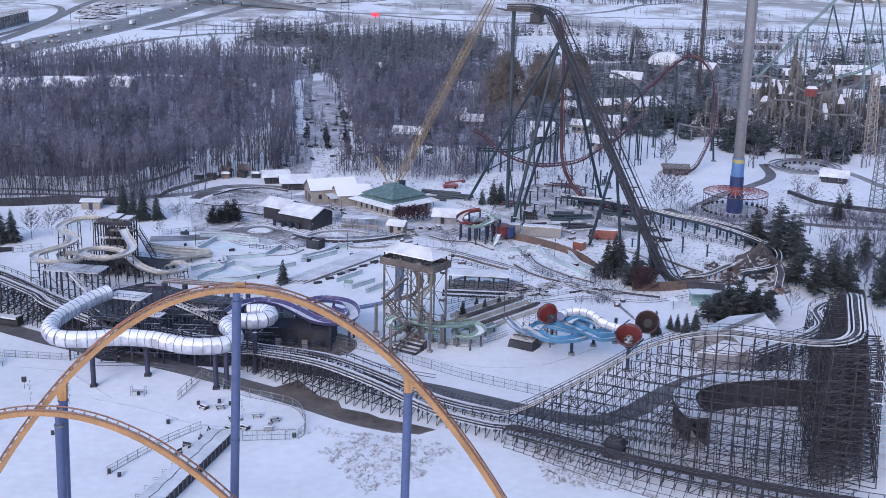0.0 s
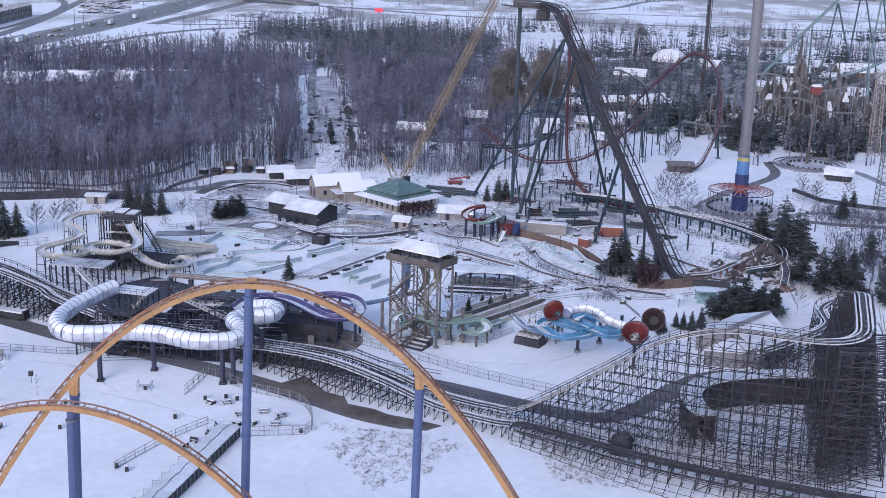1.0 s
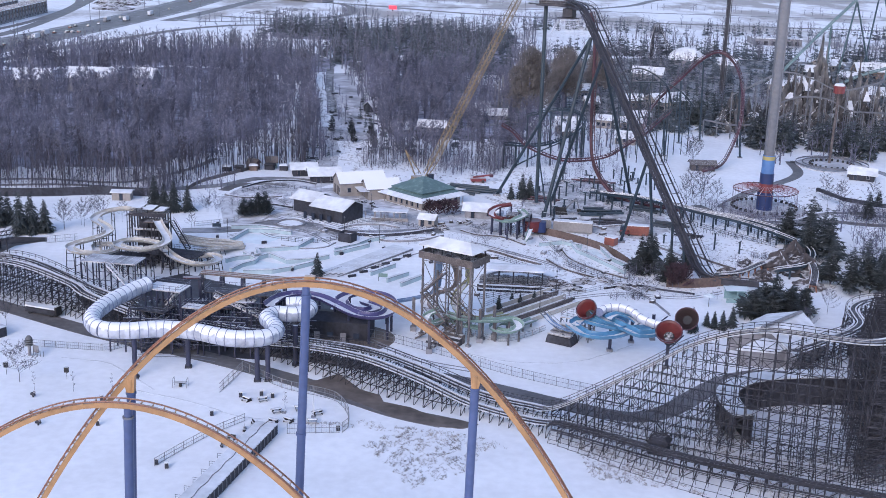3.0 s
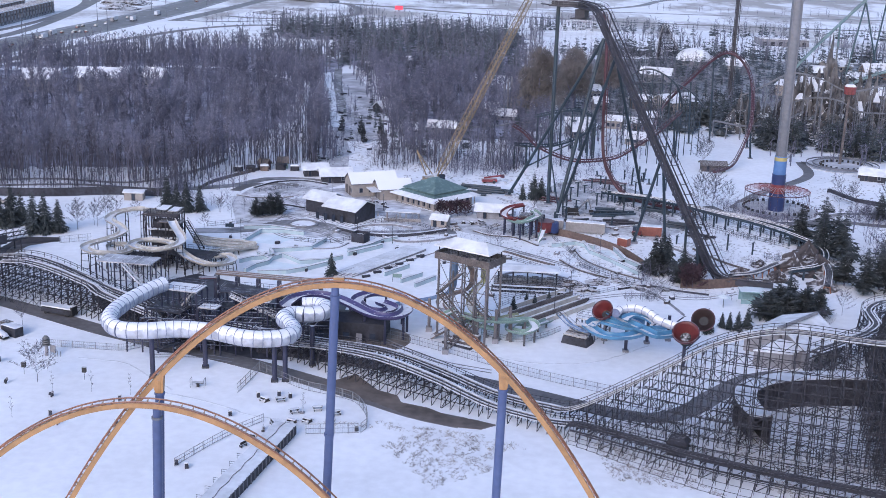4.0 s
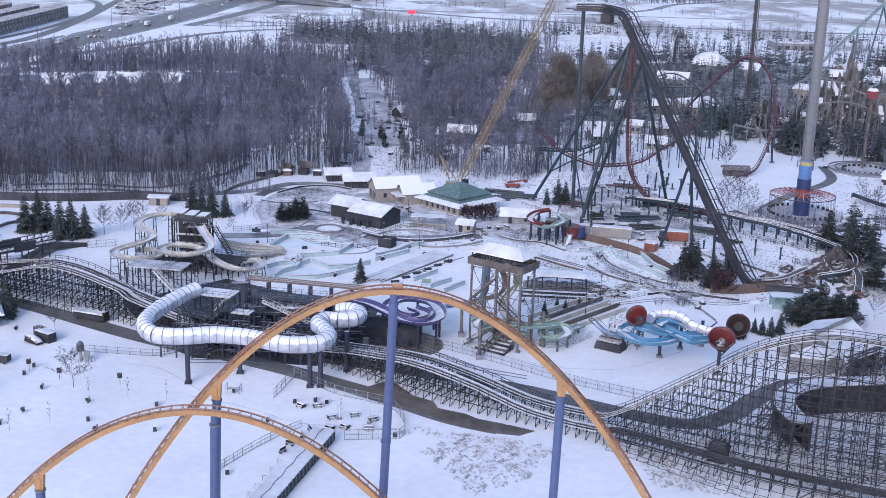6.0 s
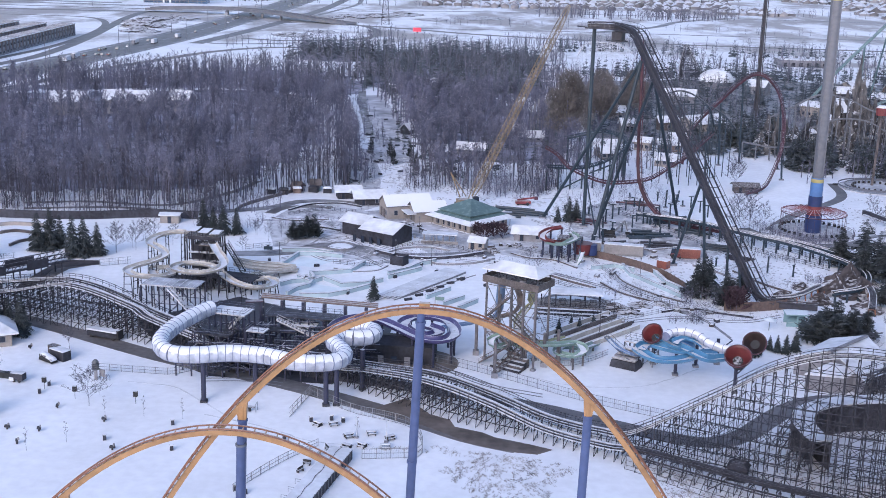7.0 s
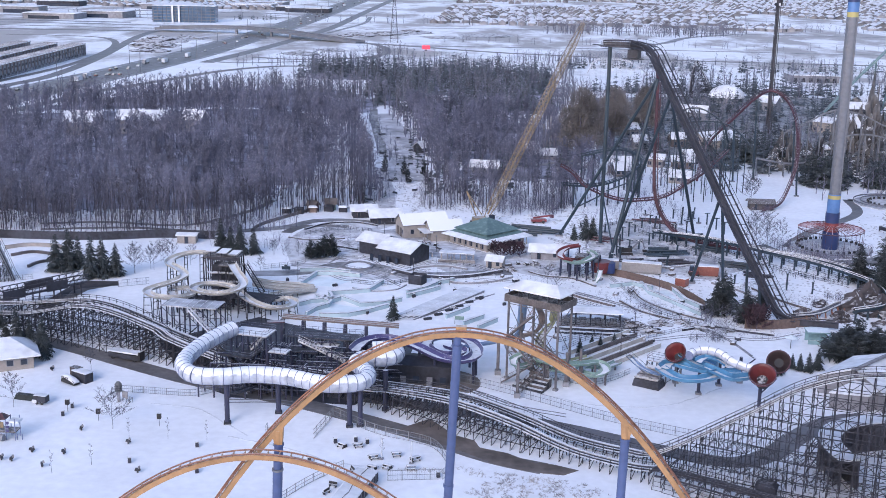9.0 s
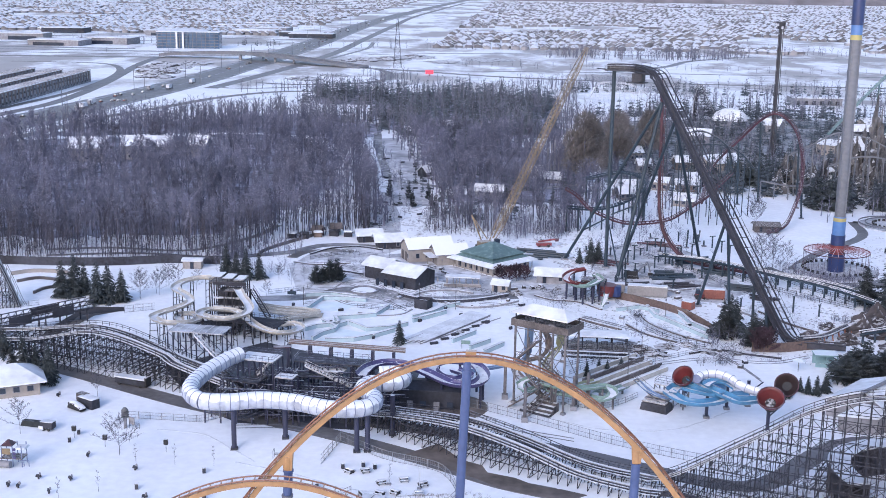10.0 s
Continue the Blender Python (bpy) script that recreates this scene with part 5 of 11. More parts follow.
def roofed(parent, pts, wall_mat):
    """A roof slab through four corners, with walls down to the ground under its edges."""
    n = len(pts)
    low = [(p[0], p[1], 0.0) for p in pts]
    for i in range(n):
        a, b = Vector(pts[i]), Vector(pts[(i + 1) % n])
        c = sum((Vector(p) for p in pts), Vector()) / n
        k = 0.06
        a, b = a.lerp(c, k), b.lerp(c, k)
        d = Vector((b.y - a.y, a.x - b.x, 0)).normalized() * 0.2
        g = Geo().put([(a.x, a.y, 0), (b.x, b.y, 0), (b.x, b.y, b.z - 0.1), (a.x, a.y, a.z - 0.1), (a.x + d.x, a.y + d.y, 0), (b.x + d.x, b.y + d.y, 0), (b.x + d.x, b.y + d.y, b.z - 0.1), (a.x + d.x, a.y + d.y, a.z - 0.1)],
                      [(0, 1, 2, 3), (7, 6, 5, 4), (0, 4, 5, 1), (1, 5, 6, 2), (2, 6, 7, 3), (3, 7, 4, 0)])
        part("wall", g, wall_mat, parent)
    up = [(p[0], p[1], p[2] + 0.3) for p in pts]
    g = Geo().put([*pts, *up], [tuple(range(n))[::-1], tuple(range(n, 2 * n))] + [(i, (i + 1) % n, n + (i + 1) % n, n + i) for i in range(n)])
    part("roof_slope", g, SNOW_ROOF, parent, "smooth snowy roof slope")


roofed(st, [(47.4, 256.3, 4.0), (54.6, 253.7, 6.6), (65.5, 265.7, 6.6), (58.9, 269.8, 4.2)], GREY_WALL)
roofed(st, [(55.3, 254.6, 6.2), (59.8, 242.9, 3.6), (69.4, 255.7, 3.6), (66.1, 265.9, 6.4)], GREY_WALL)
roofed(st, [(47.8, 247.1, 3.4), (56.1, 245.7, 3.4), (60.5, 248.8, 4.4), (54.4, 251.8, 4.6)], GREY_WALL)
part("gutter", Geo().beam((54.0, 252.2, 7.1), (65.5, 264.6, 7.1), 0.7, 0.5), GREY_WALL, st)

# ---- dive coaster with the tall lift hill ----
dv = thing("dive_coaster", (20, 384, 0), "tall steel dive coaster with a dark lift and teal supports", "roller coaster")


def steel_track(line, parent, rail_mat, spine_mat, gauge=1.3, spine=0.36, banks=None, label="", drop=0.9):
    part("spine", Geo().sweep(line, ring(spine, 8), banks=banks), spine_mat, parent, label, True)
    for sd in (-gauge / 2, gauge / 2):
        part("rail", Geo().sweep(line, ring(0.14, 5, drop, sd), banks=banks), rail_mat, parent)
    g = Geo()
    for p, d in even(line, 1.6):
        s = d.cross(Vector((0, 0, 1)))
        s = s.normalized() if s.length > 1e-3 else Vector((1, 0, 0))
        u = s.cross(d)
        for sd in (-1, 1):
            g.beam(p, p + u * drop + s * sd * gauge / 2, 0.16)
    part("crosstie", g, spine_mat, parent)["kind"] = "stuff"


lift_top, lift_low = Vector((19.6, 372.5, 64.6)), Vector((49.0, 309.5, 3.6))
lift_line = spline([(5.2, 390.2, 66.5), (9.5, 389.4, 66.7), (13.6, 387.4, 66.7), (16.4, 383.4, 66.5), (18.2, 378.0, 66.1)], 1.2)[:-1] + spline([(18.2, 378.0, 66.1), (18.9, 375.2, 65.6), lift_top], 1.2)[:-1]
lift_line += [lift_top.lerp(lift_low, i / 56) for i in range(56)] + spline([lift_low, (50.6, 307.2, 2.0), (53.6, 305.6, 1.4), (58.9, 304.6, 1.4), (64, 303.0, 1.6)], 1.2)
part("lift_spine", Geo().sweep(lift_line, rect(1.0, 1.3, -0.2)), DARK_STEEL, dv, "dark box spine of the lift")
for sd in (-0.9, 0.9):
    part("rail", Geo().sweep(lift_line, ring(0.2, 6, 0.9, sd)), DARK_STEEL, dv)
part("chain_trough", Geo().sweep(lift_line[12:-6], rect(0.5, 0.16, 0.75)), DARK_STEEL, dv, "chain trough between the rails")
for sd in (-3.0, 2.3):
    part("stair", Geo().sweep(lift_line[8:-8], rect(0.5, 0.1, 0.5, sd)), DARK_STEEL, dv, "steep lift-hill stair")
    part("handrail", Geo().sweep(lift_line[8:-8], rect(0.1, 0.1, 1.6, sd * 1.1)), DARK_STEEL, dv)
g = Geo()
for p, d in even(lift_line[8:-8], 3.4):
    s = d.cross(Vector((0, 0, 1))).normalized()
    u = s.cross(d)
    g.beam(p + u * 0.4 - s * 3.3, p + u * 0.4 + s * 2.6, 0.12, 0.16)
    for sd in (-3.3, 2.6):
        g.beam(p + u * 0.4 + s * sd, p + u * 1.6 + s * sd, 0.08)
part("crosstie", g, DARK_STEEL, dv)["kind"] = "stuff"
# lattice under the lift's spine
g = Geo()
pts = even(lift_line[16:-8], 3.4)
for k, ((p, d), (q, e)) in enumerate(zip(pts, pts[1:])):
    s = d.cross(Vector((0, 0, 1))).normalized()
    u = s.cross(d)
    g.beam(p - u * 1.9, q - u * 1.9, 0.3)
    g.beam(p - u * 1.9, q - u * 0.6, 0.14)
    g.beam(p - u * 1.9, p - u * 0.6, 0.12)
part("lattice", g, DARK_STEEL, dv)["kind"] = "stuff"
# platform on top
g = Geo()
g.beam((4.8, 390.4, 65.7), (14.6, 387.4, 65.7), 4.4, 0.4)
g.beam((13.6, 388.6, 65.65), (18.6, 377.0, 65.5), 4.4, 0.4)
g.beam((1.9, 391.2, 66.0), (4.8, 390.4, 65.8), 1.6, 0.3)
part("platform", g, DARK_STEEL, dv, "flat steel platform at the top of the lift")
g = Geo()
for a, b in ((Vector((4.4, 388.3, 0)), Vector((13.2, 385.6, 0))), (Vector((5.2, 392.5, 0)), Vector((16.8, 388.6, 0))), (Vector((16.8, 388.6, 0)), Vector((20.6, 379.0, 0)))):
    for zz in (66.6, 67.3):
        g.beam(a + Vector((0, 0, zz)), b + Vector((0, 0, zz)), 0.08)
    for i in range(7):
        p = a.lerp(b, i / 6)
        g.beam(p + Vector((0, 0, 65.8)), p + Vector((0, 0, 67.3)), 0.08)
part("railing", g, GREY_STEEL, dv)
part("motor_house", Geo().box((14.6, 383.4, 62.6), (3.4, 2.8, 2.6), -30), DARK_STEEL, dv)
part("service_gantry", Geo().box((14.2, 382.6, 62.2), (5.6, 4.2, 0.3), -30), DARK_STEEL, dv)
tj, tk = Vector((20.9, 370.0, 57.5)), lift_top.lerp(lift_low, 0.16) - Vector((0, 0, 1.6))
for p, q, r in (((7.4, 390, 0), (7.4, 390, 65.6), 0.62), (tj, (-6.0, 400.5, 0), 0.5), (tj, (8.9, 366.5, 0), 0.58), (tk, (12.6, 394, 0), 0.5), (tk, (40.4, 402.5, 0), 0.52), (lift_top.lerp(lift_low, 0.58) - Vector((0, 0, 1.6)), (31.6, 345.5, 0), 0.45), (lift_top.lerp(lift_low, 0.6) - Vector((0, 0, 1.6)), (41.0, 345.5, 0), 0.45), (lift_top.lerp(lift_low, 0.8) - Vector((0, 0, 1.6)), (43.4, 322, 0), 0.38), (lift_top.lerp(lift_low, 0.88) - Vector((0, 0, 1.4)), (46.4, 316, 0), 0.34)):
    c = part("support", Geo().cyl(p, q, r * 0.95, r, n=12, caps=False), TEAL, dv, "dark teal tubular support leg", True)
    base = min((Vector(p), Vector(q)), key=lambda w: w.z)
    part("footing", Geo().box((base.x, base.y, -0.2), (2.4, 2.4, 0.7)), GREY_WALL, c)
for p, q in (((8.2, 386, 19), (14.6, 367.5, 26)), ((7.4, 390, 17), (-0.2, 395.5, 11.5)), ((9.6, 367, 5), (7.4, 390, 17))):
    part("brace", Geo().cyl(p, q, 0.24, n=8), TEAL, dv)
# red vertical drop and the curves that follow it
drop = spline([(22.5, 398, 63), (24.2, 400, 56), (24.7, 400.5, 44), (25, 400, 24), (26, 399, 14), (28.4, 398, 8.4), (32, 396.5, 4), (36, 395, 1.8), (44, 389, 1.4), (54, 378, 2.5)], 1.5)
steel_track(drop, dv, RED_STEEL, RED_STEEL, spine=0.55, label="dull red track falling steeply")
curve = spline([(-5.2, 436.0, 18.1), (-0.9, 437.0, 15.4), (4.6, 438.0, 10.1), (15.5, 440.0, 5.4), (24.1, 442.0, 4.6), (34.7, 444.0, 6.1), (43.2, 447.0, 10.9), (48.6, 450.0, 13.7), (54.5, 456.0, 17.7), (60.2, 464.0, 20.9)], 2)
steel_track(curve, dv, RED_STEEL, RED_STEEL)
loop = spline([(50, 470, 8), (57.5, 500, 17), (70, 510, 28), (80, 517, 36), (87.2, 520, 38.5), (93, 514, 34), (94.1, 500, 25.2), (91, 482, 14), (85, 467, 5.5), (80, 458, 1.6), (72, 448, 1.2)], 2)
steel_track(loop, dv, RED_STEEL, RED_STEEL, spine=0.5, label="dull red inversion track")
for x, y, z in ((70, 510, 27), (80, 517, 35), (94, 505, 28), (60, 480, 15.5), (91, 482, 13.5)):
    c = part("support", Geo().cyl((x + 1.5, y + 2, 0), (x, y, z), 0.42, 0.36, n=8), TEAL, dv)
    part("footing", Geo().box((x + 1.5, y + 2, -0.2), (1.8, 1.8, 0.6)), GREY_WALL, c)
low = spline([(30.2, 396, 2.7), (44, 383, 4.2), (59.6, 368, 4.0), (69.3, 362, 3.4), (78, 350, 3.2), (84.3, 334, 3.0), (80, 318, 3.0), (70, 312, 2.6)], 2)
steel_track(low, dv, TRACK_SNOW, TEAL, label="low snowy track curve")
low2 = spline([(26, 400, 2.4), (42, 390, 3.0), (60, 374, 3.2), (72, 366, 3.0), (84, 352, 2.8), (92, 338, 2.6)], 2)
steel_track(low2, dv, TRACK_SNOW, TEAL, label="low snowy track curve")
for line in (low, low2):
    for p, d in even(line, 4.0):
        part("support", Geo().cyl((p.x, p.y, -0.1), (p.x, p.y, p.z - 0.3), 0.3, n=8), TEAL, dv)
# rows of short supports of the other coaster between the legs
tr = random.Random(21)
sc = thing("steel_coaster", (30, 425, 0), "low teal-posted steel coaster with dull red track", "roller coaster")
far1 = spline([(-4, 446, 9), (10, 452, 8), (22, 460, 11), (28, 474, 15), (20, 490, 16), (4, 494, 12)], 2)
steel_track(far1, sc, TEAL, TEAL)
for line in (far1,):
    for p, d in even(line, 5):
        part("support", Geo().cyl((p.x, p.y, -0.1), (p.x, p.y, p.z - 0.2), 0.32, n=8), TEAL, sc)

# ---- tall tower swing ----
ws = thing("tower_swing", (84, 394.3, 0), "very tall grey tower swing with blue and yellow bands", "amusement ride")
cx, cy = 83.9, 394.3


def shaft(z0, z1, r, m, n=16, name="shaft_band", label=""):
    return part(name, Geo().cyl((cx, cy, z0), (cx, cy, z1), r, n=n, caps=False), m, ws, label, n > 12)


shaft(-0.2, 6.2, 2.7, WS_BLUE)
shaft(6.2, 9.2, 2.35, RED, label="red hub above the base")
shaft(9.2, 12.6, 2.3, WS_BLUE)
shaft(12.6, 17.2, 2.1, WS_LIGHT)
shaft(17.2, 18.4, 2.08, WS_YELLOW)
shaft(18.4, 18.8, 2.0, WS_LIGHT)
for i in range(6):
    z0, z1 = 18.8 + i * 9.58, 18.8 + (i + 1) * 9.58 - 0.3
    shaft(z0, z1, 1.78, GREY_STEEL, name="shaft", label="grey steel lattice-clad shaft section")
    shaft(z1, z1 + 0.3, 1.86, GREY_STEEL, name="joint")
    for k in range(4):
        a = radians(45 + 90 * k)
        part("guide_rail", Geo().beam((cx + 1.75 * math.cos(a), cy + 1.85 * math.sin(a), z0), (cx + 1.85 * math.cos(a), cy + 1.85 * math.sin(a), z1), 0.36), GREY_STEEL, ws)
z = 76.28
for h, m in ((1.6, WS_YELLOW), (3.1, WS_LIGHT), (9, WS_BLUE), (4, WS_BLUE)):
    shaft(z, z + h, 1.82 if m is not WS_BLUE else 1.95, m)
    z += h
# lowered carousel ring with arms and hanging seats
rg = part("carousel_ring", Geo().sweep([Vector((cx + 10.6 * math.cos(radians(a)), cy + 10.6 * math.sin(radians(a)), 7.0)) for a in range(0, 361, 10)], rect(0.26, 0.26)), RED_STEEL, ws, "dull red ring that carries the seats")
part("inner_ring", Geo().sweep([Vector((cx + 6 * math.cos(radians(a)), cy + 6 * math.sin(radians(a)), 7.6)) for a in range(0, 361, 12)], rect(0.2, 0.2)), RED_STEEL, ws)
for i in range(32):
    a = 2 * math.pi * i / 32
    c, s = math.cos(a), math.sin(a)
    part("arm", Geo().beam((cx + 2.2 * c, cy + 2.2 * s, 8.2), (cx + 10.8 * c, cy + 10.8 * s, 7.2), 0.15), RED, ws)
    g = Geo().beam((cx + 10.6 * c, cy + 10.6 * s, 7.0), (cx + 10.6 * c, cy + 10.6 * s, 1.6), 0.07)
    part("chain", g, RED_STEEL, ws)
    part("seat", Geo().box((cx + 10.6 * c, cy + 10.6 * s, 0.9), (0.9, 0.6, 0.9), math.degrees(a), 0.8), BLACK, ws)
part("platform", Geo().cyl((cx, cy, -0.1), (cx, cy, 0.25), 13.5, n=40), TRODDEN, ws)
g = Geo()
for i in range(40):
    a = 2 * math.pi * i / 40
    b = 2 * math.pi * (i + 1) / 40
    p, q = Vector((cx + 13.6 * math.cos(a), cy + 13.6 * math.sin(a), 0)), Vector((cx + 13.6 * math.cos(b), cy + 13.6 * math.sin(b), 0))
    g.beam(p, p + Vector((0, 0, 1.2)), 0.09)
    g.beam(p + Vector((0, 0, 1.2)), q + Vector((0, 0, 1.2)), 0.08)
    g.beam(p + Vector((0, 0, 0.6)), q + Vector((0, 0, 0.6)), 0.06)
part("fence", g, RED_STEEL, ws, "low red perimeter fence")

# ---- thin drop tower behind ----
dt = thing("drop_tower", (111, 640, 0), "slim dark drop tower with a flared chequered head", "amusement ride")
part("mast", Geo().cyl((111, 640, 0), (111, 640, 70), 0.9, 0.75, n=6), DARK_STEEL, dt)
for k in range(3):
    a = radians(90 + 120 * k)
    part("guide_rail", Geo().beam((111 + 1.5 * math.cos(a), 640 + 1.5 * math.sin(a), 0), (111 + 1.3 * math.cos(a), 640 + 1.3 * math.sin(a), 70), 0.35), DARK_STEEL, dt)
part("head", Geo().cyl((111, 640, 69.5), (111, 640, 73.2), 1.8, 2.4, n=8), DARK_STEEL, dt)
part("antenna", Geo().cyl((111, 640, 73.2), (111, 640, 79), 0.2, 0.1, n=6), WHITE_STEEL, dt)
g = Geo()
for i in range(8):
    a = radians(45 * i)
    g.box((111 + 3.0 * math.cos(a), 640 + 3.0 * math.sin(a), 71.2 if i % 2 else 69.8), (1.0, 0.3, 1.3), 45 * i + 90)
part("chequer_panel", g, WHITE_STEEL, dt)

# ---- yellow lattice crane ----
bx, by = -31.5, 411.7
cr = thing("lattice_crane", (bx, by, 0), "yellow lattice-boom crawler crane behind the green roof", "crane")
bp, bt = Vector((bx, by, 3)), Vector((2.0, 462, 68.5))
d = (bt - bp).normalized()
s = d.cross(Vector((0, 0, 1))).normalized()
u = s.cross(d)
g = Geo()
n = 34
for a, b in ((-1, -1), (1, -1), (1, 1), (-1, 1)):
    g.beam(bp + (s * a + u * b) * 0.5, bp.lerp(bt, 0.08) + (s * a + u * b) * 1.1, 0.24)
    g.beam(bp.lerp(bt, 0.08) + (s * a + u * b) * 1.1, bp.lerp(bt, 0.9) + (s * a + u * b) * 1.0, 0.2)
    g.beam(bp.lerp(bt, 0.9) + (s * a + u * b) * 1.0, bt + (s * a + u * b) * 0.4, 0.2)
part("boom_chord", g, YELLOW, cr, "yellow boom chords")
g = Geo()
for i in range(n):
    p, q = bp.lerp(bt, 0.05 + 0.87 * i / n), bp.lerp(bt, 0.05 + 0.87 * (i + 1) / n)
    for (a, b), (c, e) in (((-1, -1), (1, -1)), ((1, -1), (1, 1)), ((1, 1), (-1, 1)), ((-1, 1), (-1, -1))):
        g.beam(p + (s * a + u * b) * 1.05, q + (s * c + u * e) * 1.05, 0.11)
        g.beam(p + (s * a + u * b) * 1.05, p + (s * c + u * e) * 1.05, 0.1)
part("lacing", g, YELLOW, cr)
part("upper_body", Geo().box((bx - 1.4, by, 1.4), (6.4, 3.4, 1.8), 25), YELLOW, cr, "yellow machinery house")
part("cab", Geo().box((bx + 1.9, by - 0.8, 1.8), (2.0, 1.6, 2.4), 25), GLASS_DARK, cr)
for sd in (-1, 1):
    part("crawler", Geo().box((bx - 0.5 - sd * 1.3, by + sd * 2.6, 0), (8.5, 1.3, 1.7), 25, 0.92), BLACK, cr)
g = Geo().beam((bx - 3.5, by - 2, 4), (bx - 7, by - 3, 13), 0.4).beam((bx - 1.5, by, 4), (bx - 7, by - 3, 13), 0.3)
part("gantry", g, YELLOW, cr)
part("pendant", Geo().beam((bx - 7, by - 3, 13), bt, 0.08), DARK_STEEL, cr)
part("hoist_rope", Geo().beam(bt, (1.8, 462, 20), 0.08), DARK_STEEL, cr)

# ---- water park: slides ----


def flume_profile(r, wall=0.1, n=7):
    out = [(r * math.cos(math.pi + math.pi * i / n), r * 0.8 * math.sin(math.pi + math.pi * i / n)) for i in range(n + 1)]
    inn = [((r - wall) * math.cos(math.pi + math.pi * i / n), (r * 0.8 - wall) * math.sin(math.pi + math.pi * i / n)) for i in range(n + 1)]
    return out + inn[::-1]


def flume(ctrl, r, material, parent, label="", step=1.2, name="flume"):
    line = spline(ctrl, step)
    part(name, Geo().sweep([p + Vector((0, 0, r * 0.4)) for p in line], flume_profile(r)), material, parent, label)
    # snow lying in the trough
    part("snow_in_trough", Geo().sweep([p - Vector((0, 0, r * 0.16)) for p in line], rect(r * 1.3, 0.08)), SNOW_ROOF, parent)
    return line


def posts_under(line, parent, every, r, material, spread=0.0, low=1.2):
    for p, d in even(line, every):
        if p.z < low:
            continue
        s = Vector((d.y, -d.x, 0)).normalized()
        if spread:
            g = Geo()
            for sd in (-1, 1):
                g.beam((p.x + s.x * sd * spread * 1.5, p.y + s.y * sd * spread * 1.5, -0.1), (p.x + s.x * sd * spread, p.y + s.y * sd * spread, p.z - 0.2), r * 2)
            for k in range(1, int(p.z / 2.2) + 1):
                g.beam((p.x - s.x * spread * 1.3, p.y - s.y * spread * 1.3, k * 2.0), (p.x + s.x * spread * 1.3, p.y + s.y * spread * 1.3, k * 2.0), r * 1.4)
            g.beam((p.x - s.x * spread * 1.05, p.y - s.y * spread * 1.05, p.z - 0.3), (p.x + s.x * spread * 1.05, p.y + s.y * spread * 1.05, p.z - 0.3), r * 1.6)
            part("trestle", g, material, parent)
        else:
            part("post", Geo().cyl((p.x, p.y, -0.1), (p.x, p.y, p.z - 0.2), r, n=8), material, parent)


# white enclosed tube slide
tb = thing("tube_slide", (-78, 224, 0), "large white enclosed tube slide with dark seams on slate posts", "water slide")
line = spline([(-83.2, 250.6, 11.6), (-85.6, 246.1, 11.3), (-88.1, 238.1, 11.0), (-88.5, 229.3, 10.8), (-85.0, 223.2, 10.7), (-79.4, 222.8, 10.6), (-73.1, 225.3, 10.4), (-66.1, 225.3, 10.2), (-58.8, 222.9, 10.0), (-53.8, 223.6, 9.8), (-50.7, 226.2, 9.6), (-50.2, 230.3, 9.5), (-52.0, 234.4, 9.4), (-53.7, 237.9, 9.3), (-52.4, 241.2, 9.2), (-49.0, 241.4, 9.1), (-46.2, 243.6, 9.0), (-46.0, 247.2, 8.9), (-48.4, 249.6, 8.7), (-51.6, 249.4, 8.5)], 0.9)
cuts = list(range(0, len(line) - 1, 2))
for i in cuts:
    part("tube_section", Geo().sweep(line[i:i + 3], ring(1.72, 20), caps=False), WHITE_TUBE, tb, "white tube section with snow on its back", True)
for i in cuts:
    p, d = line[i], (line[min(i + 1, len(line) - 1)] - line[max(i - 1, 0)]).normalized()
    part("seam", Geo().cyl(p - d * 0.06, p + d * 0.06, 1.79, n=20), TUBE_SEAM, tb)
for x, y in ((-78.3, 224.2), (-69.1, 231.0), (-53.3, 225.3), (-51.2, 225.8), (-47.1, 235.1)):
    c = part("post", Geo().cyl((x, y, -0.1), (x, y, 8.9), 0.52, n=12), NAVY, tb, "slate-blue post")
    part("footing", Geo().box((x, y, 0), (1.5, 1.5, 0.45), 10, 0.9), DARK_WALL, c)

# violet bowl flume
vf = thing("bowl_slide", (-42, 258, 0), "violet open flume winding into a bowl full of snow", "water slide")
line = flume([(-55.9, 251.9, 7.4), (-54.5, 257.7, 7.3), (-50.7, 261.1, 7.2), (-45.9, 259.8, 7.0), (-41.5, 255.7, 6.8), (-35.8, 250.2, 6.5), (-30.7, 250.7, 6.3), (-28.7, 256.8, 6.2), (-31.3, 265.0, 6.1), (-37.5, 267.5, 6.0), (-41.0, 262.9, 5.8), (-38.8, 256.8, 5.6), (-34.4, 256.0, 5.4), (-32.5, 260.0, 5.2), (-35.8, 263.9, 5.0)], 1.55, PURPLE_SLIDE, vf, "violet fibreglass flume", name="flume")
posts_under(line, vf, 5.5, 0.3, NAVY)
bd = thing("pump_building", (-41, 255, 0), "low dark service building under the violet flume", "building")
gable(bd, (-41.6, 255.6), (17, 8), -4, 4.0, 0.9, DARK_WALL, DARK_WALL, over=0.3)
for i in range(5):
    x, y = -42.4, 250.1
    part("door" if i % 2 else "window", Geo().box((x - 5.5 + i * 3.0, y - 0.25 + 0.2 * (2 - i), 0.1 if i % 2 else 1.2), (1.3, 0.12, 2.2 if i % 2 else 1.2), -4), GREY_WALL if i % 2 else GLASS_DARK, bd)
structure("mulch_bed", Geo().cyl((-36, 253, 0.0), (-36, 253, 0.05), 8.5, n=28), MUD, "dark round mulch bed", "ground")

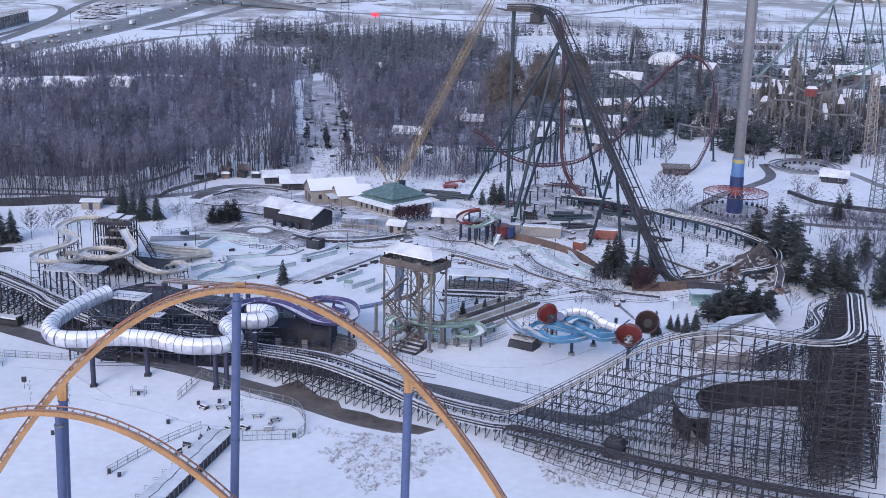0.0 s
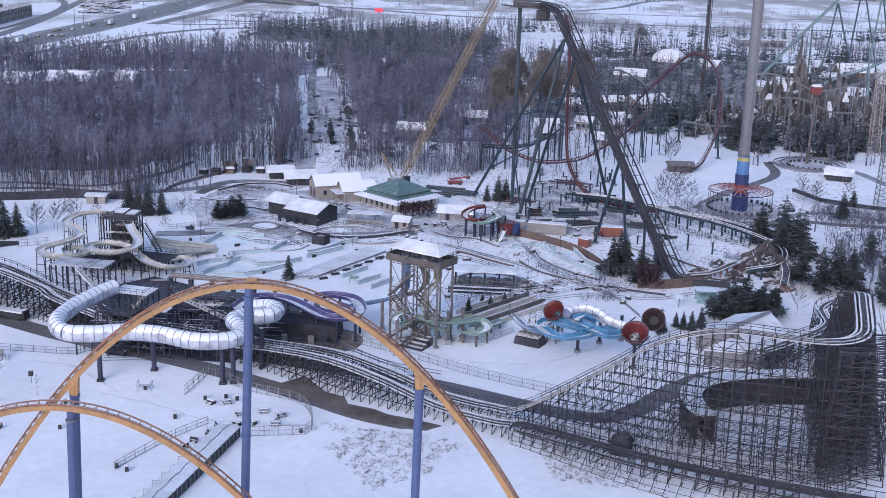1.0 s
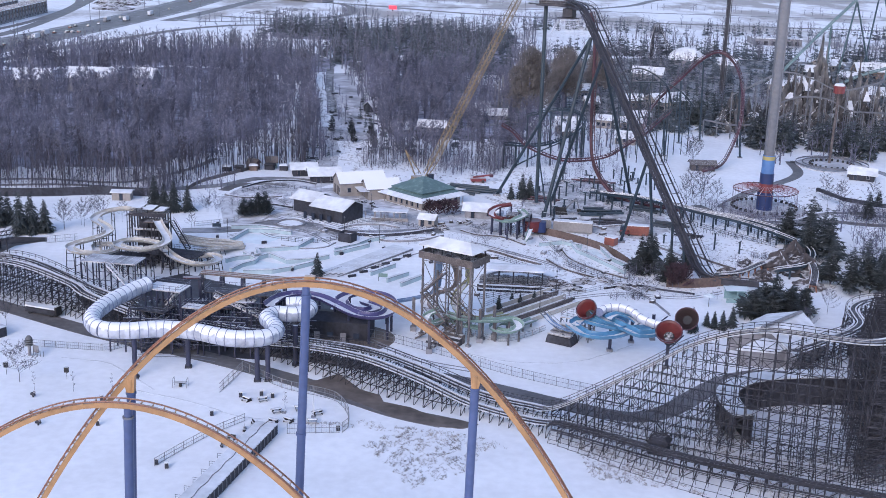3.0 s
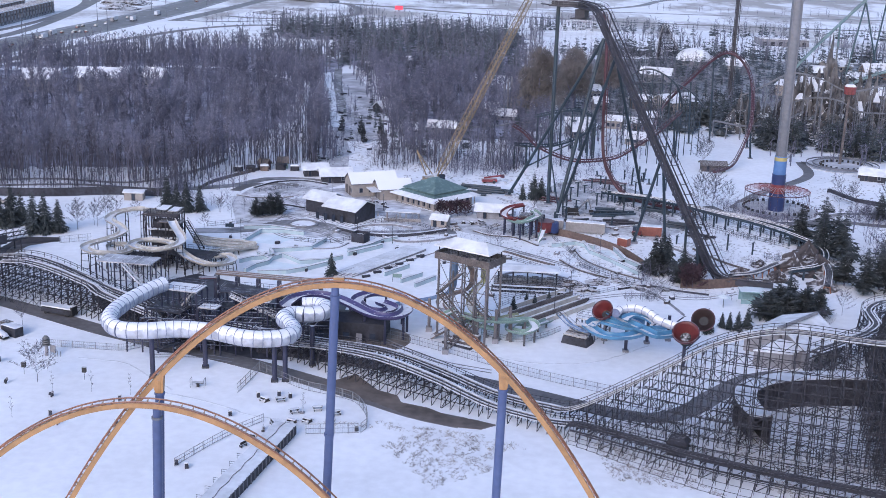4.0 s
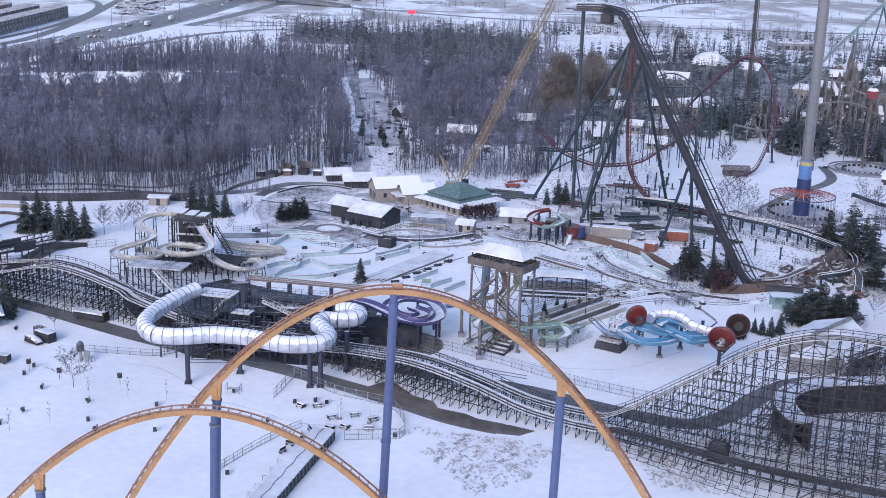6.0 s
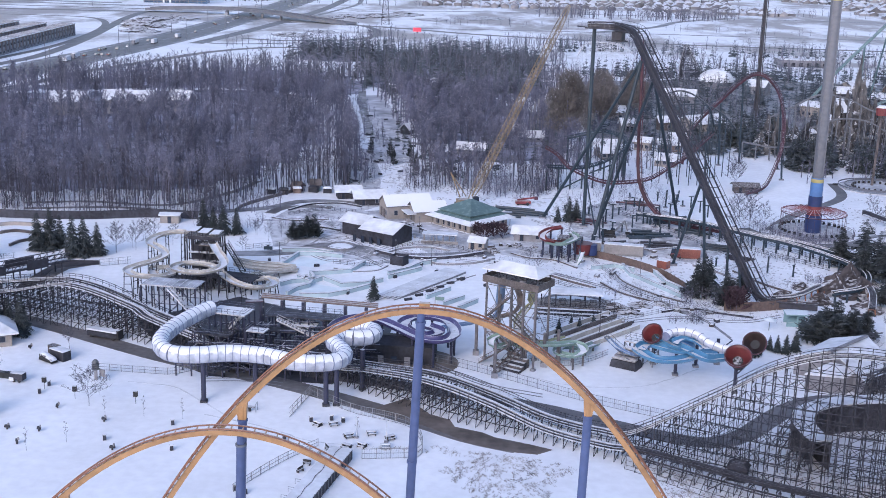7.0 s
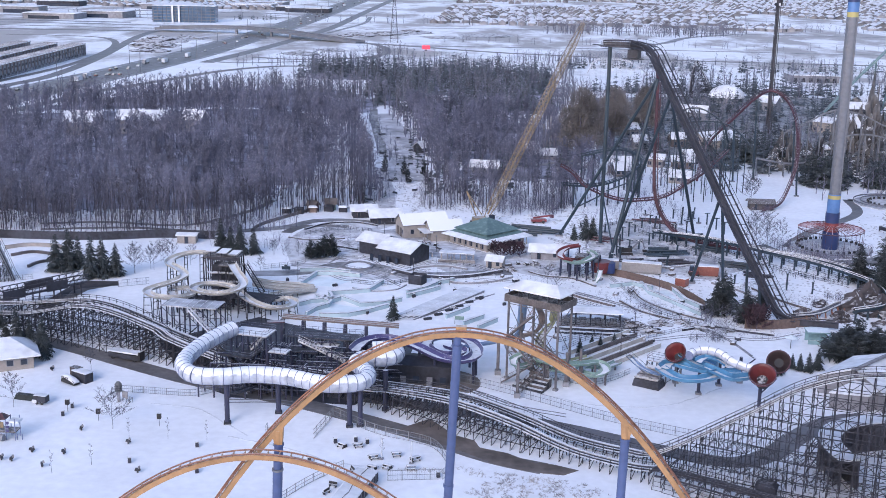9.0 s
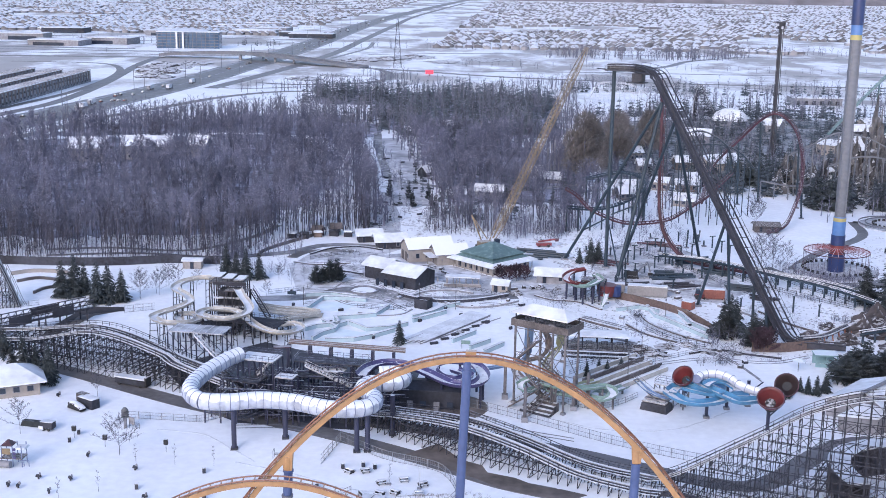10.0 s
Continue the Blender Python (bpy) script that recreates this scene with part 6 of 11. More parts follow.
# dark steel start platforms between the slides
pf = thing("slide_platform", (-72, 262, 0), "dark steel start platform with snowy decks and stairs", "platform")


def deck_on_posts(parent, c, size, rz, z, post_mat=NAVY, nx=4, ny=3, rail=True, deck_mat=None):
    m = Matrix.Translation((c[0], c[1], 0)) @ Matrix.Rotation(radians(rz), 4, "Z")
    L, W = size
    part("deck", Geo().box((0, 0, z - 0.25), (L, W, 0.25)).turned(m), deck_mat or TRACK_SNOW, parent, "snowy deck")
    for i in range(nx):
        for j in range(ny):
            x, y = -L / 2 + L * i / (nx - 1), -W / 2 + W * j / (ny - 1)
            part("post", Geo().box((x, y, -0.1), (0.28, 0.28, z - 0.15)).turned(m), post_mat, parent)
    g = Geo()
    for i in range(nx - 1):
        x0, x1 = -L / 2 + L * i / (nx - 1), -L / 2 + L * (i + 1) / (nx - 1)
        for y in (-W / 2, W / 2):
            k = z / 2
            g.beam((x0, y, 0.3), (x1, y, k), 0.12)
            g.beam((x0, y, k), (x1, y, k), 0.14)
            g.beam((x1, y, k), (x0, y, z - 0.3), 0.12)
    part("bracing", g.turned(m), post_mat, parent)["kind"] = "stuff"
    if rail:
        g = Geo()
        for y in (-W / 2, W / 2):
            for zz in (0.55, 1.1):
                g.beam((-L / 2, y, z + zz), (L / 2, y, z + zz), 0.07)
            for i in range(int(L / 1.5) + 1):
                g.beam((-L / 2 + i * 1.5, y, z), (-L / 2 + i * 1.5, y, z + 1.1), 0.06)
        for x in (-L / 2, L / 2):
            for zz in (0.55, 1.1):
                g.beam((x, -W / 2, z + zz), (x, W / 2, z + zz), 0.07)
        part("railing", g.turned(m), post_mat, parent)
    return m


def stair(parent, a, b, w=1.4, material=None):
    a, b = Vector(a), Vector(b)
    s = (b - a).cross(Vector((0, 0, 1))).normalized() * w / 2
    g = Geo()
    for sd in (-1, 1):
        g.beam(a + s * sd, b + s * sd, 0.12, 0.35)
        g.beam(a + s * sd + Vector((0, 0, 1)), b + s * sd + Vector((0, 0, 1)), 0.07)
    n = max(3, int(abs(b.z - a.z) / 0.35))
    for i in range(n + 1):
        p = a.lerp(b, i / n)
        g.beam(p - s, p + s, 0.32, 0.07)
        if i % 3 == 0:
            for sd in (-1, 1):
                g.beam(p + s * sd, p + s * sd + Vector((0, 0, 1)), 0.05)
    part("stair", g, material or TRACK_SNOW, parent, "steep snowy stair")


deck_on_posts(pf, (-78.8, 251.7, 10.8)[:2], (8.5, 5.5), -12, 10.8, nx=4, ny=3)
deck_on_posts(pf, (-72.4, 248.9, 7.5)[:2], (4.2, 3.2), -12, 7.5, nx=2, ny=2)
deck_on_posts(pf, (-82.0, 250.1, 6.4)[:2], (9, 6), -14, 6.4, nx=4, rail=True, deck_mat=DARK_STEEL)
deck_on_posts(pf, (-64.0, 261.1, 7.6)[:2], (17, 5), -6, 7.4, nx=6, rail=True, deck_mat=DARK_STEEL)
deck_on_posts(pf, (-74.7, 242.6, 3.0)[:2], (13, 5), -14, 3.0, nx=5, rail=True, deck_mat=DARK_STEEL)
stair(pf, (-75.6, 250.5, 10.8), (-79.6, 252.3, 6.0))
stair(pf, (-87.7, 249.8, 8.5), (-82.7, 249.9, 4.0), material=DARK_STEEL)
stair(pf, (-69.5, 256.5, 7.5), (-58.3, 256.6, 2.5))
stair(pf, (-78.6, 230.8, 4.0), (-73.8, 250.4, 0.2), material=DARK_STEEL)
# rows of steel frames that carry the slides' launch levels
fr = random.Random(61)
for i in range(12):
    for j in range(8):
        x, y = -88 + i * 3.4 + j * 0.5, 238 + j * 3.4
        h = fr.choice((4.2, 5.4, 6.6))
        g = Geo().beam((x, y, -0.1), (x, y, h), 0.3)
        g.beam((x, y, h), (x + 3.4, y, h), 0.22)
        g.beam((x, y, 2.4), (x + 3.4, y, 2.4), 0.16)
        if fr.random() < 0.5:
            g.beam((x, y, h - 0.4), (x + 0.5, y + 3.4, h - 0.4), 0.2)
        part("steel_frame", g, NAVY, pf)
for k, (c, L, W, z) in enumerate((((-68.5, 256.7, 5.0), 7, 3, 5.0), ((-63.7, 259.0, 5.8), 6, 3, 5.8), ((-57.6, 262.0, 6.2), 5, 3, 6.2), ((-85.5, 250.7, 3.6), 5, 3, 3.6), ((-89.7, 247.3, 3.0), 5, 3, 3.0), ((-51.2, 264.6, 5.2), 6, 3, 5.2))):
    part("landing", Geo().box((c[0], c[1], z - 0.15), (L, W, 0.15), -10), TRACK_SNOW if k % 2 else DARK_STEEL, pf)
structure("paving", Geo().prism([(-91.5, 246.4), (-80.9, 238.5), (-53.9, 237.0), (-46.0, 257.7), (-44.8, 278.0), (-72.5, 288.0), (-87.4, 296.0), (-107.8, 273.3)], 0.0, 0.05), DARK_PAVING, "dark wet paving under the slides", "pavement")
# brown mat slide with a pale edge
ms = thing("mat_slide", (-62, 270, 0), "long flat tan-brown multi-lane mat slide", "water slide")
a, b = Vector((-75.6, 268.5, 9.2)), Vector((-47.9, 270.5, 7.2))
part("lane_bed", Geo().sweep([a.lerp(b, i / 12) for i in range(13)], rect(2.6, 0.25)), TAN_SLIDE, ms)
for sd in (-1.3, 0.0, 1.3):
    part("lane_divider", Geo().sweep([a.lerp(b, i / 12) for i in range(13)], rect(0.16, 0.3, 0.2, sd)), TAN_SLIDE, ms, "pale divider")
posts_under([a.lerp(b, i / 12) for i in range(13)], ms, 5, 0.32, NAVY, 1.4)
# red canopy beside the platform
part("canopy", Geo().box((*(-75.0, 257.8, 11.2)[:2], 11.2), (4, 1.6, 0.2), 14), RED_STEEL, pf, "faded red canopy")

# open shelter with a snowy metal roof
sh = thing("slide_shelter", (-98, 271, 0), "flat-roofed shelter with a snowy ribbed roof on dark posts", "shelter")
deck_on_posts(sh, (-99.4, 276.4), (14, 6.5), -6, 9.2, rail=False, nx=4, deck_mat=mat("thinly_snowed_metal_roof", (0.42, 0.43, 0.47), 0.6, var=0.35, scale=0.4, coarse=0.15, bump=0.1, streak=0.2))
for i in range(8):
    m = Matrix.Translation((-99.4, 276.4, 0)) @ Matrix.Rotation(radians(-6), 4, "Z")
    part("roof_rib", Geo().box((-6.3 + i * 1.8, 0, 9.2), (0.12, 6.5, 0.1)).turned(m), TRACK_SNOW, sh)
stair(sh, (-99.2, 271.6, 9.2), (-93.3, 271.1, 3.0), 1.6, WHITE_STEEL)

# cream body slides round a timber tower
cs = thing("body_slides", (-100, 303, 0), "cream fibreglass body slides winding round a dark timber tower", "water slide")
tc = (-100.7, 312.3)
deck_on_posts(cs, tc, (9.5, 6), -3, 12.2, post_mat=WOOD, nx=5, ny=4, deck_mat=DECK_WOOD)
deck_on_posts(cs, (tc[0] + 3, tc[1] - 3.5), (6.5, 3.2), -3, 10.6, post_mat=WOOD, nx=4, ny=2, deck_mat=DECK_WOOD)
part("deck_fascia", Geo().box((tc[0] + 0.6, tc[1] - 3.2, 11.6), (9, 0.2, 0.9), -3), WOOD, cs)
part("deck_fascia", Geo().box((tc[0] - 4.8, tc[1], 11.4), (0.2, 6, 0.9), -3), WOOD, cs)
A = flume([(-104.0, 315.2, 11.6), (-109.9, 317.5, 11.3), (-114.2, 314.5, 10.8), (-115.2, 309.3, 10.2), (-111.3, 305.5, 9.6), (-108.7, 301.6, 9.0), (-110.5, 297.4, 8.4), (-114.2, 293.3, 7.9), (-115.3, 290.0, 7.6), (-111.8, 286.8, 7.3), (-106.3, 287.9, 7.0), (-104.1, 292.8, 6.7), (-107.4, 298.3, 6.4), (-111.1, 298.2, 6.0), (-109.8, 294.9, 5.6)], 1.25, CREAM_SLIDE, cs, "cream open flume")
B = flume([(-97.0, 306.4, 11.4), (-95.2, 303.4, 10.2), (-92.9, 300.0, 9.2), (-91.5, 296.2, 8.6), (-92.6, 292.1, 8.2), (-96.5, 289.9, 7.8), (-101.6, 291.9, 7.5), (-104.8, 296.3, 7.2), (-103.3, 301.0, 7.0), (-98.7, 301.7, 6.8), (-95.0, 300.3, 6.4), (-91.9, 296.4, 5.6), (-87.7, 292.4, 4.8), (-82.9, 290.5, 4.3), (-79.3, 293.3, 3.9), (-78.5, 298.4, 3.6), (-81.4, 302.8, 3.3), (-84.5, 301.9, 3.0), (-86.7, 305.3, 2.7), (-85.3, 310.4, 2.2), (-81.2, 315.6, 1.5), (-77.2, 321.7, 0.7)], 1.25, CREAM_SLIDE, cs, "cream open flume")
posts_under(A, cs, 4.6, 0.09, WOOD, 0.8)
posts_under(B, cs, 4.6, 0.09, WOOD, 0.8)
for i in range(3):
    a, b = Vector((-93.9, 317.8, 4.2)), Vector((-77.5, 324.2, 0.8))
    off = Vector((0.5 * i, -2.4 * i, -0.2 * i))
    flume([a + off, a.lerp(b, 0.35) + off + Vector((0, 0, -0.3)), a.lerp(b, 0.7) + off, b + off * 0.7], 0.95, CREAM_SLIDE, cs, "cream lane")
# stair core and lower decks of the tower
part("stair_core", Geo().box((tc[0] + 0.5, tc[1] + 0.5, 0), (6.4, 3.6, 9.8), -3), WOOD_SHEATH, cs, "dark boarded stair core")
for z in (3.0, 5.6, 8.0):
    part("landing", Geo().box((tc[0] + 0.6, tc[1] - 3.3, z), (8.6, 1.6, 0.2), -3), TRACK_SNOW, cs, "snowy landing")
for k in range(3):
    part("roof_slat", Geo().box((tc[0] - 3 + k * 3.1, tc[1] + 0.4, 13.6 - 0.4 * k), (2.7, 5.4, 0.18), -3), TRACK_SNOW, cs, "snow-dusted stepped roof")
    for b in (-2.4, 2.6):
        part("roof_post", Geo().box((tc[0] - 3 + k * 3.1, tc[1] + b, 12.2), (0.18, 0.18, 1.5 - 0.4 * k)), WOOD, cs)
deck_on_posts(cs, (tc[0] + 9, tc[1] - 9), (16, 7), -14, 3.6, post_mat=WOOD, nx=6, ny=3, deck_mat=WOOD_SHEATH)
deck_on_posts(cs, (tc[0] - 2, tc[1] - 10), (12, 5), -8, 2.6, post_mat=WOOD, nx=5, ny=3, deck_mat=WOOD_SHEATH)
stair(cs, (tc[0] + 6.5, tc[1] - 2, 10.4), (tc[0] + 12, tc[1] - 6, 3.8), 1.5, WOOD)

# ---- slide tower with a white hipped roof ----
tw = thing("slide_tower", (-14.8, 256.6, 0), "tall slide tower with a brown deck and snowy hipped roof", "water slide")
TOWER_STEEL = mat("weathered_grey_tower_steel", (0.125, 0.118, 0.128), 0.6, var=0.3, scale=0.8, coarse=0.2, bump=0.05, snow=0.2, edge=0.95)
TM = Matrix.Translation((-14.8, 256.6, 0)) @ Matrix.Rotation(radians(-31), 4, "Z")
g = Geo()
L, W = 14.4, 7.6
g.put([(-L / 2, -W / 2, 21.7), (L / 2, -W / 2, 21.7), (L / 2, W / 2, 21.7), (-L / 2, W / 2, 21.7), (-L / 2 + 3, 0, 23.2), (L / 2 - 3, 0, 23.2), (-L / 2, -W / 2, 21.45), (L / 2, -W / 2, 21.45), (L / 2, W / 2, 21.45), (-L / 2, W / 2, 21.45)],
      [(0, 1, 5, 4), (1, 2, 5), (2, 3, 4, 5), (3, 0, 4), (9, 8, 7, 6), (0, 6, 7, 1), (1, 7, 8, 2), (2, 8, 9, 3), (3, 9, 6, 0)])
part("roof", g.turned(TM), SNOW_ROOF, tw, "snow-covered hipped roof")
part("deck", Geo().box((0, 0, 18.6), (14.2, 7.2, 0.35)).turned(TM), DECK_WOOD, tw)
for cc, s in (((0, -3.6, 18.5), (14.4, 0.18, 1.6)), ((0, 3.6, 18.5), (14.4, 0.18, 1.6)), ((-7.15, 0, 18.5), (0.18, 7, 1.6)), ((7.15, 0, 18.5), (0.18, 7, 1.6))):
    part("deck_fascia", Geo().box(cc, s).turned(TM), DECK_WOOD, tw, "brown boarded fascia")
for i in range(6):
    for y in (-3.1, 3.1):
        x = -6.3 + i * 2.52
        part("roof_post", Geo().box((x, y, 18.9), (0.2, 0.2, 2.7)).turned(TM), WOOD, tw)
for i in range(5):
    part("start_gate", Geo().box((-5 + i * 2.5, -2.2, 18.9), (1.2, 0.8, 1.1)).turned(TM), GREY_WALL if i % 2 else DARK_WALL, tw)
for i in range(5):
    for y in (-3, 3):
        x = -6.4 + i * 3.2
        p = part("leg", Geo().cyl((x, y, -0.1), (x, y, 18.6), 0.26 if i in (0, 4) else 0.18, n=10).turned(TM), TOWER_STEEL, tw, "weathered dark grey post")
        part("footing", Geo().box((x, y, -0.1), (1.0, 1.0, 0.6)).turned(TM), GREY_WALL, p)
for i in range(4):
    x0, x1 = -6.4 + i * 3.2, -3.2 + i * 3.2
    for y in (-3, 3):
        for k in range(3):
            z = 1.5 + k * 5.6
            p, q = ((x0, y, z), (x1, y, z + 5.2)) if (i + k) % 2 else ((x1, y, z), (x0, y, z + 5.2))
            part("brace", Geo().beam(p, q, 0.12).turned(TM), TOWER_STEEL, tw)
            part("girt", Geo().beam((x0, y, z + 5.2), (x1, y, z + 5.2), 0.14).turned(TM), TOWER_STEEL, tw)
stair(tw, TM @ Vector((-6, -5.2, 0)), TM @ Vector((1.5, -5.2, 5.5)), 1.8, DECK_WOOD)
stair(tw, TM @ Vector((1.5, -4.4, 5.5)), TM @ Vector((-5, -4.4, 11.0)), 1.8, DECK_WOOD)
stair(tw, TM @ Vector((-5, -5.0, 11.0)), TM @ Vector((1, -5.0, 16.8)), 1.8, DECK_WOOD)
flume([(-18.6, 261.7, 16.5), (-18.8, 264.0, 12.0), (-19.2, 265.4, 8.5), (-21.6, 266.9, 6.5), (-25.7, 269.0, 4.5), (-31.0, 270.8, 2.8), (-34.4, 271.7, 1.6)], 1.0, STEELBLUE_SLIDE, tw, "steel-blue flume")
flume([(-15.2, 262.1, 16.0), (-14.0, 263.4, 12.4), (-15.8, 264.3, 9.0), (-20.0, 265.0, 7.2), (-21.7, 262.5, 6.0), (-19.4, 258.2, 4.8), (-15.6, 254.5, 3.0), (-12.7, 256.1, 1.2)], 1.0, TAN_SLIDE, tw, "brown flume")
flume([(-11.3, 261.1, 16.2), (-11.7, 265.6, 11.0), (-13.9, 263.5, 8.5), (-14.5, 260.3, 6.5), (-12.4, 257.8, 5.0), (-8.4, 259.4, 3.8), (-5.2, 263.7, 3.0), (-2.5, 267.5, 2.4)], 1.0, OLIVE_SLIDE, tw, "olive flume")
line = flume([(-16.2, 254.5, 6.2), (-11.8, 253.0, 5.6), (-5.4, 254.8, 5.0), (-1.0, 257.9, 4.4), (0.5, 255.1, 3.8), (-1.8, 252.7, 3.2), (-5.3, 255.6, 2.8), (-3.9, 260.8, 2.4), (0.7, 261.8, 2.0), (4.2, 267.2, 1.4)], 1.15, GREEN_SLIDE, tw, "grey-green flume coil")
posts_under(line, tw, 4, 0.24, TOWER_STEEL)
line = flume([(-17.6, 255.2, 7.0), (-20.5, 253.0, 6.0), (-19.1, 250.8, 5.2), (-15.6, 255.3, 4.6), (-12.8, 253.9, 4.0), (-8.5, 254.7, 3.0)], 1.0, GREEN_SLIDE, tw, "grey-green flume")
for x, y in ((-23.9, 259.8), (-19.3, 245.7), (-8.4, 253.9), (-13.1, 253.3), (-5.2, 256.6)):
    p = part("mast", Geo().cyl((x, y, -0.1), (x, y, 8.0), 0.36, n=10), TOWER_STEEL, tw)
    part("footing", Geo().box((x, y, -0.1), (1.4, 1.4, 1.2)), GREY_WALL, p)
# straight run-out lanes
rl = thing("slide_runout", (2, 276, 0), "straight snow-filled slide run-out lanes with timber walls", "water slide")
for i in range(5):
    a, b = Vector((-2.4, 267.8, 0.3)), Vector((13.9, 287.2, 0.3))
    off = Vector((-1.7 * i + 2, 2.6 * i - 3.5, 0))
    part("lane_wall", Geo().sweep([a + off, a.lerp(b, 0.5) + off, b + off], rect(0.35, 1.1, 0.4)), DECK_WOOD if i % 2 else CREAM_SLIDE, rl)

# ---- blue raft ride with red funnels ----
rf = thing("raft_slide", (24, 248, 0), "sky-blue open raft flumes between brick-red funnels", "water slide")


def funnel(x, y, z, r, yaw, tilt, depth, m, parent, back, label):
    M = pose(x, y, z, tilt, 0, yaw)
    g = Geo()
    n = 24
    prof = [(r, 0.0), (r * 1.04, -0.1), (r * 0.95, -depth * 0.4), (r * 0.45, -depth), (r * 0.38, -depth - 1.2)]
    inner = [(r * 0.93, 0.0), (r * 0.86, -depth * 0.4), (r * 0.40, -depth * 0.94), (r * 0.33, -depth - 1.2)]
    vs, fs = [], []
    rows = prof[::-1] + inner
    for rr, zz in rows:
        vs += [(rr * math.cos(2 * math.pi * i / n), rr * math.sin(2 * math.pi * i / n), zz) for i in range(n)]
    for k in range(len(rows) - 1):
        fs += [(k * n + i, k * n + (i + 1) % n, (k + 1) * n + (i + 1) % n, (k + 1) * n + i) for i in range(n)]
    fn = part("funnel", g.put(vs, fs).turned(M), m, parent, label, True)
    rim = [M @ Vector((r * math.cos(2 * math.pi * i / n), r * math.sin(2 * math.pi * i / n), 0)) for i in range(n + 1)]
    part("rim", Geo().sweep(rim, rect(0.2, 0.2)), RED_STEEL, fn, "snow-topped rim")
    part("outlet", Geo().cyl(M @ Vector((0, 0, -depth * 0.96)), M @ Vector((0, 0, -depth - 1.8)), r * 0.42, n=14), BLACK, fn)
    return fn


funnel(14.9, 250.6, 10.2, 2.35, -38, 48, 2.2, RED_BOWL, rf, RED_BOWL, "brick-red funnel open to the side")
funnel(31.6, 239.0, 9.9, 2.8, -14, 36, 1.9, RED_BOWL, rf, BROWN_BOWL, "brick-red funnel with a dark outlet")
funnel(36.3, 246.2, 10.4, 2.5, -20, 58, 1.2, BROWN_BOWL, rf, BROWN_BOWL, "dark brown back of a funnel")
b1 = flume([(17.0, 252.8, 8.6), (19.4, 249.8, 8.0), (23.1, 246.8, 7.4), (26.3, 243.9, 7.0), (30.2, 245.7, 6.8), (31.9, 245.2, 6.8)], 1.5, BLUE_SLIDE, rf, "sky-blue flume")
b2 = flume([(12.5, 247.8, 7.6), (14.4, 250.4, 7.6), (18.7, 248.1, 7.4), (22.0, 247.9, 7.2), (23.1, 252.4, 7.0), (21.1, 255.2, 7.0), (18.5, 254.9, 7.0)], 1.5, BLUE_SLIDE, rf, "sky-blue flume")
b3 = flume([(11.6, 248.3, 7.0), (14.2, 244.3, 6.6), (17.8, 243.5, 6.4), (21.6, 245.0, 6.4), (25.5, 248.2, 6.6), (29.2, 248.5, 6.8)], 1.5, BLUE_SLIDE, rf, "sky-blue flume")
wt = spline([(17.7, 249.2, 10.0), (19.3, 251.5, 10.2), (22.1, 252.0, 10.4), (24.8, 250.3, 10.2), (26.5, 247.6, 9.6), (29.1, 246.0, 9.0), (31.2, 245.1, 9.0)], 1.0)
part("tube", Geo().sweep(wt, ring(0.95, 12)), WHITE_TUBE, rf, "white tube with snow on its back", True)
for p, d in even(wt, 2.0):
    part("seam", Geo().cyl(p - d * 0.06, p + d * 0.06, 1.03, n=12), TUBE_SEAM, rf)
flume([(19.8, 248.5, 9.0), (21.8, 250.5, 9.2), (24.3, 249.9, 9.0), (26.1, 248.0, 8.4)], 1.1, BLUE_SLIDE, rf, "sky-blue flume")
for x, y, h in ((20.8, 252.2, 6.0), (32.3, 243.2, 8.0), (31.3, 260.8, 6.2), (16.6, 259.0, 6.0), (26.2, 258.3, 6.4)):
    p = part("post", Geo().cyl((x, y, -0.1), (x, y, h), 0.38, n=10), NAVY, rf)
    part("footing", Geo().box((x, y, -0.1), (1.3, 1.3, 0.6)), GREY_WALL, p)
    part("strut", Geo().cyl((x, y, h * 0.5), (x + 3, y - 1, h), 0.16, n=6), NAVY, p)
ld = thing("slide_stair_ramp", (7, 252, 0), "grey stepped landing with a dark boarded base", "platform")
x, y = 10.3, 256.4
part("base", Geo().box((x, y, 0), (6.4, 4, 1.7), -28, 0.9), WOOD_SHEATH, ld)
for i in range(5):
    part("step", Geo().box((x - 0.4 + i * 0.4, y + i * 0.4, 1.7 + i * 0.5), (5.6 - i * 0.5, 1.8, 0.3), -28), GREY_WALL if i % 2 else TRACK_SNOW, ld)
deck_on_posts(ld, (x + 3.6, y + 3.2), (7, 3.2), -28, 5.0, post_mat=GREY_STEEL, nx=4, ny=2)
stair(ld, (x - 4.5, y + 4.5, 5.4), (x + 1.0, y - 0.5, 1.9), 1.4, GREY_STEEL)
flume([(x - 4, y + 3, 5.4), (x - 2.4, y + 0.4, 4.4), (x + 0.6, y - 1.6, 3.6), (x + 2.4, y - 0.6, 3.0), (x + 1.4, y + 1.2, 2.9)], 0.7, STEELBLUE_SLIDE, ld, "grey curved flume")

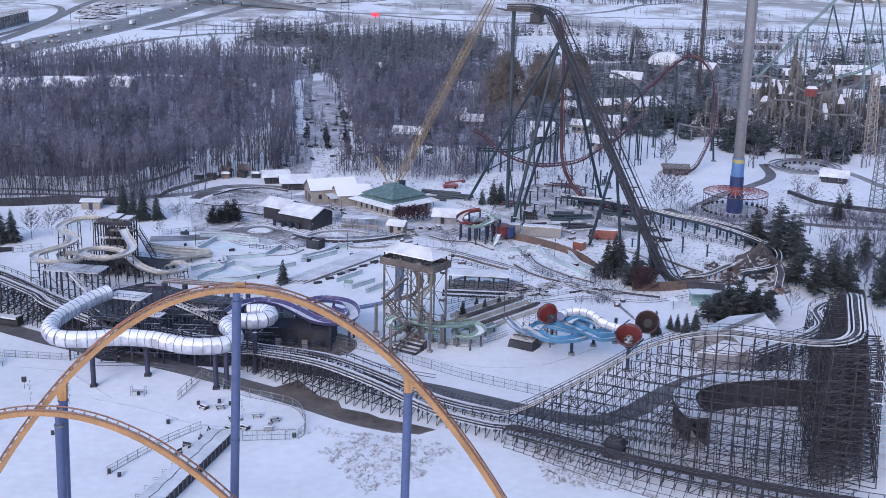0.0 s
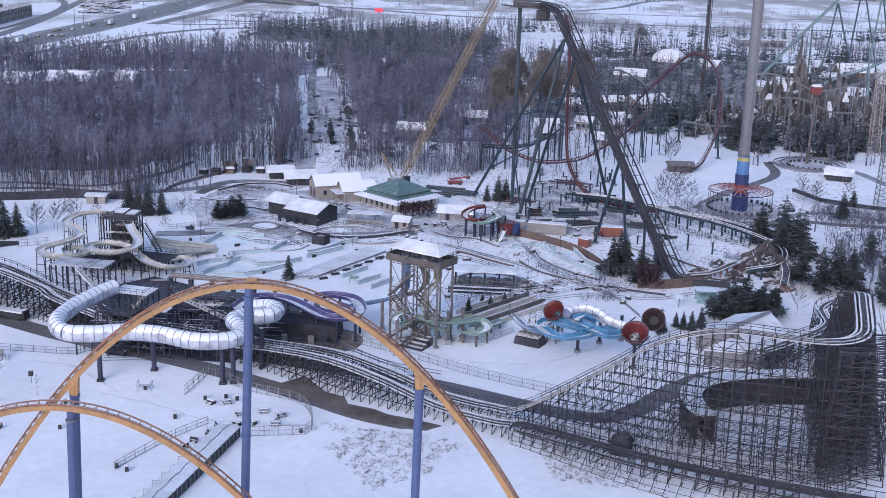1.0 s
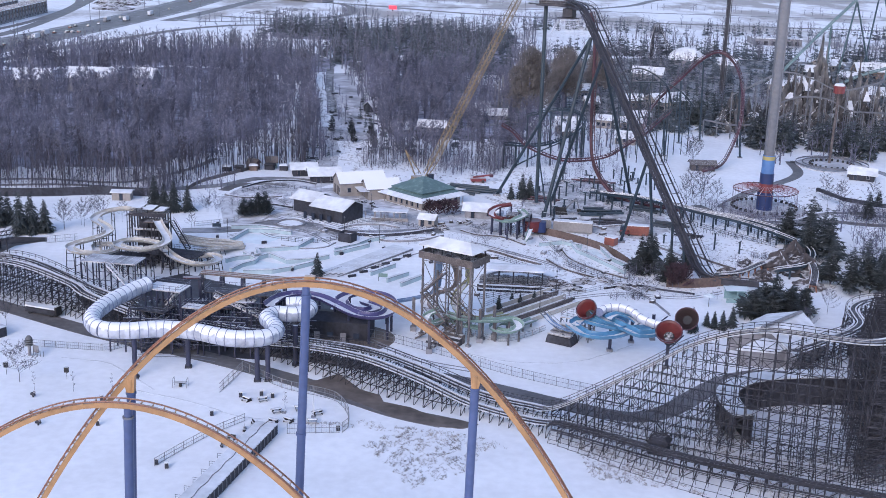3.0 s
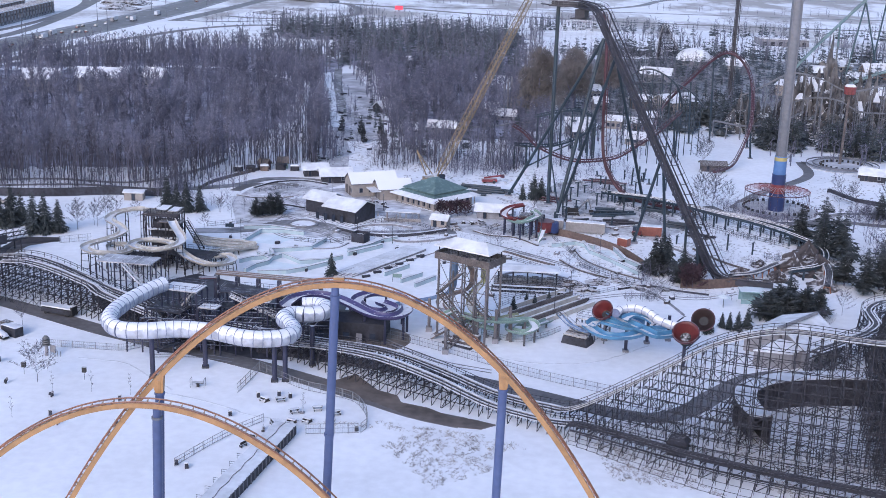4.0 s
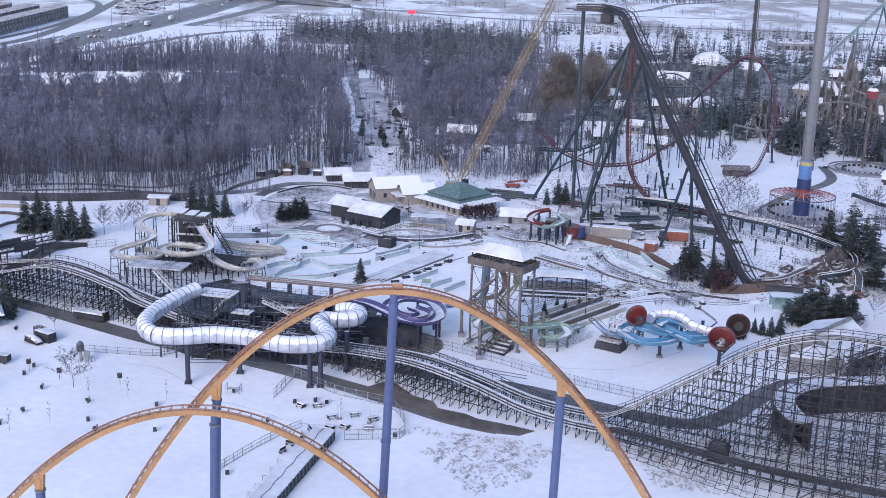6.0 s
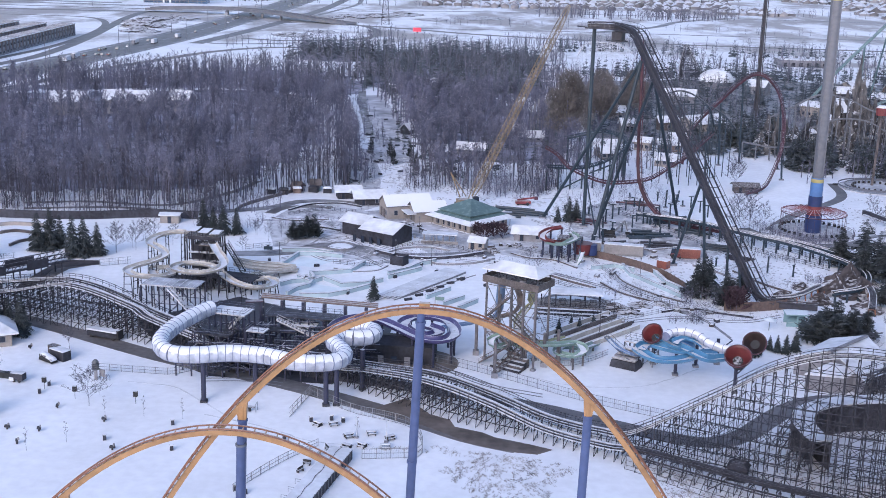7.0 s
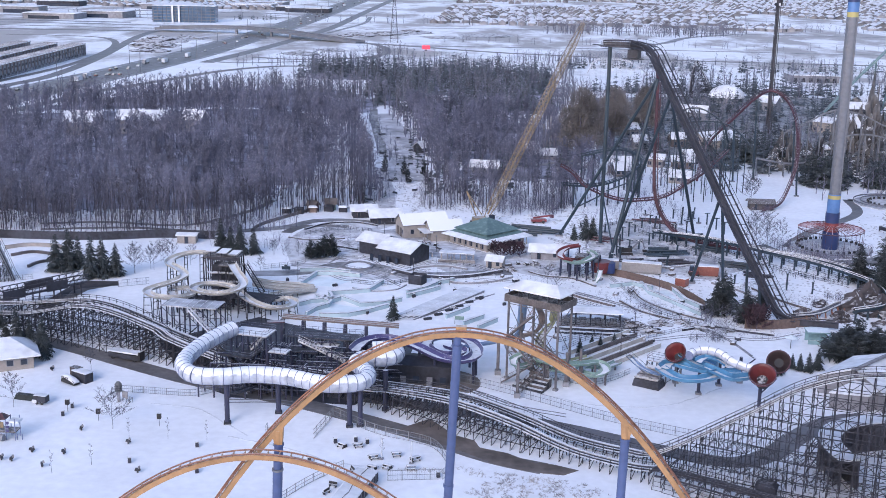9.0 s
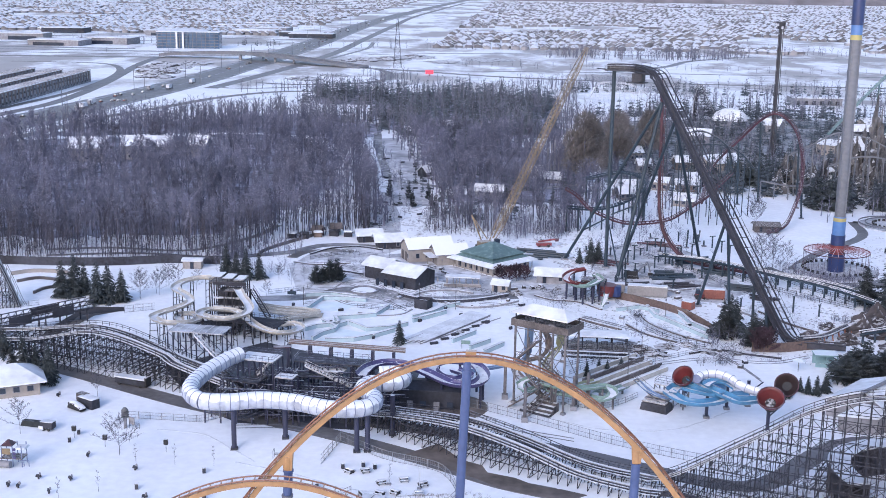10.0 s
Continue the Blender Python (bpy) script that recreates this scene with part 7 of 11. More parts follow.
# ---- pools: low pale-blue walls with snowy decks ----
pw = thing("pool_walls", (-60, 310, 0), "pale-blue drained pools with low walls under snow", "swimming pool", kind="structure")
for pts in ([(-82.0, 327.7, 0.0), (-79.5, 339.1, 0.0), (-72.7, 339.9, 0.0), (-66.3, 338.1, 0.0)], [(-72.7, 318.9, 0.0), (-66.9, 320.7, 0.0), (-61.8, 323.0, 0.0), (-58.8, 332.8, 0.0)], [(-67.9, 314.4, 0.0), (-65.4, 312.0, 0.0), (-62.4, 308.6, 0.0), (-56.2, 310.9, 0.0), (-51.7, 315.2, 0.0)],
            [(-75.4, 298.4, 0.0), (-73.7, 303.6, 0.0), (-70.9, 307.1, 0.0), (-70.5, 313.0, 0.0), (-72.3, 312.3, 0.0)], [(-71.9, 297.7, 0.0), (-64.5, 299.1, 0.0), (-59.6, 303.2, 0.0), (-54.7, 308.9, 0.0)], [(-72.7, 318.9, 0.0), (-71.3, 315.7, 0.0), (-70.4, 311.9, 0.0)],
            [(-78.8, 307.2, 0.0), (-76.4, 310.2, 0.0), (-72.3, 312.3, 0.0)], [(-38.5, 337.2, 0.0), (-42.5, 334.1, 0.0), (-45.8, 327.5, 0.0), (-51.0, 322.0, 0.0)], [(-42.0, 328.7, 0.0), (-43.4, 326.7, 0.0), (-50.6, 318.6, 0.0)],
            [(-33.6, 295.6, 0.0), (-28.6, 302.4, 0.0)], [(-29.7, 292.3, 0.0), (-24.9, 299.9, 0.0)], [(-38.5, 300.9, 0.0), (-32.7, 309.6, 0.0)], [(18.3, 346.1, 0.0), (24.5, 338.3, 0.0), (27.3, 324.6, 0.0), (32.0, 316.5, 0.0), (35.1, 311.7, 0.0)], [(19.7, 329.2, 0.0), (25.2, 319.9, 0.0), (29.8, 311.9, 0.0)], [(16.4, 340.7, 0.0), (17.9, 331.3, 0.0), (21.4, 327.2, 0.0)], [(7.1, 336.8, 0.0), (13.9, 340.4, 0.0), (19.4, 336.3, 0.0)],
            [(-75.4, 314.8, 0.0), (-71.3, 309.9, 0.0), (-68.6, 314.2, 0.0)], [(-85.1, 342.1, 0.0), (-77.7, 344.0, 0.0), (-69.6, 341.3, 0.0)]):
    run = [Vector(p) for p in pts]
    part("pool_wall", Geo().sweep(run, rect(0.5, 1.5, 0.5)), POOL_WALL, pw)
    part("coping", Geo().sweep(run, rect(0.8, 0.12, 1.28)), SNOW_ROOF, pw)
    part("coping_edge", Geo().sweep(run, rect(0.72, 0.14, 1.16)), GREY_STEEL, pw, "grey lip under the snow")
ICE = mat("icy_pool_floor", (0.69, 0.77, 0.81), 0.6, var=0.1, scale=0.3, coarse=0.08, bump=0.1)
for pts in (((-74.4, 299.0), (-70.1, 310.4), (-63.6, 307.9), (-55.2, 309.9), (-62.6, 300.8), (-69.7, 298.0)), ((-80.4, 328.5), (-78.5, 337.3), (-67.4, 336.1), (-72.7, 327.0)), ((17.6, 332.4), (23.5, 336.9), (26.3, 322.8), (29.3, 314.0), (23.8, 321.9))):
    part("pool_floor", Geo().prism(pts[::-1], 0.0, 0.03), ICE, pw, "icy pale floor")
sb = thing("lane_slab", (-40, 309, 0), "long raised concrete slab under smooth snow", "platform", kind="structure")
part("slab", Geo().prism([(-52.4, 299.4), (-35.2, 329.7), (-29.2, 327.1), (-45.3, 300.5)][::-1], 0.0, 0.6), GREY_WALL, sb)
part("snow_cover", Geo().prism([(-52.4, 299.4), (-35.2, 329.7), (-29.2, 327.1), (-45.3, 300.5)][::-1], 0.6, 0.78), SNOW_ROOF, sb)
part("gutter", Geo().sweep([Vector((-46.9, 298.7, 0.0)), Vector((-26.3, 325.7, 0.0))], rect(0.3, 0.2, 0.08)), GREY_WALL, sb)

# ---- park buildings ----
SHINGLE = mat("grey_shingle_roof", (0.16, 0.16, 0.18), 0.8, var=0.25, scale=1, bump=0.1, snow=0.9, edge=0.5)


def opening(parent, M, x, y, z, w, h, side, kind="window", m=None):
    """A recessed pane or door leaf with a frame, on the wall at y (side -1 front, 1 back) or x (side 2 end)."""
    if side == 2:
        a, b = (0.14, w, h), (0.2, w + 0.3, h + 0.3)
    else:
        a, b = (w, 0.14, h), (w + 0.3, 0.2, h + 0.3)
    f = part(kind, Geo().box((x, y, z - 0.15), b).turned(M), GREY_WALL if kind == "window" else DECK_WOOD, parent)
    k = 0.06
    o = (x + (k if side == 2 and x > 0 else -k if side == 2 else 0), y + (k * side if side != 2 else 0), z)
    part("pane" if kind == "window" else "leaf", Geo().box(o, a).turned(M), m or GLASS_DARK, f)


hs = thing("beige_lodge", (-53, 396, 0), "beige sided lodge with a snowy gabled roof", "building")
M = gable(hs, (-53.0, 396.4), (16, 9), 24, 4.4, 2.8, BEIGE, SHINGLE, over=0.45)
opening(hs, M, -8, -1.2, 0.2, 1.6, 2.8, 2, "door", DECK_WOOD)
opening(hs, M, -8, 2.0, 0.2, 1.6, 2.8, 2, "door", DECK_WOOD)
opening(hs, M, -8, -3.2, 1.4, 0.9, 1.3, 2)
for i in range(3):
    opening(hs, M, -5 + i * 3.2, -4.5, 1.4, 1.1, 1.4, -1)
h2 = thing("beige_annex", (-46, 391, 0), "small beige gabled annex with a lean-to porch", "building")
M = gable(h2, (-45.2, 391.5), (11, 8), 22, 3.8, 2.4, BEIGE, SHINGLE)
part("porch_roof", Geo().box((-6.8, -0.5, 3.0), (3.2, 8.2, 0.25)).turned(M), SNOW_ROOF, h2)
for i in range(4):
    part("porch_post", Geo().box((-8.0, -4 + i * 2.6, 0), (0.18, 0.18, 3.0)).turned(M), BEIGE, h2)
opening(h2, M, -5.5, 0.5, 0.2, 1.3, 2.4, 2, "door", GREY_WALL)

gp = thing("green_roof_pavilion", (-30.4, 386.5, 0), "square pavilion with a two-tier green metal roof", "building")
M = Matrix.Translation((-30.4, 386.5, 0)) @ Matrix.Rotation(radians(47), 4, "Z")


def hip(parent, M, z0, z1, w0, w1, material, name="roof", label="", t=0.25):
    g = Geo()
    a, b = w0 / 2, w1 / 2
    g.put([(-a, -a, z0), (a, -a, z0), (a, a, z0), (-a, a, z0), (-b, -b, z1), (b, -b, z1), (b, b, z1), (-b, b, z1), (-a, -a, z0 - t), (a, -a, z0 - t), (a, a, z0 - t), (-a, a, z0 - t)],
          [(0, 1, 5, 4), (1, 2, 6, 5), (2, 3, 7, 6), (3, 0, 4, 7), (4, 5, 6, 7), (11, 10, 9, 8), (0, 8, 9, 1), (1, 9, 10, 2), (2, 10, 11, 3), (3, 11, 8, 0)])
    return part(name, g.turned(M), material, parent, label)


hip(gp, M, 3.9, 4.7, 17.8, 14.6, GREEN_ROOF, "lower_roof", "green metal skirt roof")
hip(gp, M, 3.1, 3.98, 21.6, 17.6, SNOW_ROOF, "snowy_eave")
part("clerestory", Geo().box((0, 0, 4.4), (13.6, 13.6, 1.0)).turned(M), GREY_WALL, gp)
hip(gp, M, 5.2, 8.8, 15.4, 0.6, GREEN_ROOF, "upper_roof", "green metal pyramid roof")
part("cupola", Geo().box((0, 0, 8.6), (0.8, 0.8, 1.2), 0, 0.6).turned(M), WHITE_STEEL, gp)
for sx, sy, w, d in ((0, -8.6, 17.4, 0.25), (0, 8.6, 17.4, 0.25), (-8.6, 0, 0.25, 16.9), (8.6, 0, 0.25, 16.9)):
    part("wall", Geo().box((sx, sy, 0), (w, d, 3.1)).turned(M), BEIGE, gp)
for i in range(6):
    opening(gp, M, -8.72, -6.5 + i * 2.6, 0.7, 1.2, 2.0, 2)
    opening(gp, M, -6.5 + i * 2.6, -8.72, 0.7, 1.2, 2.0, -1)
for i in range(8):
    part("porch_post", Geo().box((-9.4, -9.4 + i * 2.6, 0), (0.18, 0.18, 3.1)).turned(M), BEIGE, gp)
    part("porch_post", Geo().box((-6.8 + i * 2.3, -9.4, 0), (0.18, 0.18, 3.1)).turned(M), BEIGE, gp)

dh = thing("dark_bathhouse", (-56, 366, 0), "dark navy boarded bathhouse with twin snowy roofs", "building")
gable(dh, (-55.4, 360.6), (11.4, 10.5), -30, 4.3, 2.0, DARK_WALL, over=1.0)
gable(dh, (-64.9, 369.4), (8.4, 8.5), -30, 4.4, 1.7, DARK_WALL, over=1.0)
part("link_wall", Geo().box((-61.1, 362.7, 0), (9, 6, 2.8), -40), DARK_WALL, dh)
for i in range(4):
    x, y = -65.5, 358.4
    part("door", Geo().box((x + i * 2.7, y - i * 1.35, 0), (1.1, 0.2, 2.2), -27), GLASS_DARK, dh)
kb = thing("dark_kiosk", (-48.9, 333.1, 0), "open-topped dark navy kiosk in the snow", "kiosk")
x, y = -49.0, 334.3
for cc, s in (((0, -1.7), (4.2, 0.2)), ((0, 1.7), (4.2, 0.2)), ((-2, 0), (0.2, 3.2)), ((2, 0), (0.2, 3.2))):
    part("wall", Geo().box((cc[0], cc[1], 0), (*s, 2.7)).turned(pose(x, y, 0, 0, 0, -22)), DARK_WALL, kb)
part("snow_floor", Geo().box((0, 0, 1.7), (3.9, 3.2, 0.2)).turned(pose(x, y, 0, 0, 0, -22)), SNOW_ROOF, kb)


def shed(name, px_xy, size, rz, wall_h, roof_h, wall_mat, label, over=0.5, roof=None, openings=2, category="building"):
    ob = thing(name, (px_xy[0], px_xy[1], 0), label, category)
    M = gable(ob, px_xy, size, rz, wall_h, roof_h, wall_mat, roof, over=over)
    for i in range(openings):
        opening(ob, M, -size[0] / 2 + size[0] * (i + 0.5) / openings, -size[1] / 2, 1.0 if i else 0.1, 1.0, 1.3 if i else 2.1, -1, "window" if i else "door")
    return ob


shed("ticket_booth", (-26.7, 355.6), (5.0, 4.0), -15, 2.5, 1.1, BEIGE, "small beige booth with a snowy roof")
shed("snack_hut", (-10.5, 369.6), (10, 6), -6, 2.8, 1.4, GREY_WALL, "low grey hut with a deep snowy roof", over=1.0)
shed("maintenance_shed", (-76.4, 421.0), (8, 6), 15, 3.0, 1.3, DARK_WALL, "dark shed with a bright snowy roof", over=1.2)
shed("maintenance_shed", (-67.6, 412.2), (9.5, 7), 15, 3.2, 1.6, DARK_WALL, "dark shed with a broad snowy roof", over=1.4)
shed("storage_hut", (-89.9, 430.9), (3.6, 3), 10, 2.6, 1.4, GREEN_SLIDE, "small grey-green gabled hut by the woods", roof=DECK_WOOD)
shed("storage_hut", (-96.1, 427.8), (3.4, 3), -20, 2.2, 1.4, RED_STEEL, "small dull red hut by the woods", roof=DECK_WOOD)
shed("utility_cabin", (-128.2, 373.6), (6, 4), 4, 2.6, 0.4, BEIGE, "cream flat-roofed cabin at the wood's edge", openings=1)

for i, p in enumerate(((-104.8, 422.0), (-100.3, 422.1), (-95.7, 425.1), (-90.1, 427.5), (-84.8, 427.1), (-78.6, 421.2))):
    ob = thing("market_stall", (p[0], p[1], 0), "small dark shuttered stall dusted with snow", "stall", "stalls at the edge of the woods")
    M = pose(p[0], p[1], 0, 0, 0, -8 + 11 * (i % 3))
    part("counter", Geo().box((0, 0, 0), (3.0 + 0.4 * (i % 2), 2.0, 1.7)).turned(M), (DARK_WALL, WOOD_SHEATH, BRICK)[i % 3], ob)
    part("awning", Geo().box((0, -0.3, 1.9), (3.4 + 0.4 * (i % 2), 2.8, 0.5), 0, 0.7).turned(M), WOOD_SHEATH if i % 2 else SNOW_ROOF, ob)
    for a in (-1.3, 1.3):
        part("post", Geo().box((a, -1.2, 0), (0.14, 0.14, 2.0)).turned(M), WOOD, ob)

# white picket stage and rails in front of the bathhouse
sg = thing("picnic_pergola", (-38.9, 361.3, 0), "white-railed pergola with a snowy flat roof", "pergola")
x, y = -38.9, 361.3
part("roof", Geo().box((x, y, 2.8), (11, 4, 0.25), -3), SNOW_ROOF, sg)
for i in range(6):
    for j in (-1.8, 1.8):
        part("post", Geo().box((x - 5 + i * 2, y + j, 0), (0.16, 0.16, 2.8)), TRAILER, sg)
part("front_rail", Geo().box((x, y - 2.4, 0.0), (11.5, 0.15, 1.0)), TRAILER, sg)

# arched planter with a rail
pl = thing("retaining_wall", (-37, 346, 0), "dark curved stone retaining wall topped with snow", "wall", kind="structure")
line = spline([(-57.5, 346.6, 0.0), (-50.0, 341.8, 0.0), (-41.1, 340.6, 0.0), (-32.4, 343.9, 0.0), (-24.7, 349.8, 0.0)], 1.5)
part("wall", Geo().sweep(line, rect(1.0, 1.0, 0.4)), WOOD_SHEATH, pl)
part("snow_cap", Geo().sweep(line, rect(0.8, 0.12, 0.94, 0.1)), SNOW_ROOF, pl)


def fence(name, pts, label, h=1.5, post=2.6, material=None, step=0.45, z=0.0, category="fence"):
    material = material or FENCE_MESH
    line = spline([(p[0], p[1], z) for p in pts], 1.5)
    mid = line[len(line) // 2]
    ob = thing(name, (mid.x, mid.y, z), label, category, kind="structure")
    for zz in (h, h * 0.55, 0.12):
        part("rail", Geo().sweep([p + Vector((0, 0, zz)) for p in line], rect(0.07, 0.07)), material, ob)
    g = Geo()
    for p, d in even(line, step):
        g.beam(p, p + Vector((0, 0, h)), 0.022)
    pk = part("mesh_wires", g, material, ob)
    pk["kind"] = "stuff"
    for p, d in even(line, post):
        part("post", Geo().box((p.x, p.y, z - 0.1), (0.11, 0.11, h + 0.2)), material, ob)
    return ob


fence("chainlink_fence", [(-34.8, 254.2, 0.0), (-29.5, 252.3, 0.0), (-15.2, 243.8, 0.0), (-3.0, 235.7, 0.0), (8.6, 229.7, 0.0), (20.7, 224.4, 0.0)], "long grey chain-link fence in the snow", 2.0)
fence("chainlink_fence", [(-42.7, 200.7, 0.0), (-37.6, 201.6, 0.0), (-33.1, 202.3, 0.0)], "grey chain-link fence of the fenced yard", 2.0)
fence("chainlink_fence", [(-32.7, 202.4, 0.0), (-31.9, 204.5, 0.0), (-32.7, 210.4, 0.0), (-35.6, 216.4, 0.0), (-40.5, 219.2, 0.0), (-47.8, 222.4, 0.0), (-57.5, 230.8, 0.0)], "curving grey chain-link fence of the yard", 2.0)
fence("chainlink_fence", [(-57.5, 230.5, 0.0), (-59.5, 218.3, 0.0)], "short grey fence panel", 2.0)
fence("chainlink_fence", [(-105.5, 239.1, 0.0), (-95.0, 238.4, 0.0), (-88.8, 238.5, 0.0), (-84.0, 242.6, 0.0)], "low curved grey fence", 1.5)
fence("chainlink_fence", [(-63.0, 185.1, 0.0), (-59.4, 193.0, 0.0), (-56.1, 199.2, 0.0), (-51.6, 205.5, 0.0)], "short grey fence on the slope", 1.5)
fence("chainlink_fence", [(-169.1, 318.7, 0.0), (-159.7, 324.0, 0.0)], "grey fence beside the footbridge", 1.5)
fence("chainlink_fence", [(-132.9, 318.9, 0.0), (-125.3, 323.1, 0.0)], "grey fence panel at the slide lawn", 2.0)
fence("chainlink_fence", [(-96.7, 343.6, 0.0), (-86.8, 350.0, 0.0), (-85.3, 355.9, 0.0)], "fence along the pool deck", 1.4)
fence("chainlink_fence", [(7.5, 347.0, 0.0), (11.8, 332.1, 0.0), (15.8, 319.6, 0.0), (24.2, 309.0, 0.0)], "thin fence along the lazy river", 1.2)
fence("chainlink_fence", [(-8.5, 278.3, 0.0), (-0.6, 288.4, 0.0), (6.5, 287.1, 0.0), (16.9, 293.2, 0.0), (28.0, 302.0, 0.0)], "thin fence behind the slide lanes", 1.2)
fence("wooden_rail_fence", [(60.1, 391.1, 0.0), (67.6, 371.4, 0.0), (77.1, 357.9, 0.0), (85.4, 343.4, 0.0), (87.4, 329.1, 0.0)], "dark rail fence beside the snowy path", 1.3, 3.0, WOOD)
fence("wooden_rail_fence", [(40.8, 402.5, 0.0), (53.7, 373.5, 0.0), (65.4, 359.4, 0.0), (77.9, 346.5, 0.0)], "dark rail fence beside the low track", 1.3, 3.0, WOOD)
fence("chainlink_fence", [(-11.7, 258.8, 0.0), (-3.9, 254.9, 0.0), (2.0, 258.3, 0.0), (6.8, 263.9, 0.0)], "grey fence round the coiled flume", 1.3)
fence("chainlink_fence", [(-54.7, 292.6, 0.0), (-46.6, 305.0, 0.0)], "thin pool fence", 1.1)
fence("chainlink_fence", [(-75.5, 350.5, 0.0), (-70.4, 346.5, 0.0), (-56.9, 342.0, 0.0)], "thin pool fence", 1.1)


def board_fence(pts, label, h=2.2, material=None):
    line = spline(pts, 2.4)
    mid = line[len(line) // 2]
    ob = thing("board_fence", (mid.x, mid.y, 0), label, "fence", kind="structure")
    for a, b in zip(line, line[1:]):
        p, q = Vector((a.x, a.y, h / 2)), Vector((b.x, b.y, h / 2))
        part("panel", Geo().beam(p, p.lerp(q, 0.985), 0.12, h), material or BROWN_FENCE, ob)
        part("post", Geo().box((a.x, a.y, -0.1), (0.16, 0.16, h + 0.25)), material or BROWN_FENCE, ob)


board_fence([(6.0, 352.0, 0.0), (12.6, 347.8, 0.0), (22.1, 339.2, 0.0), (27.8, 330.4, 0.0), (32.1, 318.7, 0.0)], "brown board construction fence")
board_fence([(39.8, 302.2, 0.0), (47.2, 302.3, 0.0), (57.6, 306.2, 0.0)], "brown board fence below the lift hill", 2.6)
board_fence([(-192.2, 370.8, 0.0), (-173.1, 370.8, 0.0), (-154.9, 373.0, 0.0), (-137.6, 378.4, 0.0), (-120.5, 378.9, 0.0)], "long dark board fence at the edge of the woods", 2.8, WOOD_SHEATH)
board_fence([(-97.4, 425.5, 0.0), (-108.8, 402.5, 0.0), (-110.9, 390.7, 0.0)], "low brown fence below the woods", 1.2, DECK_WOOD)

# ---- construction yard ----


def container(x, y, rz, size, m, label, name="shipping_container"):
    ob = thing(name, (x, y, 0), label, "container")
    M = pose(x, y, 0, 0, 0, rz)
    L, W, H = size
    part("body", Geo().box((0, 0, 0.25), (L, W, H)).turned(M), m, ob)
    for i in range(int(L / 0.6)):
        part("rib", Geo().box((-L / 2 + 0.3 + i * 0.6, -W / 2 - 0.03, 0.35), (0.25, 0.06, H - 0.2)).turned(M), m, ob)
    for a in (-1, 1):
        part("skid", Geo().box((a * (L / 2 - 0.6), 0, 0), (0.4, W, 0.25)).turned(M), BLACK, ob)
    part("snow_cover", Geo().box((0, 0, H + 0.25), (L - 0.1, W - 0.1, 0.18), 0, 0.97).turned(M), SNOW_ROOF, ob)


container(17.9, 355.2, -9, (12, 3, 3), TRAILER, "long beige site trailer with a snowy roof", "site_trailer")
container(37.4, 354.3, -4, (7, 2.6, 2.8), CONTAINER, "orange steel container topped with snow")
container(28.4, 341.4, -35, (3.2, 2.4, 2.2), CONTAINER, "small orange site box topped with snow")
container(8.3, 359.1, -6, (6, 2.5, 2.5), TRAILER, "beige container behind the red slide")
ex = thing("excavator", (15.3, 377.5, 0), "dark tracked excavator dusted with snow", "excavator")
x, y = 15.3, 377.5
for sd in (-1, 1):
    part("track", Geo().box((x, y + sd * 1.3, 0), (4, 0.7, 0.9), 0, 0.85), BLACK, ex)
part("house", Geo().box((x - 0.3, y, 1.0), (3.4, 2.6, 1.5)), BLACK, ex)
part("cab", Geo().box((x + 0.8, y - 0.7, 1.2), (1.5, 1.1, 1.8), 0, 0.85), GLASS_DARK, ex)
part("boom", Geo().beam((x + 1.4, y, 1.8), (x + 4.6, y, 5.4), 0.5, 0.5), GREY_STEEL, ex)
part("stick", Geo().beam((x + 4.6, y, 5.4), (x + 5.6, y, 2.0), 0.4, 0.4), GREY_STEEL, ex)
part("bucket", Geo().box((x + 5.6, y, 1.0), (1.1, 1.3, 1.0), 0, 1.3), BLACK, ex)
lf = thing("boom_lift", (-12.8, 419.6, 0), "red boom lift folded down in the snow", "lift truck")
x, y = -12.8, 419.6
part("chassis", Geo().box((x, y, 0.5), (5.4, 2.2, 1.0), 10), RED, lf)
for a in (-1.7, 1.7):
    for b in (-1.1, 1.1):
        part("wheel", Geo().cyl((x + a, y + b - 0.2, 0.55), (x + a, y + b + 0.2, 0.55), 0.55, n=12), BLACK, lf)
part("boom", Geo().beam((x - 2, y, 1.8), (x + 4, y + 1, 2.6), 0.6, 0.6), RED, lf)
part("basket", Geo().box((x + 4.6, y + 1.1, 1.9), (1.3, 1.6, 1.1), 10), RED_STEEL, lf)
tk = thing("site_tractor", (34.1, 355.1, 0), "small red tractor on the building site", "tractor")
x, y = 33.6, 353.7
part("body", Geo().box((x, y, 0.6), (2.8, 1.3, 1.1), -20), RED_BOWL, tk)
part("cab", Geo().box((x - 0.7, y + 0.2, 1.6), (1.3, 1.3, 1.4), -20, 0.85), GLASS_DARK, tk)
for a, b, r in ((-0.9, -0.9, 0.75), (-0.9, 0.9, 0.75), (1.1, -0.8, 0.45), (1.1, 0.8, 0.45)):
    part("wheel", Geo().cyl((x + a, y + b - 0.15, r), (x + a, y + b + 0.15, r), r, n=12), BLACK, tk)


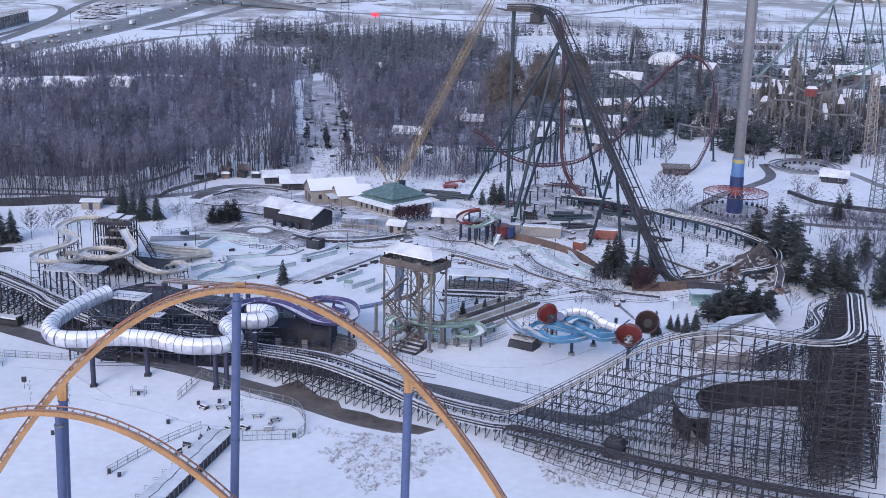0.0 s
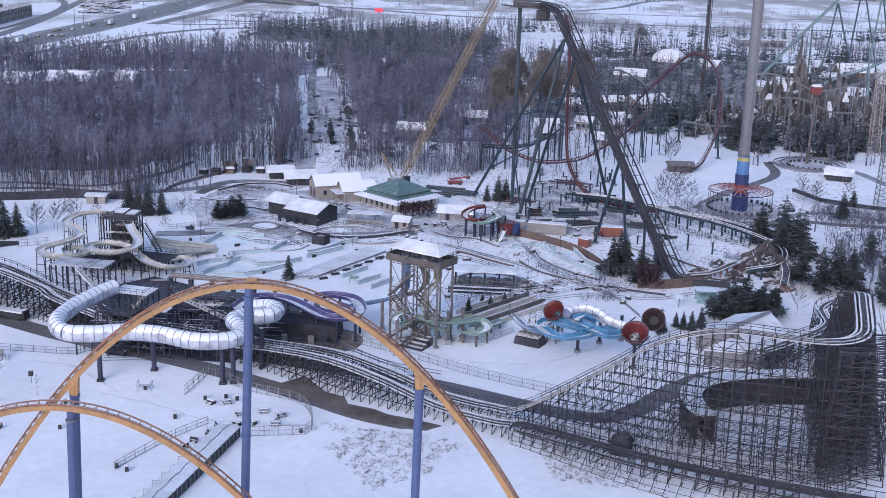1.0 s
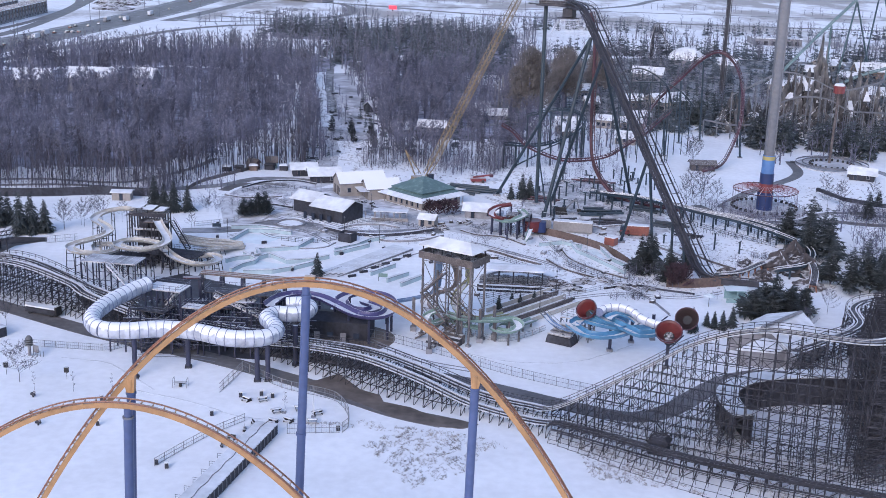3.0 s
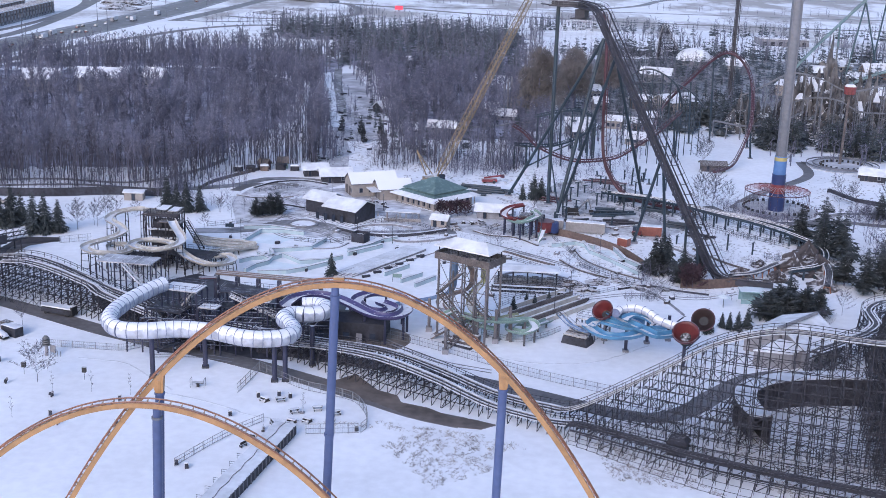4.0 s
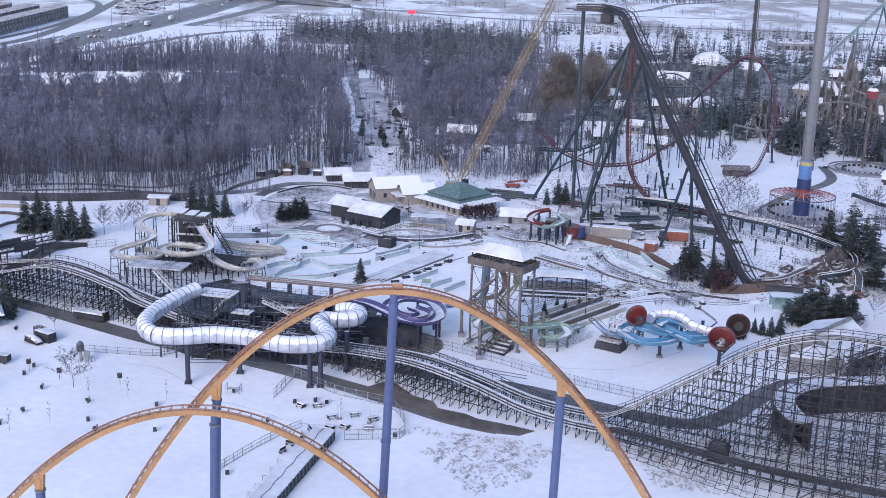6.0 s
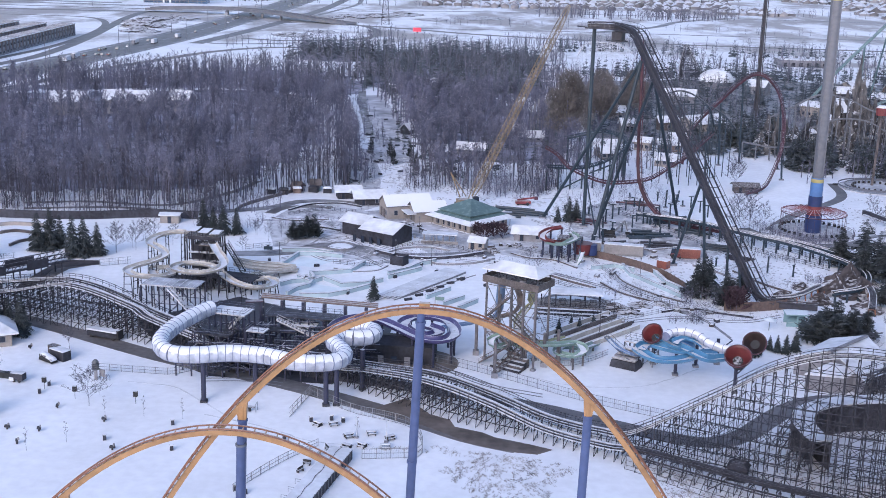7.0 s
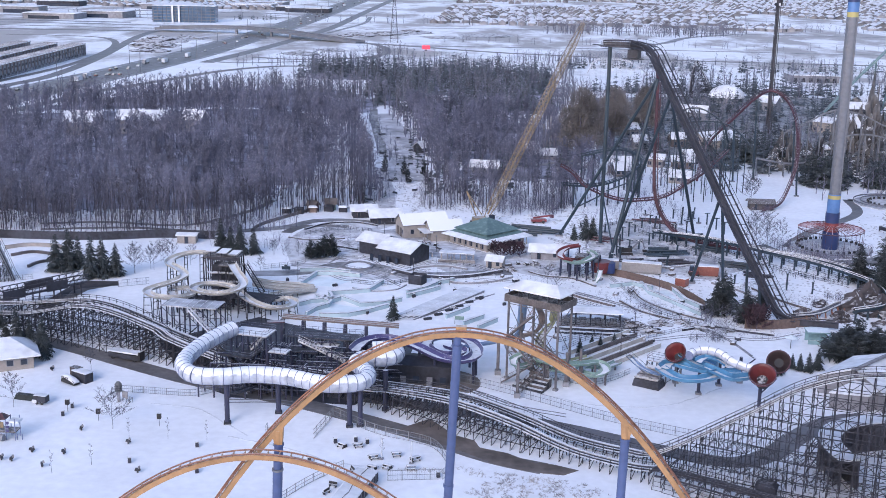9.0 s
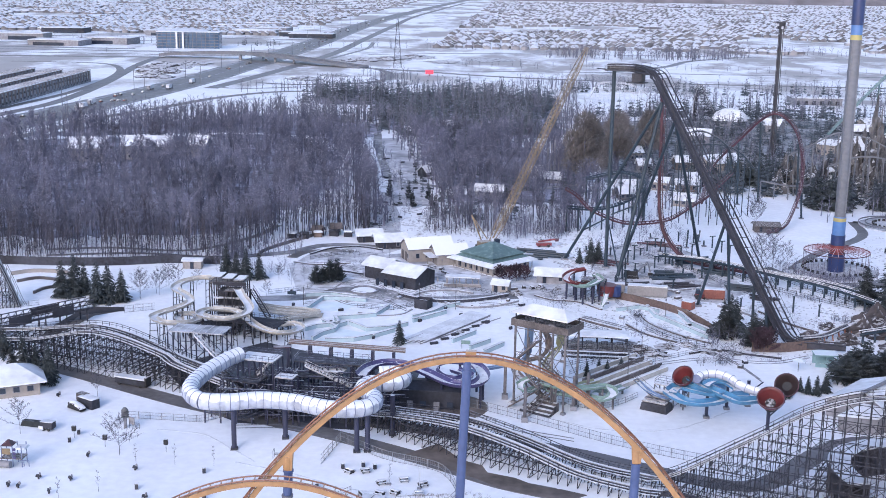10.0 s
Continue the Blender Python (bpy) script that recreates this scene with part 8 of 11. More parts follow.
def pile(name, label, x, y, n, length, r, rz, m, seed):
    ob = thing(name, (x, y, 0), label, "pile")
    rr = random.Random(seed)
    for i in range(n):
        ox, oy = rr.uniform(-length * 0.4, length * 0.4), (i - n / 2) * r * 2.6
        a = radians(rz + rr.uniform(-6, 6))
        c = Vector((x + ox, y + oy, r + (r * 1.7 if i % 3 == 1 else 0)))
        d = Vector((math.cos(a), math.sin(a), 0)) * length / 2 * rr.uniform(0.7, 1.1)
        part("length", Geo().cyl(c - d, c + d, r, n=8), m, ob)


pile("track_sections", "stack of dark steel lengths under snow", -13.8, 405.0, 9, 13, 0.45, -12, TEAL, 31)
pile("track_sections", "stack of dark steel lengths under snow", 28.1, 379.7, 8, 9, 0.4, 8, TEAL, 32)
pile("lumber_stack", "stack of pipes and lumber on the snow", 42.7, 386.7, 6, 8, 0.35, -25, TEAL, 33)
pile("track_sections", "dark steel lengths lying by the fence", 29.7, 367.5, 6, 8, 0.35, 4, DARK_STEEL, 34)
pile("track_sections", "dark steel lengths in the snow", 47.4, 366.8, 6, 9, 0.35, -18, TEAL, 35)

# red and teal kiddie slide structure
ks = thing("play_slide", (-0.2, 345.8, 0), "red and grey-green enclosed slide on dark posts", "water slide")
line = flume([(-1.3, 354.3, 8.0), (-5.0, 353.3, 7.4), (-7.3, 349.7, 6.6), (-6.4, 346.8, 5.8), (-2.1, 347.8, 5.0), (2.0, 353.6, 4.4)], 1.2, RED_BOWL, ks, "dull red flume")
posts_under(line, ks, 3.5, 0.26, NAVY)
line = flume([(1.2, 349.2, 7.6), (2.9, 347.1, 6.8), (-0.5, 342.8, 6.0), (-3.0, 343.4, 5.4), (-5.5, 347.3, 5.0)], 1.2, GREEN_SLIDE, ks, "grey-green flume")
posts_under(line, ks, 3.5, 0.26, NAVY)
x, y = 1.1, 349.9
deck_on_posts(ks, (x, y), (7, 5), -10, 6.2, nx=3, ny=3, deck_mat=DECK_WOOD)
x, y = 5.0, 349.8
part("bowl", Geo().cyl((x, y, 1.4), (x, y, 4.6), 2.6, 3.0, n=18), RED_BOWL, ks, "red bowl")
part("bowl_side", Geo().cyl((x + 2.8, y - 0.4, 1.2), (x + 2.8, y - 0.4, 4.4), 1.6, n=14), WS_BLUE, ks, "blue drum")
flume([(4.5, 341.4, 4.0), (3.7, 338.1, 2.6), (2.9, 337.6, 1.0)], 0.8, GREEN_SLIDE, ks)

# picnic pavilion
pv = thing("picnic_pavilion", (-0.2, 294.6, 0), "open timber pavilion with a snowy low roof", "pavilion")
x, y = -0.6, 299.6
M = pose(x, y, 0.6, 0, 0, -2)
g = Geo()
g.put([(-8.2, -3.2, 3.9), (8.2, -3.2, 3.9), (8.2, 3.2, 3.9), (-8.2, 3.2, 3.9), (-5, 0, 4.5), (5, 0, 4.5), (-8.2, -3.2, 3.6), (8.2, -3.2, 3.6), (8.2, 3.2, 3.6), (-8.2, 3.2, 3.6)],
      [(0, 1, 5, 4), (1, 2, 5), (2, 3, 4, 5), (3, 0, 4), (9, 8, 7, 6), (0, 6, 7, 1), (1, 7, 8, 2), (2, 8, 9, 3), (3, 9, 6, 0)])
part("roof", g.turned(M), SNOW_ROOF, pv)
for i in range(5):
    for j in (-2.8, 2.8):
        part("post", Geo().box((-7.6 + i * 3.8, j, 0), (0.3, 0.3, 3.7)).turned(M), WOOD, pv)
part("floor", Geo().box((0, 0, -0.65), (17.5, 7.4, 1.0)).turned(M), DECK_WOOD, pv)
for zz in (0.6, 1.1):
    part("railing", Geo().box((0, -3.6, zz), (17.5, 0.08, 0.1)).turned(M), WOOD, pv)
for i in range(4):
    for j in (-1.6, 1.6):
        tb2 = thing("picnic_table", tuple(M @ Vector((-6 + i * 4, j, 0.35))), "snow-dusted timber picnic table in the pavilion", "table", "tables in the pavilion")
        part("tabletop", Geo().box((-6 + i * 4, j, 1.05), (1.8, 0.8, 0.08)).turned(M), DECK_WOOD, tb2)
        for b in (-0.7, 0.7):
            part("bench", Geo().box((-6 + i * 4, j + b, 0.75), (1.8, 0.3, 0.06)).turned(M), DECK_WOOD, tb2)
        for a in (-0.7, 0.7):
            part("leg", Geo().box((-6 + i * 4 + a, j, 0.35), (0.1, 1.3, 0.7), 0, 0.6).turned(M), WOOD, tb2)
rw = thing("stone_terrace", (-0.3, 287.5, 0), "low dark stone terrace below the pavilion", "wall", kind="structure")
for k, (dy, h) in enumerate(((-5.2, 0.9), (-7.6, 0.6))):
    for i in range(24):
        part("stone", Geo().box((x - 9.0 + i * 0.81, y + dy + 0.34 - i * 0.028 + 0.12 * (i % 3), 0), (0.78, 0.8 + 0.15 * (i % 2), h - 0.1 * (i % 3)), -2, 0.93), WOOD_SHEATH, rw)
    part("snow_cap", Geo().box((x + 0.5, y + dy, h), (19, 0.9, 0.15), -2), SNOW_ROOF, rw)

# teal cabin and parasol
tcab = thing("lifeguard_cabin", (56.2, 292.7, 0), "pale teal glazed cabin with a snowy roof", "kiosk")
x, y = 56.2, 292.7
part("roof", Geo().box((x, y, 3.0), (6, 4.4, 0.3)), TEAL_CABIN, tcab)
for a in (-2.6, 0, 2.6):
    for b in (-1.8, 1.8):
        part("post", Geo().box((x + a, y + b, 0), (0.22, 0.22, 3.0)), TEAL_CABIN, tcab)
part("counter", Geo().box((x, y - 1.8, 0), (5.4, 0.2, 1.1)), TEAL_CABIN, tcab)
part("back_wall", Geo().box((x, y + 1.8, 0), (5.4, 0.15, 2.9)), TEAL_CABIN, tcab)
um = thing("parasol", (48.4, 287.1, 0), "snowy pale parasol on a pole", "umbrella")
x, y = 48.4, 287.1
part("pole", Geo().cyl((x, y, 0), (x, y, 3.2), 0.1, n=8), PALE_STEEL, um)
part("canopy", Geo().cyl((x, y, 2.8), (x, y, 3.5), 1.7, 0.15, n=10), TEAL_CABIN, um)

# scenic rock tunnel at the foot of the lift hill


def rock(name, x, y, h, r, seed, label, m=None, n=22, rows=9, category="rock", rugged=0.35, taper=0.8):
    g = Geo()
    vs, fs = [], []
    for k in range(rows + 1):
        t = k / rows
        rr = r * (1 - t) ** taper + 0.02 * r
        for i in range(n):
            a = 2 * math.pi * i / n
            w = noise.noise(Vector((math.cos(a) * 1.7 + seed, math.sin(a) * 1.7, t * (3.0 if taper < 1 else 0.16 * h) + seed))) * rugged * 2
            w += noise.noise(Vector((math.cos(a) * 5 + seed, math.sin(a) * 5, t * 7))) * rugged
            q = rr * (1 + w)
            vs.append((x + q * math.cos(a), y + q * math.sin(a), h * t * (1 + 0.12 * w) - (0.3 if k == 0 else 0)))
    for k in range(rows):
        fs += [(k * n + i, k * n + (i + 1) % n, (k + 1) * n + (i + 1) % n, (k + 1) * n + i) for i in range(n)]
    fs.append(tuple(range(rows * n, rows * n + n)))
    return g.put(vs, fs)


for i, (px_xy, h, r) in enumerate((((73.2, 322.6), 5.5, 5), ((78.4, 327.7), 7.5, 5.5), ((79.5, 319.7), 6.0, 5), ((67.2, 312.7), 3.0, 3.2), ((57.8, 315.0), 2.6, 3.0), ((65.3, 325.8), 2.0, 2.5), ((77.7, 306.6), 3.0, 4))):
    single("boulder", rock("boulder", px_xy[0], px_xy[1], h, r, 40 + i, ""), ROCK, "red-brown scenic rock with snow on its ledges", "rock", "scenic rocks")
tunnel = thing("tunnel_trestle", (83.3, 328.5, 0), "rust-red curved trestle over the scenic rocks", "roller coaster")
line = spline([(54.7, 311.7, 1.2), (61.1, 313.4, 1.6), (68.6, 320.4, 2.4), (75.8, 325.1, 3.0), (80.7, 321.1, 3.4), (80.7, 312.7, 3.0), (78.0, 302.9, 2.0)], 1.5)
part("track", Geo().sweep(line, rect(1.6, 0.35)), WOOD, tunnel)
for sd in (-0.9, 0.9):
    part("kerb", Geo().sweep(line, rect(0.2, 0.3, 0.3, sd)), TRACK_SNOW, tunnel)
posts_under(line, tunnel, 3, 0.16, RAIL_RUST, 0.7)

# low snowy flower mounds and rocks along the walks
for i, (px_xy, h, r) in enumerate((((11.5, 299.7), 1.6, 3.4), ((14.3, 296.6), 1.3, 2.8), ((8.6, 301.7), 1.2, 2.4), ((18.4, 303.1), 1.2, 2.6), ((23.9, 305.4), 1.0, 2.2), ((27.9, 301.0), 0.9, 2.4), ((35.1, 299.6), 0.8, 2.2), ((-21.7, 352.3), 1.2, 2.0), ((-24.9, 353.8), 1.0, 1.6), ((-37.1, 310.6), 0.6, 1.2), ((-14.9, 360.2), 0.9, 1.8), ((-9.6, 359.0), 0.8, 1.6))):
    single("planting_mound", rock("m", px_xy[0], px_xy[1], h, r, 80 + i, "", rugged=0.5), ROCK, "low rocky planting mound under snow", "rock", "planting mounds")

# ---- single trees ----
SP = [Kind(conifer(400 + i, 10, 2.7, 24, 13, slim=1.35, rag=0.3, fine=True), BARK, NEEDLES, "crown", "spruce_tree", "dark green spruce with snow on its boughs", "tree") for i in range(3)]
PINE = [Kind(conifer(420 + i, 16, 5.4, 26, 14, 0.08, 0.05, 1.6, 0.5, True), BARK, NEEDLES, "crown", "pine_tree", "tall dark pine with broad ragged boughs", "tree") for i in range(3)]
CEDAR = [Kind(conifer(440 + i, 6, 2.3, 18, 12, 0.01, -0.5, 0.9, 0.3, True), BARK, NEEDLES, "foliage", "cedar_bush", "dense upright dark green cedar", "tree") for i in range(2)]
BARE = [Kind(bare_tree(460 + i, 9, 17, 16, 0.52, 0.5, 0.24, (0.35, 0.95)), TRUNK, TRUNK, "crown", "bare_tree", "leafless spreading tree in the snow", "tree") for i in range(4)]
MAROON = [Kind(bare_tree(480 + i, 6, 30, 30, 0.58, 0.9, 0.1, (0.2, 0.9), tw=0.1, reach=1.3), BARK, RED_LEAF, "crown", "maroon_tree", "dense maroon-twigged ornamental tree", "tree") for i in range(2)]
SAPL = [Kind(bare_tree(490 + i, 4.5, 6, 3, 0.16, 0.5, 0.3), TRUNK, TRUNK, "crown", "sapling", "thin bare sapling in the snow", "tree") for i in range(2)]

pr = random.Random(3)
for px_xy, h in (((-156.3, 332.7), 10.5), ((-153.4, 335.2), 11.5), ((-151.1, 336.9), 9.0), ((-143.6, 327.0), 11.5), ((-140.9, 328.7), 11.0), ((-137.3, 329.9), 9.0), ((-145.2, 267.1), 10.5), ((-136.9, 259.3), 10.5), ((-134.3, 260.4), 8.0), ((-130.8, 259.1), 9.0), ((-140.1, 260.5), 8),
              ((-114.2, 362.1), 10), ((-110.8, 361.1), 8), ((-107.5, 360.2), 9), ((-103.3, 360.9), 8), ((-52.3, 298.4), 6.0), ((-1.0, 283.4), 2.6), ((1.1, 283.6), 2.4), ((4.6, 285.0), 2.8), ((-4.3, 277.6), 3.4), ((47.0, 270.5), 4.0), ((48.9, 269.9), 4.4), ((51.5, 271.9), 4.8), ((45.5, 271.9), 3.4),
              ((34.1, 313.6), 10), ((36.4, 316.8), 10.5), ((38.3, 319.6), 9.0), ((40.9, 307.4), 9), ((47.2, 318.7), 8.5), ((2.7, 396.0), 8), ((5.3, 398.1), 7), ((-1.1, 395.3), 5), ((41.4, 267.4), 5.5)):
    SP[pr.randrange(3)].plant(*px_xy, h / 8.6, pr.uniform(0, 6))
for px_xy, h in (((88.7, 351.1), 16), ((81.6, 350.2), 13), ((84.6, 336.6), 14.5), ((89.8, 333.5), 16), ((90.9, 343.7), 14), ((84.6, 310.7), 13.5), ((87.7, 303.1), 13.5), ((92.9, 307.8), 14.5), ((96.2, 303.6), 12), ((98.7, 313.6), 11), ((108.5, 331.1), 12), ((115.2, 384.0), 10), ((102.1, 294.7), 13), ((106.9, 308.4), 14), ((123.5, 400.8), 7)):
    PINE[pr.randrange(3)].plant(*px_xy, h / 16, pr.uniform(0, 6))
BUSHY = [Kind(conifer(430 + i, 8, 4.8, 20, 15, 0.02, -0.1, 1.4, 0.5, True), BARK, NEEDLES, "crown", "mugo_pine", "broad dark bushy pine with snow patches", "tree") for i in range(2)]
for px_xy, h in (((58.0, 280.1), 7.5), ((62.2, 279.0), 8.0), ((65.6, 288.6), 8.5), ((67.4, 281.4), 8.5), ((71.8, 286.3), 7.0), ((61.7, 286.7), 7.5), ((35.4, 313.8), 7.5), ((41.7, 306.5), 8.0)):
    BUSHY[pr.randrange(2)].plant(*px_xy, h / 8, pr.uniform(0, 6))
for px_xy, h in (((-84.6, 357.4), 5.5), ((-82.8, 359.2), 5.0), ((-80.7, 359.5), 6.5), ((-78.5, 360.6), 6.5)):
    CEDAR[pr.randrange(2)].plant(*px_xy, h / 5, pr.uniform(0, 6))
for px_xy, h in (((-124.6, 227.8), 7.8), ((-116.5, 251.3), 5.6), ((60.8, 400.9), 12.5), ((65.9, 408.5), 11), ((70.3, 465.0), 11), ((11.3, 317.8), 6.0), ((-133.4, 334.4), 8.5), ((-128.6, 338.2), 8.5), ((-124.9, 344.1), 8), ((-132.7, 333.1), 9), ((-129.0, 349.0), 7), ((-130.0, 339.6), 6.5), ((-119.4, 345.4), 6.5), ((-129.5, 348.6), 6), ((-96.7, 340.3), 5), ((-91.9, 354.8), 5), ((-88.9, 360.3), 5), ((-97.2, 361.2), 5), ((33.8, 295.6), 4.5), ((36.4, 298.3), 4.2), ((31.7, 296.2), 4.0), ((29.8, 298.9), 4.0), ((68.2, 269.3), 6.5), ((110.8, 420.5), 8), ((113.3, 408.1), 8), ((109.9, 376.8), 8), ((-8.6, 332.0), 5), ((-11.1, 337.7), 5), ((-96.9, 361.3), 4.5), ((77.3, 285.0), 7), ((110.5, 333.9), 9), ((99.1, 321.4), 8)):
    BARE[pr.randrange(4)].plant(*px_xy, h / 9, pr.uniform(0, 6))
for px_xy, h in (((-27.5, 369.7), 5.4), ((-24.8, 366.4), 6.2), ((-22.1, 368.6), 6.0), ((-19.4, 369.8), 5.6), ((42.6, 300.7), 7.5), ((41.2, 301.4), 7.5), ((44.0, 302.4), 7.0)):
    MAROON[pr.randrange(2)].plant(*px_xy, h / 7, pr.uniform(0, 6))
for px_xy, h in (((-95.5, 214.3), 4.6), ((-88.0, 215.2), 4.6), ((-80.1, 214.9), 4.6), ((-98.5, 201.6), 4.6), ((-104.4, 197.2), 4.8), ((-45.0, 211.1), 4.2)):
    SAPL[pr.randrange(2)].plant(*px_xy, h / 4.5, pr.uniform(0, 6))

# two large willows behind the crane
WIL = Kind(willow(500, 21, 6.6, 6500), BARK, WILLOW, "crown", "willow_tree", "large grey-tan willow with dense twigs", "tree")
for px_xy, s in (((7.5, 549.0), 1.85), ((26.0, 600.0), 1.6), ((46.0, 640.0), 1.4)):
    WIL.plant(*px_xy, s, pr.uniform(0, 6))

# clods, stones and lumps of snow churned up on walks and in the yard
CLOD = mat("dirty_frozen_snow", (0.30, 0.295, 0.30), 0.85, var=0.5, scale=0.5, coarse=0.2, bump=0.3, snow=0.55, edge=0.8)


def clods(poly, n, seed, label, big=1.0):
    rn = random.Random(seed)
    x0, x1 = min(p[0] for p in poly), max(p[0] for p in poly)
    y0, y1 = min(p[1] for p in poly), max(p[1] for p in poly)
    vs, fs, m = [], [], 0
    while m < n:
        x, y = rn.uniform(x0, x1), rn.uniform(y0, y1)
        if not inside(x, y, poly) or noise.noise(Vector((x * 0.12, y * 0.12, seed))) < rn.uniform(-0.7, 0.5):
            continue
        m += 1
        k, w, h, a = len(vs), rn.uniform(0.2, 0.9) * big, rn.uniform(0.12, 0.45) * big, rn.uniform(0, 3)
        for i in range(5):
            b = a + i * 1.257
            q = w * rn.uniform(0.6, 1.4)
            vs.append((x + q * math.cos(b), y + q * math.sin(b) * 0.7, -0.02))
        vs.append((x + rn.uniform(-0.1, 0.1), y, h))
        fs += [(k + i, k + (i + 1) % 5, k + 5) for i in range(5)]
    tagged(new("frozen_clods", tri_mesh("frozen_clods", vs, fs, CLOD)), label, "rubble", kind="stuff")


clods([(-4, 350), (24, 350), (52, 336), (62, 346), (48, 392), (34, 432), (0, 430), (-8, 392)], 1500, 1, "churned frozen clods over the building yard")
clods([(-98, 376), (-70, 342), (-44, 340), (-20, 346), (4, 338), (6, 360), (-16, 380), (-44, 376), (-66, 392), (-84, 412)], 900, 2, "dirty snow lumps along the park walks", 0.8)
clods([(-80, 418), (-58, 428), (-56, 470), (-70, 560), (-96, 640), (-110, 640), (-92, 540), (-84, 460)], 700, 3, "clods and stones in the woodland clearing", 1.3)
clods([(-12, 330), (10, 306), (36, 296), (58, 300), (84, 330), (64, 356), (30, 340), (10, 346)], 800, 4, "dirty snow lumps round the lazy river", 0.8)
clods([(58, 330), (72, 318), (96, 340), (100, 372), (140, 380), (130, 470), (96, 430), (66, 400)], 700, 5, "clods and stones round the tower swing", 0.9)
clods([(-60, 420), (-10, 410), (8, 440), (-10, 460), (-60, 455)], 500, 6, "clods and stones behind the pavilion")

# dry weeds breaking through the snow


def weeds(poly, n, seed, label):
    rn = random.Random(seed)
    vs, fs = [], []
    x0, x1 = min(p[0] for p in poly), max(p[0] for p in poly)
    y0, y1 = min(p[1] for p in poly), max(p[1] for p in poly)
    k = 0
    while k < n:
        x, y = rn.uniform(x0, x1), rn.uniform(y0, y1)
        if not inside(x, y, poly) or noise.noise(Vector((x * 0.35, y * 0.35, seed))) < rn.uniform(-0.5, 0.35):
            continue
        k += 1
        for j in range(4):
            a = rn.uniform(0, 6.28)
            h = rn.uniform(0.12, 0.4)
            limb(vs, fs, (x + rn.uniform(-0.3, 0.3), y + rn.uniform(-0.3, 0.3), -0.02), (x + math.cos(a) * 0.4, y + math.sin(a) * 0.4, h), 0.03, 0.012)
    ob = tagged(new("dry_weeds", tri_mesh("dry_weeds", vs, fs, DRY_GRASS)), label, "grass", kind="stuff")


weeds([(-28.7, 197.0), (-23.5, 203.0), (-13.0, 205.0), (-5.1, 199.7), (-8.7, 189.0), (-18.2, 181.0), (-22.5, 188.6)], 560, 1, "patch of dry brown weeds through the snow")
weeds([(10.1, 203.9), (17.0, 199.9), (25.9, 191.8), (32.3, 184.2), (20.4, 187.0), (12.8, 188.2)], 400, 2, "dry brown weeds along the timber bents")
weeds([(-45.0, 205.0), (-30.3, 208.1), (-8.8, 204.2), (1.5, 198.1), (-8.7, 199.3), (-27.8, 204.5)], 160, 3, "sparse dry weeds beside the mud")
weeds([(35.7, 202.0), (47.2, 203.4), (64.2, 205.3), (62.4, 187.5), (47.4, 180.9), (38.0, 188.9)], 900, 4, "dense dry brush under the timber scaffold")
weeds([(21.8, 214.2), (35.3, 217.2), (43.6, 205.3), (35.2, 199.6), (24.6, 203.2)], 300, 5, "dry brush under the timber scaffold")

WIDE = Kind(bare_tree(471, 8, 24, 14, 0.6, 0.55, 0.22, (0.1, 0.75), reach=1.2), TRUNK, TRUNK, "crown", "bare_tree", "leafless wide-spreading tree on the lawn", "tree")
WIDE.plant(-100.4, 218.9, 1.05, 0.4)

shed("plaza_shelter", (132.6, 452.4), (9.0, 5.0), -48, 3.0, 1.2, DECK_WOOD, "small brown shelter with a snowy roof beside the plaza", openings=1)

# ---- scenic rock mountain and rides beyond ----
mt = thing("rock_mountain", (138, 565, 0), "craggy grey-brown artificial mountain with snow in its gullies", "mountain")
rm = random.Random(8)
peaks = [(140.6, 560, 43, 6.0), (135.5, 557, 27, 4.0), (145.6, 558, 26, 4.0), (142, 556, 36, 3.8), (138.5, 556, 34, 3.4), (129, 556, 31, 3.2), (126, 557, 26, 3.0), (131.5, 555, 27, 2.8), (154, 556, 30, 3.4), (158, 557, 34, 3.0), (162, 558, 26, 3.6), (167, 556, 22, 3.0)]
for i in range(76):
    x = rm.uniform(94, 196)
    top = 25 - abs(x - 142) * 0.2
    peaks.append((x, rm.uniform(540, 572), rm.uniform(0.35, 1.0) * top, rm.uniform(1.8, 4.6)))
for i, (x, y, h, r) in enumerate(peaks):
    part("crag", rock("crag", x, y, h, r, 7.3 * i, "", n=16, rows=16, rugged=0.75, taper=1.15), MOUNTAIN, mt)
